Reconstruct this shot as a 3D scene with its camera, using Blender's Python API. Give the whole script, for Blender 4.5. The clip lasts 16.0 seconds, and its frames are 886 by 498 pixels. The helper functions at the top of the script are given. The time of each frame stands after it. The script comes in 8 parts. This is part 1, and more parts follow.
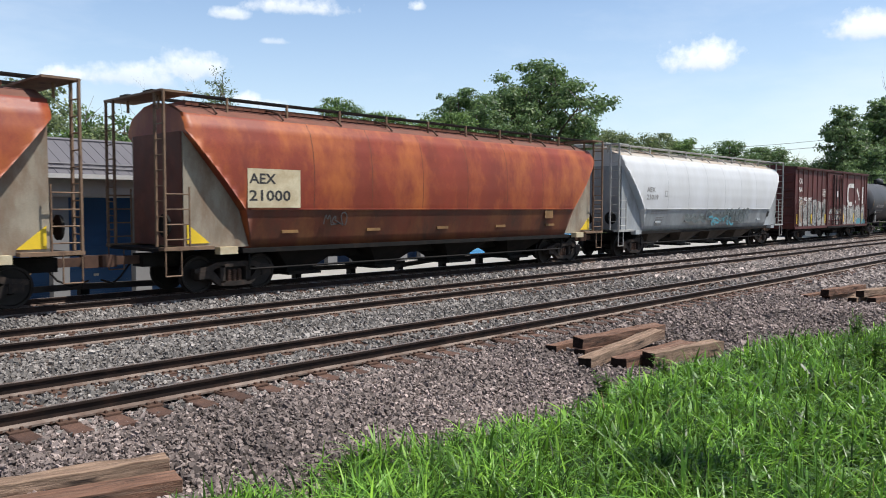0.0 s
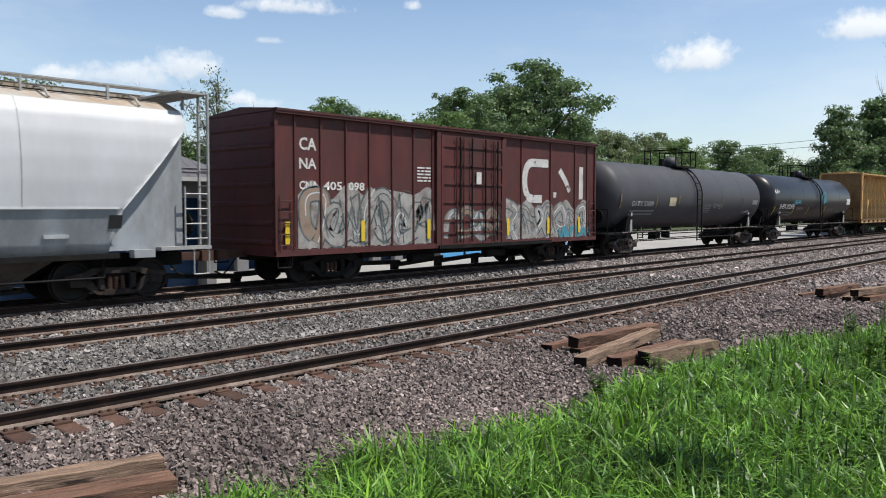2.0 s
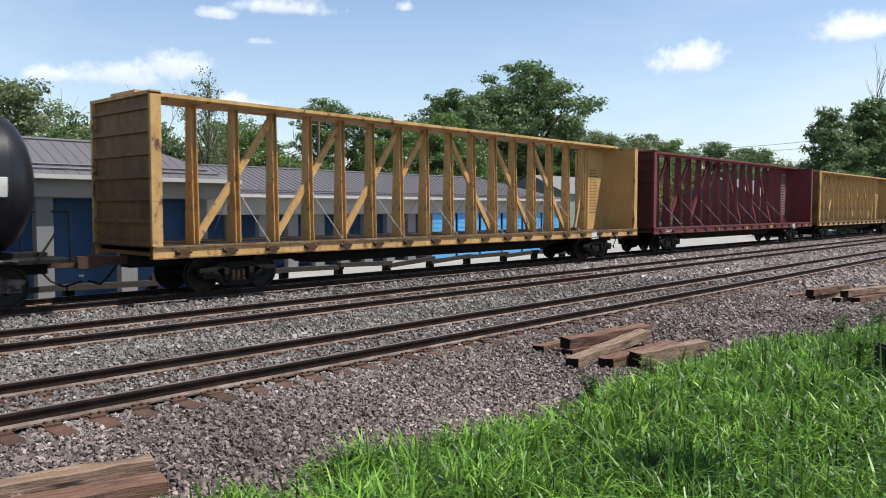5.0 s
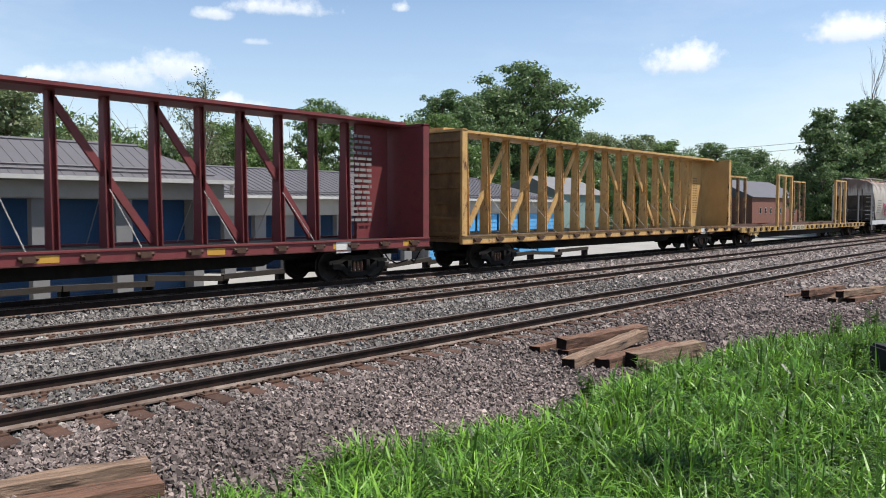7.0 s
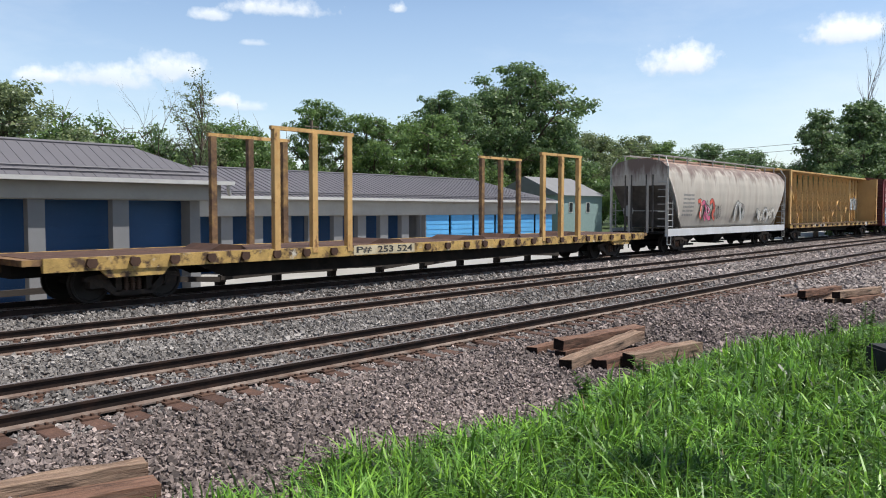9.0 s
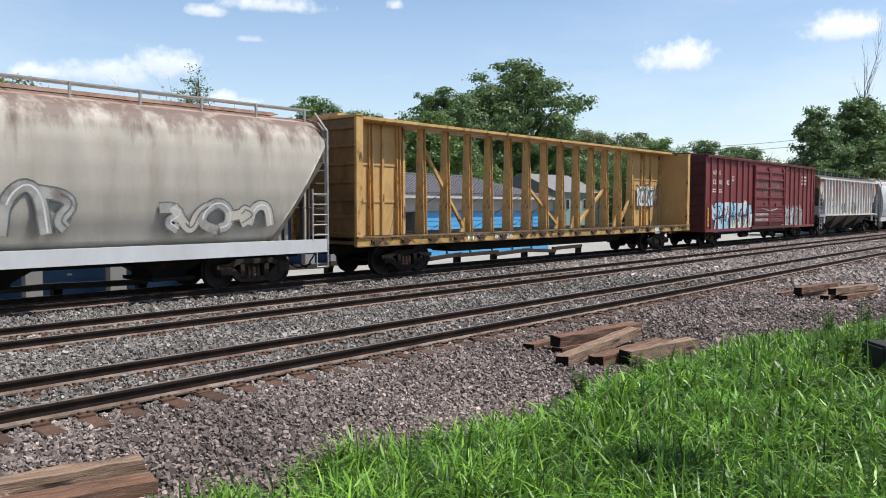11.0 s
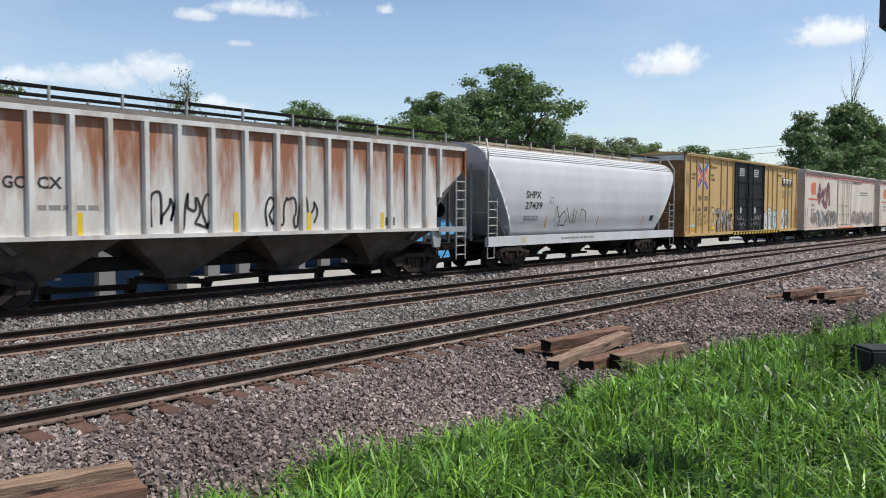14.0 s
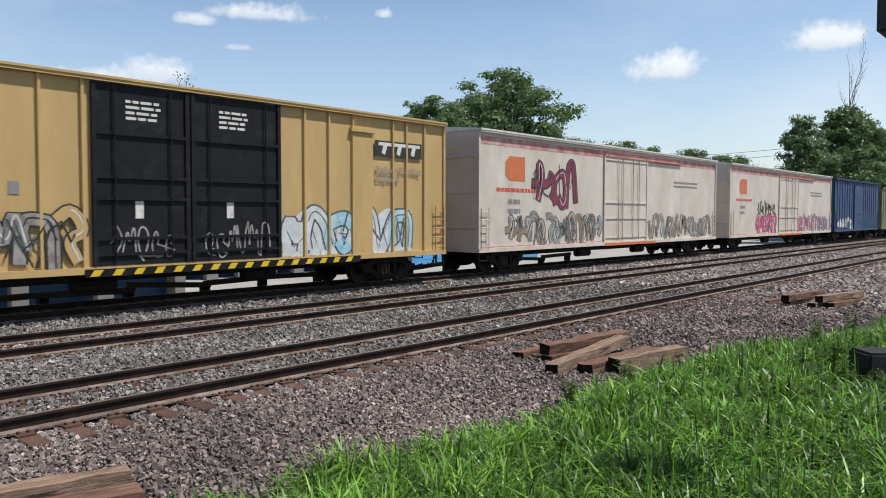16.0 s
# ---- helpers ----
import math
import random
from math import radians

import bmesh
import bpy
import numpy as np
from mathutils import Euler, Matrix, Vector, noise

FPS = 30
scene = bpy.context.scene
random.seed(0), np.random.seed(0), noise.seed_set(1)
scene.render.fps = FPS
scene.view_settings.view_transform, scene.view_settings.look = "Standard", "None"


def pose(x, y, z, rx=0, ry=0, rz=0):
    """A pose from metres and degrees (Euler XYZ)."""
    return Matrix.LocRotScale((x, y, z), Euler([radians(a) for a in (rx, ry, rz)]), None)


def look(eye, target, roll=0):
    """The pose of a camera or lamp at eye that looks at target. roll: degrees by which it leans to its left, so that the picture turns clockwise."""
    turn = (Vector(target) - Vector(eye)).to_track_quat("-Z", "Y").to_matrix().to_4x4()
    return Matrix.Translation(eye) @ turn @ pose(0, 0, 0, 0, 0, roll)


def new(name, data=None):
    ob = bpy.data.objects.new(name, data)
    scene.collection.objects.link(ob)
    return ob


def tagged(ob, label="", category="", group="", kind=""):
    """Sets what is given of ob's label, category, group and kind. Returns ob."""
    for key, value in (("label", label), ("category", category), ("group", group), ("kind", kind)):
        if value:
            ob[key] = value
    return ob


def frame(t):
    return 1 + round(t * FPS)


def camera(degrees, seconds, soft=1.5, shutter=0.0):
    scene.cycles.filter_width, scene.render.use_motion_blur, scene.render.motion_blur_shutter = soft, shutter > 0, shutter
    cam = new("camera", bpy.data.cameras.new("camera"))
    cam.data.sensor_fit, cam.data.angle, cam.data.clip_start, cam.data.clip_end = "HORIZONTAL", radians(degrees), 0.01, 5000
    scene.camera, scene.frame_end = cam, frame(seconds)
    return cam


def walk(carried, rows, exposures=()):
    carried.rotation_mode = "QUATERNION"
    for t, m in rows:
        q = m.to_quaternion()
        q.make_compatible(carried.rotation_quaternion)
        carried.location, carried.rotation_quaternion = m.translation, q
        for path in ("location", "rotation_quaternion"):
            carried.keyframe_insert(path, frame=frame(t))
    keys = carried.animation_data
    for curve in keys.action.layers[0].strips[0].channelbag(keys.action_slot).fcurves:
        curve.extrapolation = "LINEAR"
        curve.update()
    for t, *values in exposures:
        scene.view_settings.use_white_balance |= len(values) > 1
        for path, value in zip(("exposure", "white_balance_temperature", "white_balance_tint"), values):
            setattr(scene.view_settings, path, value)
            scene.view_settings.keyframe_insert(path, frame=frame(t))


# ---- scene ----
cam = camera(59.07, 16.0, soft=1.0, shutter=0.05)
EYE = (0.0, 0.0, 2.146)
# seconds, heading from the track's normal, tilt down, lean (degrees)
TURNS = [
    (0.0, 47.117, 3.049, 0.10), (0.5, 47.190, 3.020, 0.10), (1.0, 47.300, 3.005, 0.10), (1.5, 47.370, 3.060, 0.10),
    (2.0, 47.440, 3.090, 0.10), (2.5, 47.530, 3.155, 0.11), (3.0, 47.670, 3.170, 0.11), (3.5, 47.730, 3.110, 0.11),
    (4.0, 47.790, 3.030, 0.11), (5.2, 48.080, 3.000, 0.11), (6.5, 48.310, 2.982, 0.11), (7.0, 48.300, 2.945, 0.10),
    (7.5, 48.330, 2.884, 0.10), (8.0, 48.400, 2.807, 0.10), (8.5, 48.490, 2.800, 0.10), (9.0, 48.510, 2.885, 0.10),
    (10.2, 48.660, 3.060, 0.10), (11.5, 48.880, 3.160, 0.11), (12.0, 49.120, 3.145, 0.11), (12.5, 49.150, 3.153, 0.11),
    (13.0, 49.265, 3.140, 0.11), (13.5, 49.385, 2.961, 0.10), (14.0, 49.430, 2.780, 0.10), (14.5, 49.479, 2.665, 0.09),
    (15.0, 49.500, 2.540, 0.08), (15.5, 49.500, 2.485, 0.08), (16.0, 49.530, 2.510, 0.08),
]
walk(cam, [(t, pose(*EYE, 90 - tilt, 0, -head) @ pose(0, 0, 0, 0, 0, lean)) for t, head, tilt, lean in TURNS],
     exposures=[(0.0, 0.32), (0.6, 0.32), (1.2, 0.11), (1.9, 0.11), (2.8, 0.28), (12.5, 0.28), (13.5, 0.19), (14.5, 0.08), (16.0, 0.08)])

# ---- sky and sun ----
SUN_FROM = Vector((0.55, -0.83, 0)).normalized()
SUN_HEIGHT = 63.5


def node(nt, kind, inputs=None, **attrs):
    n = nt.nodes.new(kind)
    for k, v in attrs.items():
        setattr(n, k, v)
    for k, v in (inputs or {}).items():
        if isinstance(v, bpy.types.NodeSocket):
            nt.links.new(v, n.inputs[k])
        else:
            n.inputs[k].default_value = v
    return n


def math_node(nt, op, a, b=0.0, clamp=False):
    return node(nt, "ShaderNodeMath", {0: a, 1: b}, operation=op, use_clamp=clamp).outputs[0]


def mix_colour(nt, fac, a, b, mode="MIX"):
    n = node(nt, "ShaderNodeMix", data_type="RGBA", blend_type=mode)
    for i, v in ((0, fac), (6, a), (7, b)):
        if isinstance(v, bpy.types.NodeSocket):
            nt.links.new(v, n.inputs[i])
        else:
            n.inputs[i].default_value = v if i == 0 else (*v[:3], 1)
    return n.outputs[2]


def ramp(nt, fac, stops):
    n = nt.nodes.new("ShaderNodeValToRGB")
    nt.links.new(fac, n.inputs[0])
    els = n.color_ramp.elements
    while len(els) < len(stops):
        els.new(0.5)
    for e, (p, c) in zip(els, stops):
        e.position, e.color = p, (c, c, c, 1) if isinstance(c, (int, float)) else (*c, 1)
    return n.outputs[0]


def build_world():
    world = bpy.data.worlds.new("summer_sky")
    scene.world = world
    world.use_nodes = True
    nt = world.node_tree
    nt.nodes.clear()
    sky = node(nt, "ShaderNodeTexSky", sky_type="NISHITA", sun_disc=False, sun_elevation=radians(SUN_HEIGHT),
               sun_rotation=math.atan2(SUN_FROM.x, SUN_FROM.y), air_density=1.0, dust_density=0.7, ozone_density=2.2)
    way = node(nt, "ShaderNodeTexCoord").outputs["Generated"]
    bump = None
    for size, amount in ((11.0, 0.8), (34.0, 0.95), (95.0, 0.55)):
        rough = node(nt, "ShaderNodeTexNoise", {"Vector": way, "Scale": size, "Detail": 4.0, "Roughness": 0.55}).outputs[0]
        lump = math_node(nt, "MULTIPLY", math_node(nt, "SUBTRACT", rough, 0.5), amount)
        bump = lump if bump is None else math_node(nt, "ADD", bump, lump)
    sep = node(nt, "ShaderNodeSeparateXYZ", {0: way})
    head = math_node(nt, "ARCTAN2", sep.outputs[0], sep.outputs[1])
    height = math_node(nt, "ARCSINE", sep.outputs[2])
    wide = node(nt, "ShaderNodeTexNoise", {"Vector": node(nt, "ShaderNodeMapping", {"Vector": way, "Scale": (1, 1, 3.5)}).outputs[0], "Scale": 2.2, "Detail": 7.0, "Roughness": 0.6})
    veil = math_node(nt, "MULTIPLY", ramp(nt, wide.outputs[0], [(0.45, 0.0), (0.75, 1.0)]), 0.28)
    low = math_node(nt, "MULTIPLY", ramp(nt, sep.outputs[2], [(0.0, 1.0), (0.30, 0.0)]), 0.25)
    deep = ramp(nt, sep.outputs[2], [(0.24, (1.0, 1.0, 1.0)), (0.72, (0.20, 0.26, 0.34))])
    blue = mix_colour(nt, 1.0, sky.outputs[0], deep, "MULTIPLY")
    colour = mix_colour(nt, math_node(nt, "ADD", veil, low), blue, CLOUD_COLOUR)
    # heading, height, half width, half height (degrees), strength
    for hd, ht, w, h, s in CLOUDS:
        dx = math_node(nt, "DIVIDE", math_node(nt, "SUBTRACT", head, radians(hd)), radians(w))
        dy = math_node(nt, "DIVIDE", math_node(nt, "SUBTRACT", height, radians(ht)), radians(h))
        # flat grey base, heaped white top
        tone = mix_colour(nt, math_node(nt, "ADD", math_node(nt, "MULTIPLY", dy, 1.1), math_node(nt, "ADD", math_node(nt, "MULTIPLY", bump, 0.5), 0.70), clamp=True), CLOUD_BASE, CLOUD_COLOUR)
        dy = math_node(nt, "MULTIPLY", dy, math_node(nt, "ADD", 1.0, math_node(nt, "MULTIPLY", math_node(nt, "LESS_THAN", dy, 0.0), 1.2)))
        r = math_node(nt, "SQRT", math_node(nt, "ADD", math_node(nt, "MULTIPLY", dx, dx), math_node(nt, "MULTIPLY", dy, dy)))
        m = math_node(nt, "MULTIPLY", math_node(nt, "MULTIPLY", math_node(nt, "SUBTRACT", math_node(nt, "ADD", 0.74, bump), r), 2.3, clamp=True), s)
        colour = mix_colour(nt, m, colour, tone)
    back = node(nt, "ShaderNodeBackground", {"Color": colour, "Strength": 0.137})
    nt.links.new(back.outputs[0], node(nt, "ShaderNodeOutputWorld").inputs[0])


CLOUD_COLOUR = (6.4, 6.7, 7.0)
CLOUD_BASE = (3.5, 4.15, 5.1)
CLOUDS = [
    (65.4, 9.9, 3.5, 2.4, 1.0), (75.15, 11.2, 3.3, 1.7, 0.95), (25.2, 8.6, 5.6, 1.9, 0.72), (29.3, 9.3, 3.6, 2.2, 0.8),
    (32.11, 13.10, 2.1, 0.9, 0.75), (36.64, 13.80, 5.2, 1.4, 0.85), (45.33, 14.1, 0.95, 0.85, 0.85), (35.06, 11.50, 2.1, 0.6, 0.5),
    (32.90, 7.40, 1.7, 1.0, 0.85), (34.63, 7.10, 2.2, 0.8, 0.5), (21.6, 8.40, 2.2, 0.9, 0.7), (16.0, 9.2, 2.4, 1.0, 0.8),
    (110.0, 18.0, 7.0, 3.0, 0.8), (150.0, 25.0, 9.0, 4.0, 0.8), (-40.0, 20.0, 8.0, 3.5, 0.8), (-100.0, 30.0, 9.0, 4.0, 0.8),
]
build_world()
sun = new("sun", bpy.data.lights.new("sun", "SUN"))
sun.data.energy, sun.data.angle, sun.data.color = 4.7, radians(0.53), (1.0, 0.965, 0.91)
sun_up = math.tan(radians(SUN_HEIGHT))
sun.matrix_basis = look(Vector((SUN_FROM.x, SUN_FROM.y, sun_up)) * 60, (0, 0, 0))

# ---- materials ----


def surface(name, base, vary=0.18, rough=0.65, metal=0.0, scale=3.0, fine=45.0, bump=0.15, stain=None, stain_at=0.56, stain_soft=0.12,
            stain_scale=1.2, streak=1.0, per_piece=0.0, per_island=0.0, stain2=None, stain2_at=0.62, spec=0.4, bleed=None, along=1.0):
    """Painted, rusted or mineral surface with grain and stains at two scales."""
    m = bpy.data.materials.new(name)
    m.use_nodes = True
    nt = m.node_tree
    bsdf = nt.nodes["Principled BSDF"]
    place = node(nt, "ShaderNodeTexCoord").outputs["Object"]
    run = node(nt, "ShaderNodeMapping", {"Vector": place, "Scale": (along, 1, streak)}).outputs[0]
    big = node(nt, "ShaderNodeTexNoise", {"Vector": run, "Scale": scale, "Detail": 5.0, "Roughness": 0.6}).outputs[0]
    small = node(nt, "ShaderNodeTexNoise", {"Vector": run if along != 1.0 else place, "Scale": fine, "Detail": 4.0, "Roughness": 0.65}).outputs[0]
    b = Vector(base)
    colour = ramp(nt, big, [(0.3, tuple(b * (1 - vary))), (0.7, tuple(min(1, c) for c in b * (1 + vary)))])
    grain = ramp(nt, small, [(0.3, 1 - vary * 0.9), (0.7, 1.0 + vary * 0.4)])
    colour = mix_colour(nt, 1.0, colour, grain, "MULTIPLY")
    for tone, at, off in ((stain, stain_at, 0.0), (stain2, stain2_at, 7.3)):
        if tone:
            moved = node(nt, "ShaderNodeMapping", {"Vector": run, "Location": (off, off * 1.7, off)}).outputs[0]
            spots = node(nt, "ShaderNodeTexNoise", {"Vector": moved, "Scale": stain_scale, "Detail": 8.0, "Roughness": 0.68}).outputs[0]
            colour = mix_colour(nt, ramp(nt, spots, [(at - stain_soft, 0.0), (at + stain_soft, 1.0)]), colour, tone)
    if bleed:
        tone, z0, z1, amount = bleed
        z = node(nt, "ShaderNodeSeparateXYZ", {0: place}).outputs[2]
        runs = node(nt, "ShaderNodeTexNoise", {"Vector": node(nt, "ShaderNodeMapping", {"Vector": place, "Scale": (1.5, 1.5, 0.22), "Location": (3.1, 0, 0)}).outputs[0], "Scale": 1.5, "Detail": 7.0, "Roughness": 0.65}).outputs[0]
        fall = node(nt, "ShaderNodeMapRange", {"Value": z, "From Min": z0, "From Max": z1}).outputs[0]
        reach = math_node(nt, "ADD", math_node(nt, "SUBTRACT", runs, 1.0 - amount), math_node(nt, "MULTIPLY", math_node(nt, "SUBTRACT", fall, 0.6), 0.55))
        colour = mix_colour(nt, math_node(nt, "MULTIPLY", reach, 4.5, clamp=True), colour, tone)
    if per_piece:
        rnd = node(nt, "ShaderNodeObjectInfo").outputs["Random"]
        colour = mix_colour(nt, 1.0, colour, ramp(nt, rnd, [(0.0, 1 - per_piece), (1.0, 1.0)]), "MULTIPLY")
    if per_island:
        rnd = node(nt, "ShaderNodeNewGeometry").outputs["Random Per Island"]
        colour = mix_colour(nt, 1.0, colour, ramp(nt, rnd, [(0.0, 1 - per_island), (0.85, 1.0), (1.0, 1.0 + per_island)]), "MULTIPLY")
    nt.links.new(colour, bsdf.inputs["Base Color"])
    nt.links.new(math_node(nt, "ADD", math_node(nt, "MULTIPLY", math_node(nt, "SUBTRACT", small, 0.5), 0.3), rough, clamp=True), bsdf.inputs["Roughness"])
    bsdf.inputs["Metallic"].default_value = metal
    bsdf.inputs["Specular IOR Level"].default_value = spec
    if bump:
        bn = node(nt, "ShaderNodeBump", {"Height": small, "Strength": bump, "Distance": 0.01})
        nt.links.new(bn.outputs[0], bsdf.inputs["Normal"])
    return m


def plain(name, base, rough=0.6, metal=0.0):
    return surface(name, base, vary=0.08, rough=rough, metal=metal, bump=0.03)


def crushed_bed(name, base):
    """Packed crushed stone: a tone for each stone, creases between darkened as painted shade, wide stains."""
    m = bpy.data.materials.new(name)
    m.use_nodes = True
    nt = m.node_tree
    bsdf = nt.nodes["Principled BSDF"]
    place = node(nt, "ShaderNodeTexCoord").outputs["Object"]
    cell = node(nt, "ShaderNodeTexVoronoi", {"Vector": place, "Scale": 17.0, "Randomness": 1.0})
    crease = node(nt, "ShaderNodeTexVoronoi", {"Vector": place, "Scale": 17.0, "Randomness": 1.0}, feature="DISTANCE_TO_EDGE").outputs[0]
    tone = node(nt, "ShaderNodeSeparateColor", {0: cell.outputs["Color"]}).outputs[0]
    b = Vector(base)
    colour = ramp(nt, tone, [(0.0, tuple(b * 0.35)), (0.55, tuple(b)), (1.0, tuple(b * 1.75))])
    # darkening along cell edges puts the shade between stones into the colour
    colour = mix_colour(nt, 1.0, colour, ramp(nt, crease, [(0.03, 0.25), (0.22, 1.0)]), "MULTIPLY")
    wide = node(nt, "ShaderNodeTexNoise", {"Vector": place, "Scale": 0.3, "Detail": 5.0}).outputs[0]
    colour = mix_colour(nt, 1.0, colour, ramp(nt, wide, [(0.35, (0.80, 0.76, 0.72)), (0.65, (1.05, 1.05, 1.05))]), "MULTIPLY")
    nt.links.new(colour, bsdf.inputs["Base Color"])
    bsdf.inputs["Roughness"].default_value = 0.95
    bsdf.inputs["Specular IOR Level"].default_value = 0.2
    tall = math_node(nt, "ADD", math_node(nt, "MULTIPLY", crease, 1.0, clamp=True), math_node(nt, "MULTIPLY", tone, 0.5))
    nt.links.new(node(nt, "ShaderNodeBump", {"Height": tall, "Strength": 1.0, "Distance": 0.06}).outputs[0], bsdf.inputs["Normal"])
    return m


M = {
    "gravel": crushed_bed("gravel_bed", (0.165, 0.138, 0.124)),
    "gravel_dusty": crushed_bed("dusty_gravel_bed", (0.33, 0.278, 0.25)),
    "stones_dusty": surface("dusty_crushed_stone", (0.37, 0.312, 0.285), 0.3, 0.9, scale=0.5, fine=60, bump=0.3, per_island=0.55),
    "stones": surface("crushed_stone", (0.282, 0.225, 0.204), 0.3, 0.9, scale=0.5, fine=60, bump=0.3, per_island=0.70),
    "stones_grey": surface("crushed_stone_grey", (0.270, 0.245, 0.226), 0.3, 0.9, scale=0.5, fine=60, bump=0.3, per_island=0.62),
    "soil": surface("grass_soil", (0.034, 0.032, 0.017), 0.4, 0.95, scale=2, fine=20, bump=0.8),
    "lot": surface("pale_lot", (0.36, 0.345, 0.32), 0.12, 0.9, scale=0.6, fine=8, bump=0.3),
    "field": surface("far_field", (0.06, 0.09, 0.03), 0.3, 0.95, scale=0.08, fine=2, bump=0.3),
    "rail": surface("rail_web", (0.026, 0.017, 0.014), 0.3, 0.85, 0.0, fine=30, stain=(0.05, 0.026, 0.018), stain_scale=3, stain_at=0.62, spec=0.2),
    # foot paler than the web: dust, and sunlight put into the colour
    "rail_foot": surface("dusty_sunlit_rail_foot", (0.22, 0.172, 0.145), 0.25, 0.85, 0.0, fine=40, stain=(0.09, 0.05, 0.035), stain_scale=2.5, spec=0.2),
    "rail_head": surface("rail_head", (0.30, 0.26, 0.24), 0.2, 0.45, 0.5, fine=80, stain=(0.16, 0.10, 0.07), stain_scale=4),
    "tie": surface("weathered_tie", (0.135, 0.072, 0.050), 0.4, 0.9, scale=5, fine=40, bump=0.7, stain=(0.09, 0.05, 0.04), stain_scale=3, per_piece=0.4),
    "plate": surface("tie_plate", (0.12, 0.068, 0.048), 0.3, 0.8, 0.3, bump=0.3),
    "black": surface("underframe_black", (0.012, 0.011, 0.0105), 0.35, 0.8, 0.0, stain=(0.028, 0.02, 0.016), stain_scale=2, stain_at=0.62, spec=0.2),
    "steel": surface("cast_steel", (0.028, 0.022, 0.019), 0.35, 0.8, 0.0, stain=(0.07, 0.048, 0.036), stain_scale=4, stain_at=0.6, spec=0.25),
    "steel_dust_lit": surface("dusty_side_frame", (0.15, 0.125, 0.115), 0.35, 0.85, 0.0, stain=(0.03, 0.024, 0.021), stain_scale=5, stain_at=0.5, stain_soft=0.05, spec=0.2),
    "wheel": surface("wheel_steel", (0.022, 0.018, 0.016), 0.3, 0.6, 0.2, spec=0.25),
}

# ---- mesh helpers ----


def part(name, bm, material, parent=None, label="", smooth=False, at=None):
    """Links a bmesh as one mesh object, under a thing or a part if one is given."""
    me = bpy.data.meshes.new(name)
    bm.to_mesh(me)
    bm.free()
    return mesh_part(name, me, material, parent, label, smooth, at)


def mesh_part(name, me, material, parent=None, label="", smooth=False, at=None):
    if material and not me.materials:
        me.materials.append(material)
    if smooth:
        me.polygons.foreach_set("use_smooth", [True] * len(me.polygons))
    ob = new(name, me)
    ob.parent = parent
    if at is not None:
        ob.matrix_basis = at
    if label:
        ob["label"] = label
    return ob


def box(bm, x0, x1, y0, y1, z0, z1, m=None):
    vs = [bm.verts.new((x, y, z)) for x in (x0, x1) for y in (y0, y1) for z in (z0, z1)]
    for f in ((0, 1, 3, 2), (4, 6, 7, 5), (0, 4, 5, 1), (2, 3, 7, 6), (0, 2, 6, 4), (1, 5, 7, 3)):
        bm.faces.new([vs[i] for i in f])
    if m is not None:
        for v in vs:
            v.co = m @ v.co
    return vs


def tube(bm, a, b, r, n=6, r2=None):
    a, b = Vector(a), Vector(b)
    q = (b - a).to_track_quat("Z", "Y").to_matrix()
    rings = []
    for p, rr in ((a, r), (b, r if r2 is None else r2)):
        rings.append([bm.verts.new(p + q @ Vector((rr * math.cos(i * math.tau / n), rr * math.sin(i * math.tau / n), 0))) for i in range(n)])
    for i in range(n):
        bm.faces.new((rings[0][i], rings[0][(i + 1) % n], rings[1][(i + 1) % n], rings[1][i]))
    bm.faces.new(rings[0][::-1])
    bm.faces.new(rings[1])


def prism(bm, outline, axis, lo, hi):
    """Extrudes an outline of (a, b) pairs along x, y or z."""
    def at(a, b, c):
        return (c, a, b) if axis == "x" else (a, c, b) if axis == "y" else (a, b, c)
    v0 = [bm.verts.new(at(a, b, lo)) for a, b in outline]
    v1 = [bm.verts.new(at(a, b, hi)) for a, b in outline]
    n = len(outline)
    for i in range(n):
        bm.faces.new((v0[i], v0[(i + 1) % n], v1[(i + 1) % n], v1[i]))
    bm.faces.new(v0[::-1])
    bm.faces.new(v1)
    bmesh.ops.recalc_face_normals(bm, faces=bm.faces[:])


def loft(bm, rings, caps=True):
    vr = [[bm.verts.new(p) for p in ring] for ring in rings]
    n = len(rings[0])
    for r0, r1 in zip(vr, vr[1:]):
        for i in range(n):
            bm.faces.new((r0[i], r0[(i + 1) % n], r1[(i + 1) % n], r1[i]))
    if caps:
        bm.faces.new(vr[0][::-1])
        bm.faces.new(vr[-1])
    bmesh.ops.recalc_face_normals(bm, faces=bm.faces[:])


def one(fn, *a):
    bm = bmesh.new()
    fn(bm, *a)
    return bm


def thing(name, label, category, group=""):
    return tagged(new(name), label, category, group)


def structure(ob, label, category):
    return tagged(ob, label, category, kind="structure")


def soup(name, verts, faces, material, parent=None):
    """A mesh of many small pieces from arrays."""
    me = bpy.data.meshes.new(name)
    k = faces.shape[1]
    me.vertices.add(len(verts))
    me.vertices.foreach_set("co", verts.astype(np.float32).ravel())
    me.loops.add(faces.size)
    me.loops.foreach_set("vertex_index", faces.astype(np.int32).ravel())
    me.polygons.add(len(faces))
    me.polygons.foreach_set("loop_start", np.arange(0, faces.size, k, dtype=np.int32))
    me.update(calc_edges=True)
    me.shade_flat()
    return mesh_part(name, me, material, parent)


# ---- ground ----
TRACK_Y = (9.52, 14.04, 18.55)


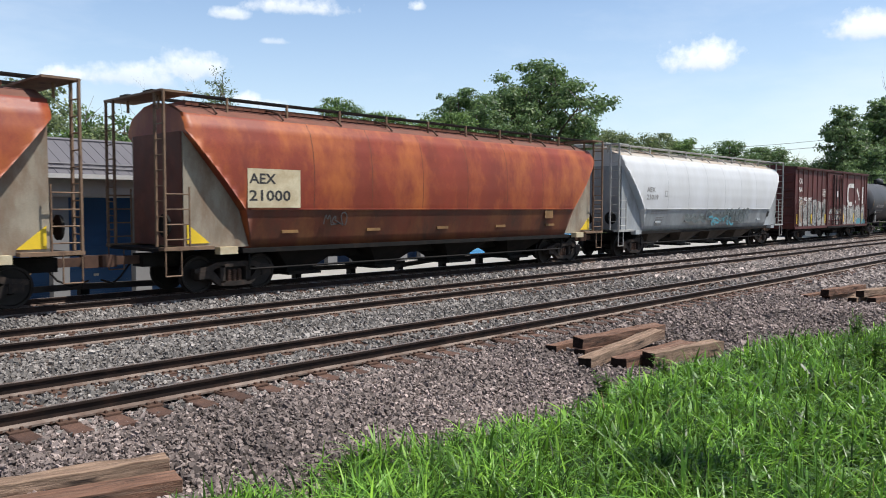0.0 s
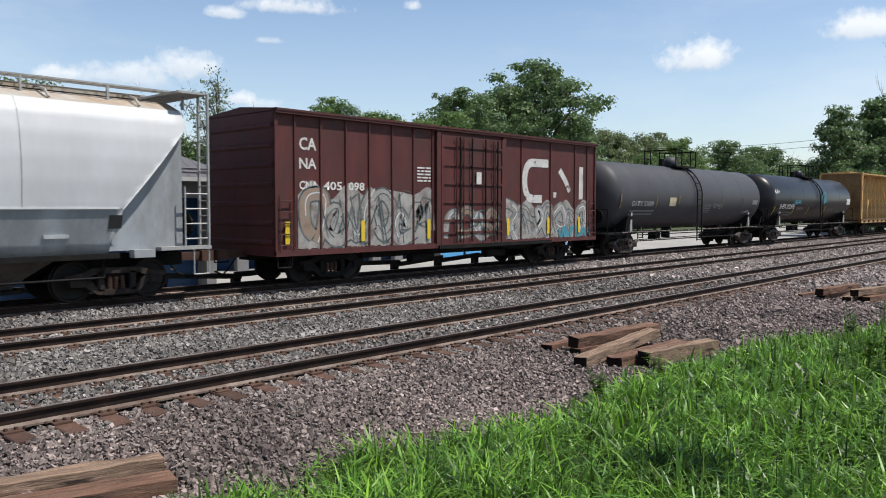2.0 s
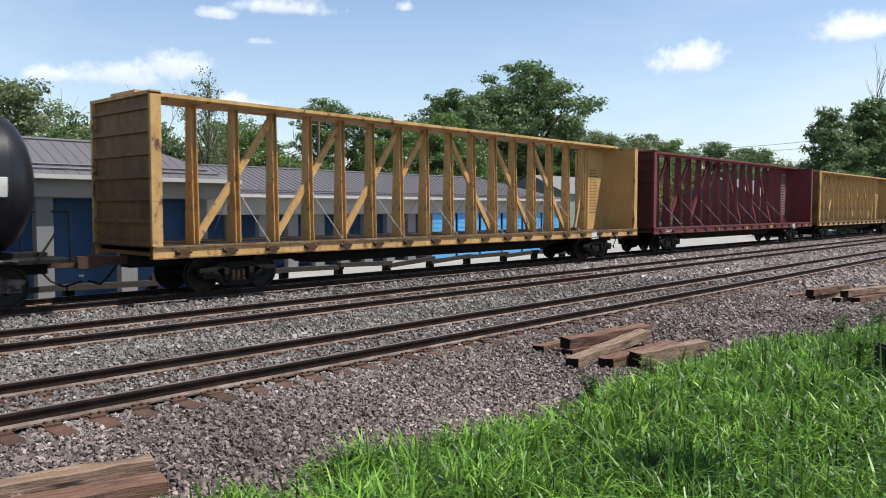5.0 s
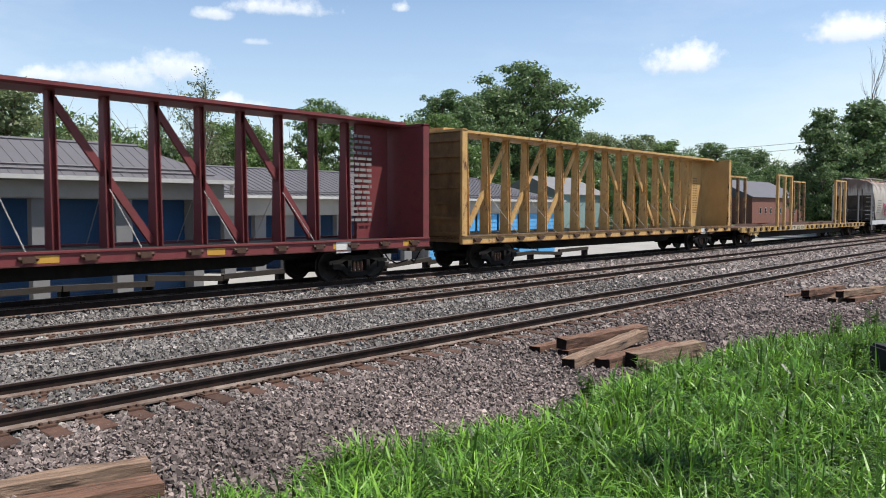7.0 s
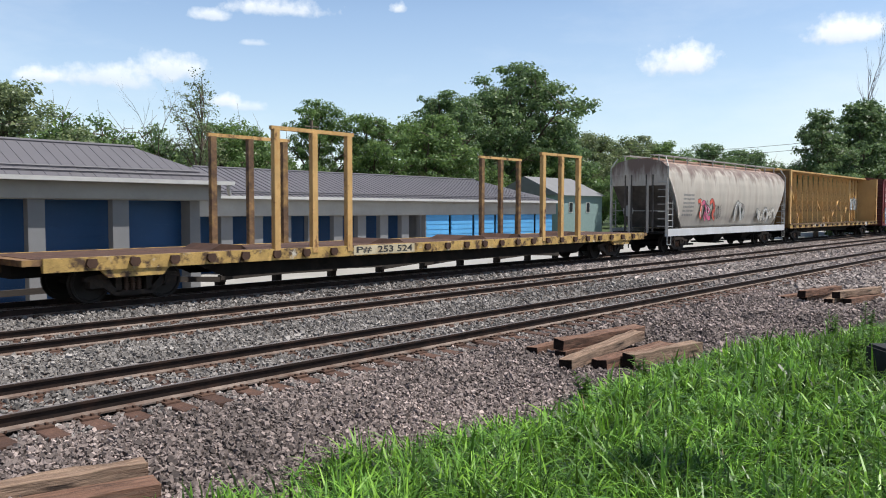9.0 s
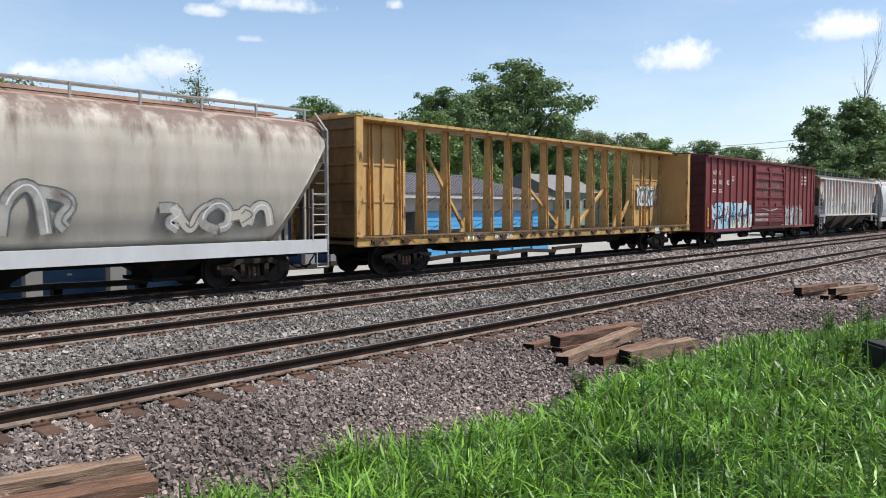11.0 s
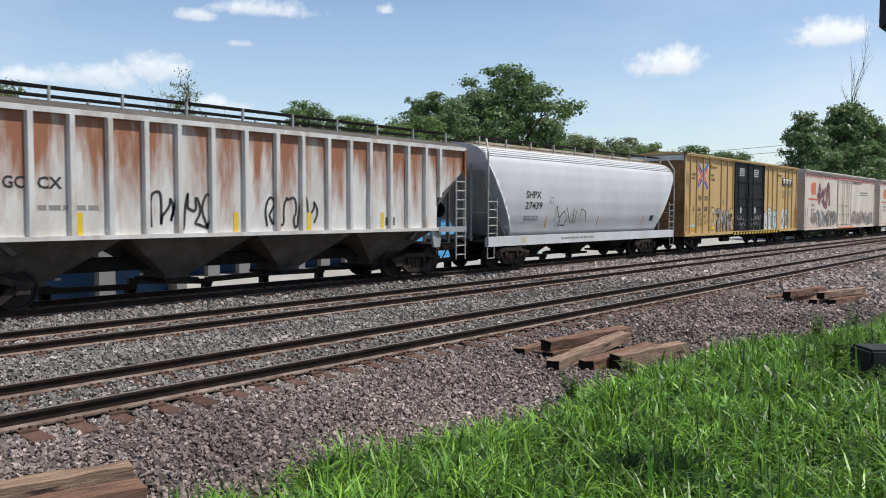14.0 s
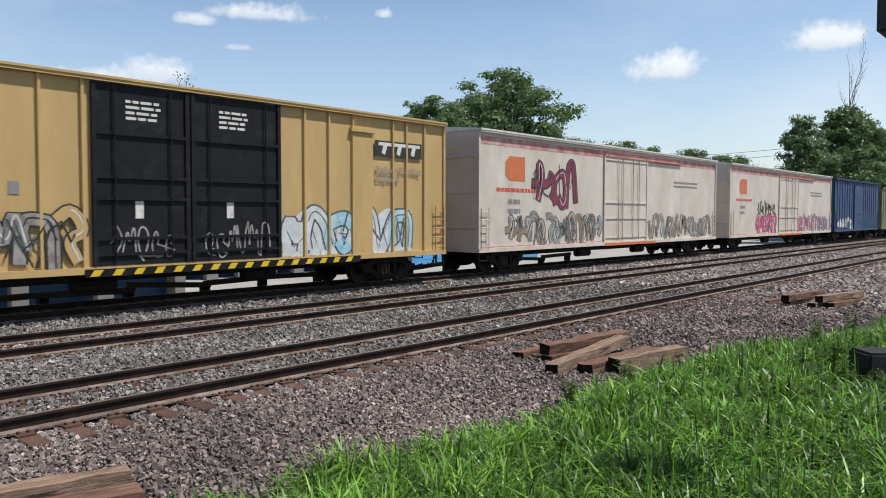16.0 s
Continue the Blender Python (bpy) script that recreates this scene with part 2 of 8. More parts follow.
def ground_z(x, y):
    """Height of the ground; rail tops lie at 0."""
    bed = np.interp(y, [-60, 0, 4.5, 6.3, 8.0, 8.68, 8.85, 20.4, 21.6, 24, 60, 400], [-0.5, -0.42, -0.42, -0.42, -0.25, -0.232, -0.195, -0.195, -0.74, -0.86, -0.9, -0.9])
    return bed


def build_ground():
    xs = np.unique(np.concatenate([np.linspace(-2500, -60, 12), np.linspace(-60, 260, 161), np.linspace(260, 3500, 14)]))
    ys = np.unique(np.concatenate([np.linspace(-2500, -20, 8), np.linspace(-20, 4, 9), np.linspace(4, 26, 60), [6.3, 8.0, 8.68, 8.85, 20.4, 21.6], np.linspace(26, 200, 20), np.linspace(200, 3500, 12)]))
    gx, gy = np.meshgrid(xs, ys)
    rng = np.random.default_rng(3)
    gz = ground_z(gx, gy) + rng.normal(0, 0.003, gx.shape) * (np.abs(gy) < 60)
    v = np.stack([gx, gy, gz], -1).reshape(-1, 3)
    nx = len(xs)
    i = np.arange(len(ys) - 1)[:, None] * nx + np.arange(nx - 1)[None]
    f = np.stack([i, i + 1, i + nx + 1, i + nx], -1).reshape(-1, 4)
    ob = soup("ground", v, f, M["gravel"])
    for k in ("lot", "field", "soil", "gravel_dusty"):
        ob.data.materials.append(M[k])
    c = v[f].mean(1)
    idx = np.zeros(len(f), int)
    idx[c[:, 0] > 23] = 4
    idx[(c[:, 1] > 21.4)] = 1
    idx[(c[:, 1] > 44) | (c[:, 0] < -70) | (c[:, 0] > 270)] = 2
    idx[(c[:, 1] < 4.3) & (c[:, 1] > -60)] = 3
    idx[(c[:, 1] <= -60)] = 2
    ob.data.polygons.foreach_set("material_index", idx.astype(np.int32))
    structure(ob, "grey crushed stone ground running into pale lot and fields", "ground")


build_ground()


def rail_profile():
    return [(-0.07, -0.17), (0.07, -0.17), (0.07, -0.155), (0.012, -0.135), (0.012, -0.042), (0.036, -0.03), (0.036, -0.006), (0.028, 0.0),
            (-0.028, 0.0), (-0.036, -0.006), (-0.036, -0.03), (-0.012, -0.042), (-0.012, -0.135), (-0.07, -0.155)]


def build_rails(y, root):
    for side in (-0.752, 0.752):
        bm = bmesh.new()
        out = [(y + side + a, b) for a, b in rail_profile()]
        prism(bm, out, "x", -60, 900)
        rail = part("rail", bm, M["rail"], root)
        bm = bmesh.new()
        prism(bm, [(y + side - 0.074, -0.172), (y + side + 0.074, -0.172), (y + side + 0.074, -0.150), (y + side + 0.016, -0.128), (y + side - 0.016, -0.128), (y + side - 0.074, -0.150)], "x", -60, 900)
        part("rail_foot", bm, M["rail_foot"], rail, "dusty brown foot of the rail, paler as if sunlit")
        bm = bmesh.new()
        box(bm, -60, 900, y + side - 0.027, y + side + 0.027, -0.002, 0.002)
        part("running_surface", bm, M["rail_head"], rail, "worn bright running band of the rail")
# ---- paints of the train ----
M.update({
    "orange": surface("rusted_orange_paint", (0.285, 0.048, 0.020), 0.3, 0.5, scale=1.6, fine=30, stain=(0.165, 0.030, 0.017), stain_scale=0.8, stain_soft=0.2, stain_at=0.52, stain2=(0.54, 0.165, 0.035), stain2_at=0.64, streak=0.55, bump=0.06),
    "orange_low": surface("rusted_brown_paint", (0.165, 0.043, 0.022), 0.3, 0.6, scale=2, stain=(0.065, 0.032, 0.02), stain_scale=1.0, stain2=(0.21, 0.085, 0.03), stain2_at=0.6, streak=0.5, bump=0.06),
    "orange_end": surface("weathered_grey_end", (0.30, 0.26, 0.20), 0.25, 0.7, scale=2, stain=(0.17, 0.10, 0.06), stain_scale=1.4, streak=0.4),
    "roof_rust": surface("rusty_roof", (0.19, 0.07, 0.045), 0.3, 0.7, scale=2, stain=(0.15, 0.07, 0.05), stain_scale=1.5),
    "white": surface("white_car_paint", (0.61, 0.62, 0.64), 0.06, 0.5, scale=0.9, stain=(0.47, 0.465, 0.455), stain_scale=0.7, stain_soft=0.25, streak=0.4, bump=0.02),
    # grey of the lower side: dust plus the shade below the bulge, painted in
    "white_low": surface("dusty_shaded_white", (0.40, 0.42, 0.43), 0.14, 0.6, scale=1.5, stain=(0.20, 0.21, 0.21), stain_scale=1.2, stain_soft=0.18, stain_at=0.55, streak=0.3, bump=0.02),
    "white_roof": surface("stained_white_roof", (0.47, 0.45, 0.41), 0.15, 0.7, scale=2, stain=(0.33, 0.225, 0.14), stain_scale=0.6, stain_at=0.55),
    # grey-blue carries the bulge's shadow on the white cars' ends as colour
    "grey_end": surface("shaded_grey_end", (0.33, 0.35, 0.37), 0.12, 0.65, scale=2, stain=(0.21, 0.21, 0.205), stain_scale=1.2, streak=0.4),
    "cream": surface("cream_hopper_paint", (0.48, 0.435, 0.375), 0.12, 0.6, scale=2, stain=(0.36, 0.29, 0.24), stain_scale=1.3, stain_at=0.62, streak=0.2, bump=0.02, bleed=((0.17, 0.12, 0.10), 2.7, 4.4, 0.50)),
    "cream_roof": surface("cream_rusty_roof", (0.46, 0.33, 0.27), 0.25, 0.7, scale=2, stain=(0.24, 0.12, 0.08), stain_scale=1.2),
    "ribbed": surface("rust_bled_grey_paint", (0.66, 0.645, 0.62), 0.12, 0.65, scale=2.2, stain=(0.47, 0.42, 0.37), stain_scale=0.9, stain_at=0.58, stain_soft=0.13, streak=0.35, bump=0.04, bleed=((0.30, 0.125, 0.065), 0.6, 4.8, 0.60)),
    "rib_grey": surface("pale_grey_rib", (0.64, 0.63, 0.605), 0.14, 0.65, scale=2, stain=(0.36, 0.25, 0.19), stain_scale=1.5, stain_at=0.62, streak=0.3),
    # darkened so the shade under the hoppers and end slopes is painted in
    "bay_grey": surface("dusty_shaded_steel", (0.105, 0.092, 0.080), 0.3, 0.8, scale=2, stain=(0.05, 0.042, 0.036), stain_scale=1.2),
    "oxide": surface("dark_oxide_paint", (0.105, 0.026, 0.023), 0.25, 0.65, scale=2, stain=(0.07, 0.028, 0.024), stain_scale=1.5, streak=0.4, bump=0.05),
    "oxide_red": surface("oxide_red_paint", (0.208, 0.036, 0.039), 0.18, 0.6, scale=2, stain=(0.145, 0.036, 0.034), stain_scale=1.1, streak=0.4, bump=0.04),
    "maroon": surface("maroon_beam_paint", (0.21, 0.042, 0.045), 0.25, 0.6, scale=2, stain=(0.12, 0.035, 0.03), stain_scale=2, stain_at=0.58, bump=0.05),
    "tank_grey": surface("faded_black_tank", (0.072, 0.072, 0.079), 0.15, 0.55, scale=0.8, spec=0.28, stain=(0.058, 0.057, 0.062), stain_scale=0.6, stain_soft=0.25, streak=0.6, bump=0.02),
    "tank_black": surface("black_tank_paint", (0.019, 0.020, 0.024), 0.2, 0.34, scale=0.8, spec=0.30, stain=(0.021, 0.020, 0.022), stain_scale=0.7, stain_soft=0.25, streak=0.6, bump=0.02),
    "yellow": surface("worn_yellow_beam", (0.60, 0.365, 0.140), 0.2, 0.65, scale=2.5, stain=(0.12, 0.05, 0.026), stain_scale=3.2, stain_at=0.595, stain_soft=0.04, stain2=(0.52, 0.29, 0.10), stain2_at=0.56, streak=0.5, bump=0.05),
    "yellow_panel": surface("faded_yellow_panel", (0.60, 0.375, 0.148), 0.12, 0.65, scale=1.4, stain=(0.50, 0.29, 0.11), stain_scale=1.0, stain_soft=0.2, stain2=(0.16, 0.07, 0.035), stain2_at=0.76, streak=0.45, bump=0.03),
    "yellow_box": surface("yellow_boxcar_paint", (0.58, 0.395, 0.165), 0.1, 0.6, scale=1.5, stain=(0.46, 0.30, 0.125), stain_scale=0.9, stain_soft=0.22, streak=0.3, bump=0.03),
    "yellow_dirty": surface("dirty_yellow_deck", (0.48, 0.31, 0.10), 0.3, 0.7, scale=3, stain=(0.075, 0.042, 0.026), stain_scale=2.6, stain_at=0.55, stain_soft=0.05, stain2=(0.55, 0.50, 0.42), stain2_at=0.64),
    "door_black": surface("black_door_paint", (0.012, 0.0125, 0.016), 0.25, 0.6, stain=(0.035, 0.035, 0.037), stain_scale=2, stain_at=0.66, spec=0.2),
    "reefer": surface("faded_white_reefer", (0.70, 0.64, 0.57), 0.10, 0.6, scale=1.2, stain=(0.50, 0.42, 0.34), stain_scale=0.9, stain_soft=0.25, streak=0.5, bump=0.02),
    "reefer_band": surface("faded_red_band", (0.52, 0.20, 0.17), 0.2, 0.6, scale=2, stain=(0.60, 0.42, 0.38), stain_scale=2),
    "reefer_roof": plain("reefer_roof_white", (0.72, 0.70, 0.68)),
    "blue_car": surface("dark_blue_paint", (0.035, 0.085, 0.19), 0.2, 0.6, stain=(0.05, 0.06, 0.09), stain_scale=1.5),
    "olive": surface("olive_paint", (0.22, 0.21, 0.13), 0.2, 0.6),
    # yellow darkened for car ends turned from the sun, with stains on top
    "yellow_end": surface("shaded_grimy_yellow", (0.30, 0.165, 0.062), 0.25, 0.7, scale=2, stain=(0.10, 0.055, 0.03), stain_scale=1.4, stain_soft=0.2, streak=0.5),
    "stake_rust": surface("rusted_stake", (0.20, 0.115, 0.06), 0.35, 0.75, scale=3, stain=(0.07, 0.04, 0.028), stain_scale=2.5, stain2=(0.42, 0.25, 0.09), stain2_at=0.6),
    "rust_tan": surface("rusty_tan_bar", (0.25, 0.16, 0.10), 0.3, 0.75, stain=(0.08, 0.045, 0.03), stain_scale=3),
    "grey_steel": surface("galvanised_bar", (0.40, 0.39, 0.37), 0.2, 0.55, 0.2),
    "rust_steel": surface("rusty_bar", (0.085, 0.045, 0.030), 0.3, 0.7, 0.2),
    "letter_white": surface("chalky_white_lettering", (0.72, 0.70, 0.66), 0.12, 0.7, stain=(0.45, 0.40, 0.37), stain_scale=6, stain_at=0.62),
    "letter_worn": surface("flaked_white_lettering", (0.62, 0.60, 0.57), 0.15, 0.75, stain=(0.13, 0.06, 0.05), stain_scale=3.5, stain_at=0.60, stain_soft=0.03),
    "letter_dull": surface("faded_white_lettering", (0.36, 0.35, 0.34), 0.15, 0.75, stain=(0.16, 0.155, 0.15), stain_scale=5, stain_at=0.6),
    "letter_black": plain("black_lettering", (0.035, 0.033, 0.033), 0.7),
    "letter_faint": plain("faint_brown_lettering", (0.27, 0.16, 0.07), 0.7),
    "letter_grey": plain("grey_lettering", (0.25, 0.24, 0.23), 0.7),
    "panel_cream": surface("cream_name_panel", (0.58, 0.50, 0.34), 0.15, 0.65, scale=3, stain=(0.42, 0.32, 0.19), stain_scale=2),
    "stripe_yellow": plain("reflective_yellow", (0.72, 0.50, 0.03), 0.5),
    "stripe_orange": plain("faded_orange_stripe", (0.55, 0.30, 0.05), 0.6),
    "stripe_worn": surface("worn_orange_stripe", (0.30, 0.18, 0.05), 0.3, 0.7, stain=(0.05, 0.045, 0.045), stain_scale=6, stain_at=0.52, stain_soft=0.05),
    "red_orange": plain("orange_red_paint", (0.62, 0.17, 0.07), 0.6),
    "logo_red": plain("logo_red", (0.60, 0.10, 0.06), 0.55),
    "logo_blue": plain("logo_blue", (0.03, 0.08, 0.33), 0.55),
    "spray_blue": surface("sprayed_pale_blue", (0.28, 0.56, 0.72), 0.15, 0.6, scale=1.5, stain=(0.52, 0.68, 0.66), stain_scale=0.8),
    "spray_pale": surface("sprayed_ice_blue", (0.50, 0.68, 0.74), 0.12, 0.65, stain=(0.38, 0.58, 0.70), stain_scale=1.5),
    "spray_green": plain("sprayed_pale_green", (0.52, 0.66, 0.50)),
    "spray_white": surface("sprayed_white", (0.66, 0.68, 0.68), 0.12, 0.65, stain=(0.46, 0.50, 0.52), stain_scale=2),
    "spray_grey": surface("sprayed_grey", (0.36, 0.345, 0.32), 0.25, 0.7, scale=2, stain=(0.19, 0.15, 0.13), stain_scale=2.2, stain_soft=0.08),
    "spray_black": plain("sprayed_black", (0.025, 0.025, 0.028)),
    "spray_pink": plain("sprayed_pink", (0.56, 0.10, 0.20)),
    "spray_maroon": plain("sprayed_maroon", (0.22, 0.045, 0.075)),
    "spray_mauve": plain("sprayed_mauve", (0.34, 0.22, 0.32)),
    "spray_teal": plain("sprayed_teal", (0.07, 0.25, 0.31)),
    "spray_dull": surface("faded_dark_spray", (0.075, 0.095, 0.098), 0.3, 0.7, scale=2, stain=(0.17, 0.19, 0.19), stain_scale=2.5),
    "spray_tan": surface("sprayed_tan", (0.36, 0.25, 0.18), 0.3, 0.7, scale=2, stain=(0.20, 0.19, 0.17), stain_scale=2),
})

# ---- running gear, shared by all cars ----
WHEEL_R = 0.457
SHARED = {}
WHEELSETS = []


def shared(name, fn):
    if name not in SHARED:
        bm = bmesh.new()
        fn(bm)
        me = bpy.data.meshes.new(name)
        bm.to_mesh(me)
        bm.free()
        SHARED[name] = me
    return SHARED[name]


def wheelset_mesh(bm):
    for s in (-1, 1):
        prof = [(0.0, 0.70), (0.10, 0.69), (0.14, 0.735), (0.36, 0.735), (0.38, 0.70), (0.485, 0.69), (0.485, 0.72), (0.457, 0.735), (0.452, 0.83), (0.40, 0.83), (0.38, 0.79), (0.17, 0.77), (0.13, 0.84), (0.0, 0.84)]
        rings = [[(r * math.cos(a * math.tau / 28), s * y, r * math.sin(a * math.tau / 28)) for a in range(28)] for r, y in prof[1:-1]]
        loft(bm, rings)
    tube(bm, (0, -1.05, 0), (0, 1.05, 0), 0.085, 10)
    for s in (-1, 1):
        for k in range(3):
            a = k * math.tau / 3
            tube(bm, (0.05 * math.cos(a), s * 1.05, 0.05 * math.sin(a)), (0.05 * math.cos(a), s * 1.08, 0.05 * math.sin(a)), 0.018, 6)


def side_frame_mesh(bm):
    for s in (-1, 1):
        prism(bm, [(s * 0.0, 0.76), (s * 0.55, 0.76), (s * 0.80, 0.66), (s * 1.15, 0.62), (s * 1.15, 0.52), (s * 0.95, 0.50), (s * 0.74, 0.52), (s * 0.52, 0.62), (s * 0.0, 0.63)][::s], "y", -0.09, 0.09)
        prism(bm, [(s * 0.74, 0.56), (s * 0.80, 0.42), (s * 0.45, 0.16), (s * 0.0, 0.14), (s * 0.0, 0.26), (s * 0.40, 0.28), (s * 0.62, 0.52)][::s], "y", -0.09, 0.09)
        prism(bm, [(s * 0.30, 0.66), (s * 0.44, 0.66), (s * 0.44, 0.24), (s * 0.30, 0.24)][::s], "y", -0.09, 0.09)
        box(bm, s * 0.90 - 0.15, s * 0.90 + 0.15, -0.12, 0.12, 0.36, 0.56)
    bmesh.ops.recalc_face_normals(bm, faces=bm.faces[:])


def spring_mesh(bm):
    for k in range(5):
        tube(bm, (0, 0, 0.27 + k * 0.055), (0, 0, 0.305 + k * 0.055), 0.062, 10)
    tube(bm, (0, 0, 0.26), (0, 0, 0.56), 0.045, 8)


def bolster_mesh(bm):
    box(bm, -0.22, 0.22, -1.0, 1.0, 0.44, 0.66)
    box(bm, -0.30, 0.30, -0.35, 0.35, 0.60, 0.78)
    for s in (-1, 1):
        box(bm, s * 0.55 - 0.04, s * 0.55 + 0.04, -0.85, 0.85, 0.30, 0.42)


def bogie(root, x, base=1.78, frame_mat="steel"):
    b = mesh_part("bogie", shared("bolster", bolster_mesh), M["black"], root, at=pose(x, 0, 0))
    for s in (-1, 1):
        fr = new("side_frame", shared("side_frame_" + frame_mat, side_frame_mesh))
        if not fr.data.materials:
            fr.data.materials.append(M[frame_mat])
        fr.parent, fr.location = b, (0, s * 1.02, 0)
        for k in (-0.15, 0.0, 0.15):
            mesh_part("spring", shared("spring", spring_mesh), M["rust_steel"], b, at=pose(k, s * 1.02, 0))
    for s in (-1, 1):
        w = mesh_part("wheelset", shared("wheelset", wheelset_mesh), M["wheel"], b, at=pose(s * base / 2, 0, WHEEL_R))
        WHEELSETS.append((w, s * base / 2))
    return b


def coupler(root, x, way):
    bm = bmesh.new()
    box(bm, min(x, x + way * 0.75), max(x, x + way * 0.75), -0.09, 0.09, 0.76, 0.96)
    prism(bm, [(x + way * 0.62, -0.20), (x + way * 0.95, -0.20), (x + way * 1.02, 0.0), (x + way * 0.9, 0.06), (x + way * 0.9, 0.2), (x + way * 0.68, 0.2)], "z", 0.72, 1.0)
    part("coupler", bm, M["rust_steel"], root)
    bm = bmesh.new()
    pts = [(x, 0.45, 0.72), (x + way * 0.25, 0.43, 0.42), (x + way * 0.5, 0.3, 0.28), (x + way * 0.85, 0.12, 0.40)]
    for a, c in zip(pts, pts[1:]):
        tube(bm, a, c, 0.025, 6)
    part("air_hose", bm, M["black"], root)


def running_gear(root, length, inset=2.0, sill=True, reach=0.75, frame_mat="steel", sill_z=(0.68, 1.0)):
    bogie(root, inset, frame_mat=frame_mat)
    bogie(root, length - inset, frame_mat=frame_mat)
    coupler(root, 0.1, -1)
    coupler(root, length - 0.1, 1)
    if sill:
        part("centre_sill", one(box, 0.1, length - 0.1, -0.28, 0.28, *sill_z), M["black"], root)


def ladder(root, x0, x1, y0, y1, z0, z1, rungs, mat, r=0.022, name="ladder", label=""):
    bm = bmesh.new()
    tube(bm, (x0, y0, z0), (x0, y0, z1), r)
    rail = part(name, bm, mat, root, label)
    part("stringer", one(tube, (x1, y1, z0), (x1, y1, z1), r), mat, rail)
    for k in range(rungs):
        z = z0 + (z1 - z0) * (k + 0.5) / rungs
        part("rung", one(tube, (x0, y0, z), (x1, y1, z), r * 0.8), mat, rail)
    return rail


def bars(root, name, pieces, mat, r=0.025, label=""):
    bm = bmesh.new()
    for a, b in pieces:
        tube(bm, a, b, r)
    return part(name, bm, mat, root, label)


# ---- lettering and sprayed paint: thin skins on the car sides ----
SKIN = -1.606


def letters(text, x0, x1, z0, z1, mat, parent, y=SKIN, slant=0.0, name="lettering"):
    cu = bpy.data.curves.new("lettering", "FONT")
    cu.body, cu.resolution_u, cu.offset = text, 2, 0.022
    ob = bpy.data.objects.new("lettering", cu)
    me = bpy.data.meshes.new_from_object(ob)
    bpy.data.objects.remove(ob)
    co = np.zeros(len(me.vertices) * 3)
    me.vertices.foreach_get("co", co)
    co = co.reshape(-1, 3)
    lo, hi = co.min(0), co.max(0)
    w = (co - lo) / np.maximum(hi - lo, 1e-6)
    out = np.stack([x0 + (x1 - x0) * w[:, 0] + slant * w[:, 1] * (z1 - z0), np.full(len(w), y), z0 + (z1 - z0) * w[:, 1]], -1)
    me.vertices.foreach_set("co", out.ravel())
    me.update()
    return mesh_part(name, me, mat, parent)


def patch(x0, x1, z0, z1, mat, parent, y=SKIN, name="marking", label=""):
    return part(name, one(box, x0, x1, y, y + 0.003, z0, z1), mat, parent, label)


def script_bars(x0, x1, z0, z1, lines, mat, parent, y=SKIN, seed=1):
    """Small print too fine to read: plain bars."""
    rnd = random.Random(seed)
    bm = bmesh.new()
    step = (z1 - z0) / lines
    for k in range(lines):
        x = x0
        while x < x1 - 0.05:
            w = min(rnd.uniform(0.10, 0.34), x1 - x)
            box(bm, x, x + w, y, y + 0.003, z1 - (k + 0.72) * step, z1 - (k + 0.22) * step)
            x += w + 0.05
    return part("small_print", bm, mat, parent)


def ribbon(bm, pts, width, y):
    n = len(pts)
    sides = []
    for i, p in enumerate(pts):
        a, b = pts[max(0, i - 1)], pts[min(n - 1, i + 1)]
        d = Vector((b[0] - a[0], b[1] - a[1]))
        d = d.normalized() if d.length > 1e-6 else Vector((1, 0))
        q = Vector((-d.y, d.x)) * width / 2
        sides.append((bm.verts.new((p[0] + q.x, y, p[1] + q.y)), bm.verts.new((p[0] - q.x, y, p[1] - q.y))))
    for (a, b), (c, d) in zip(sides, sides[1:]):
        bm.faces.new((a, b, d, c))


def letter_strokes(rnd, x0, x1, z0, z1):
    """Strokes of one bulging wild letter inside its box."""
    w, h = x1 - x0, z1 - z0

    def j(a):
        return a + rnd.uniform(-0.12, 0.12)
    kinds = [
        [[(0.5, 0.05), (0.1, 0.3), (0.1, 0.75), (0.5, 0.97), (0.9, 0.7), (0.85, 0.25), (0.5, 0.06)]],
        [[(0.05, 0.05), (0.12, 0.8), (0.5, 1.0), (0.85, 0.8), (0.95, 0.05)]],
        [[(0.1, 0.9), (0.65, 1.0), (0.95, 0.6), (0.45, 0.35), (0.8, 0.0)]],
        [[(0.05, 0.2), (0.3, 0.95), (0.5, 0.3), (0.72, 0.98), (0.95, 0.1)]],
        [[(0.2, 0.1), (0.0, 0.6), (0.4, 0.95), (0.8, 0.85), (0.95, 0.4), (0.6, 0.1), (0.3, 0.4)]],
        [[(0.0, 0.45), (0.7, 0.55), (0.55, 0.95), (0.98, 0.6), (0.6, 0.2)]],
        [[(0.0, 0.9), (0.25, 0.1), (0.6, 0.05), (0.7, 0.6), (1.0, 0.95)]],
        [[(0.9, 0.1), (0.4, 0.0), (0.05, 0.4), (0.35, 0.75), (0.7, 0.5), (0.5, 0.3)]],
    ]

    def rounded(s):
        for _ in range(2):
            out = [s[0]]
            for (a, b), (p, q) in zip(s, s[1:]):
                out += [(a * 0.75 + p * 0.25, b * 0.75 + q * 0.25), (a * 0.25 + p * 0.75, b * 0.25 + q * 0.75)]
            s = out + [s[-1]]
        return s
    return [rounded([(x0 + w * j(a), z0 + h * j(b)) for a, b in s]) for s in rnd.choice(kinds)]


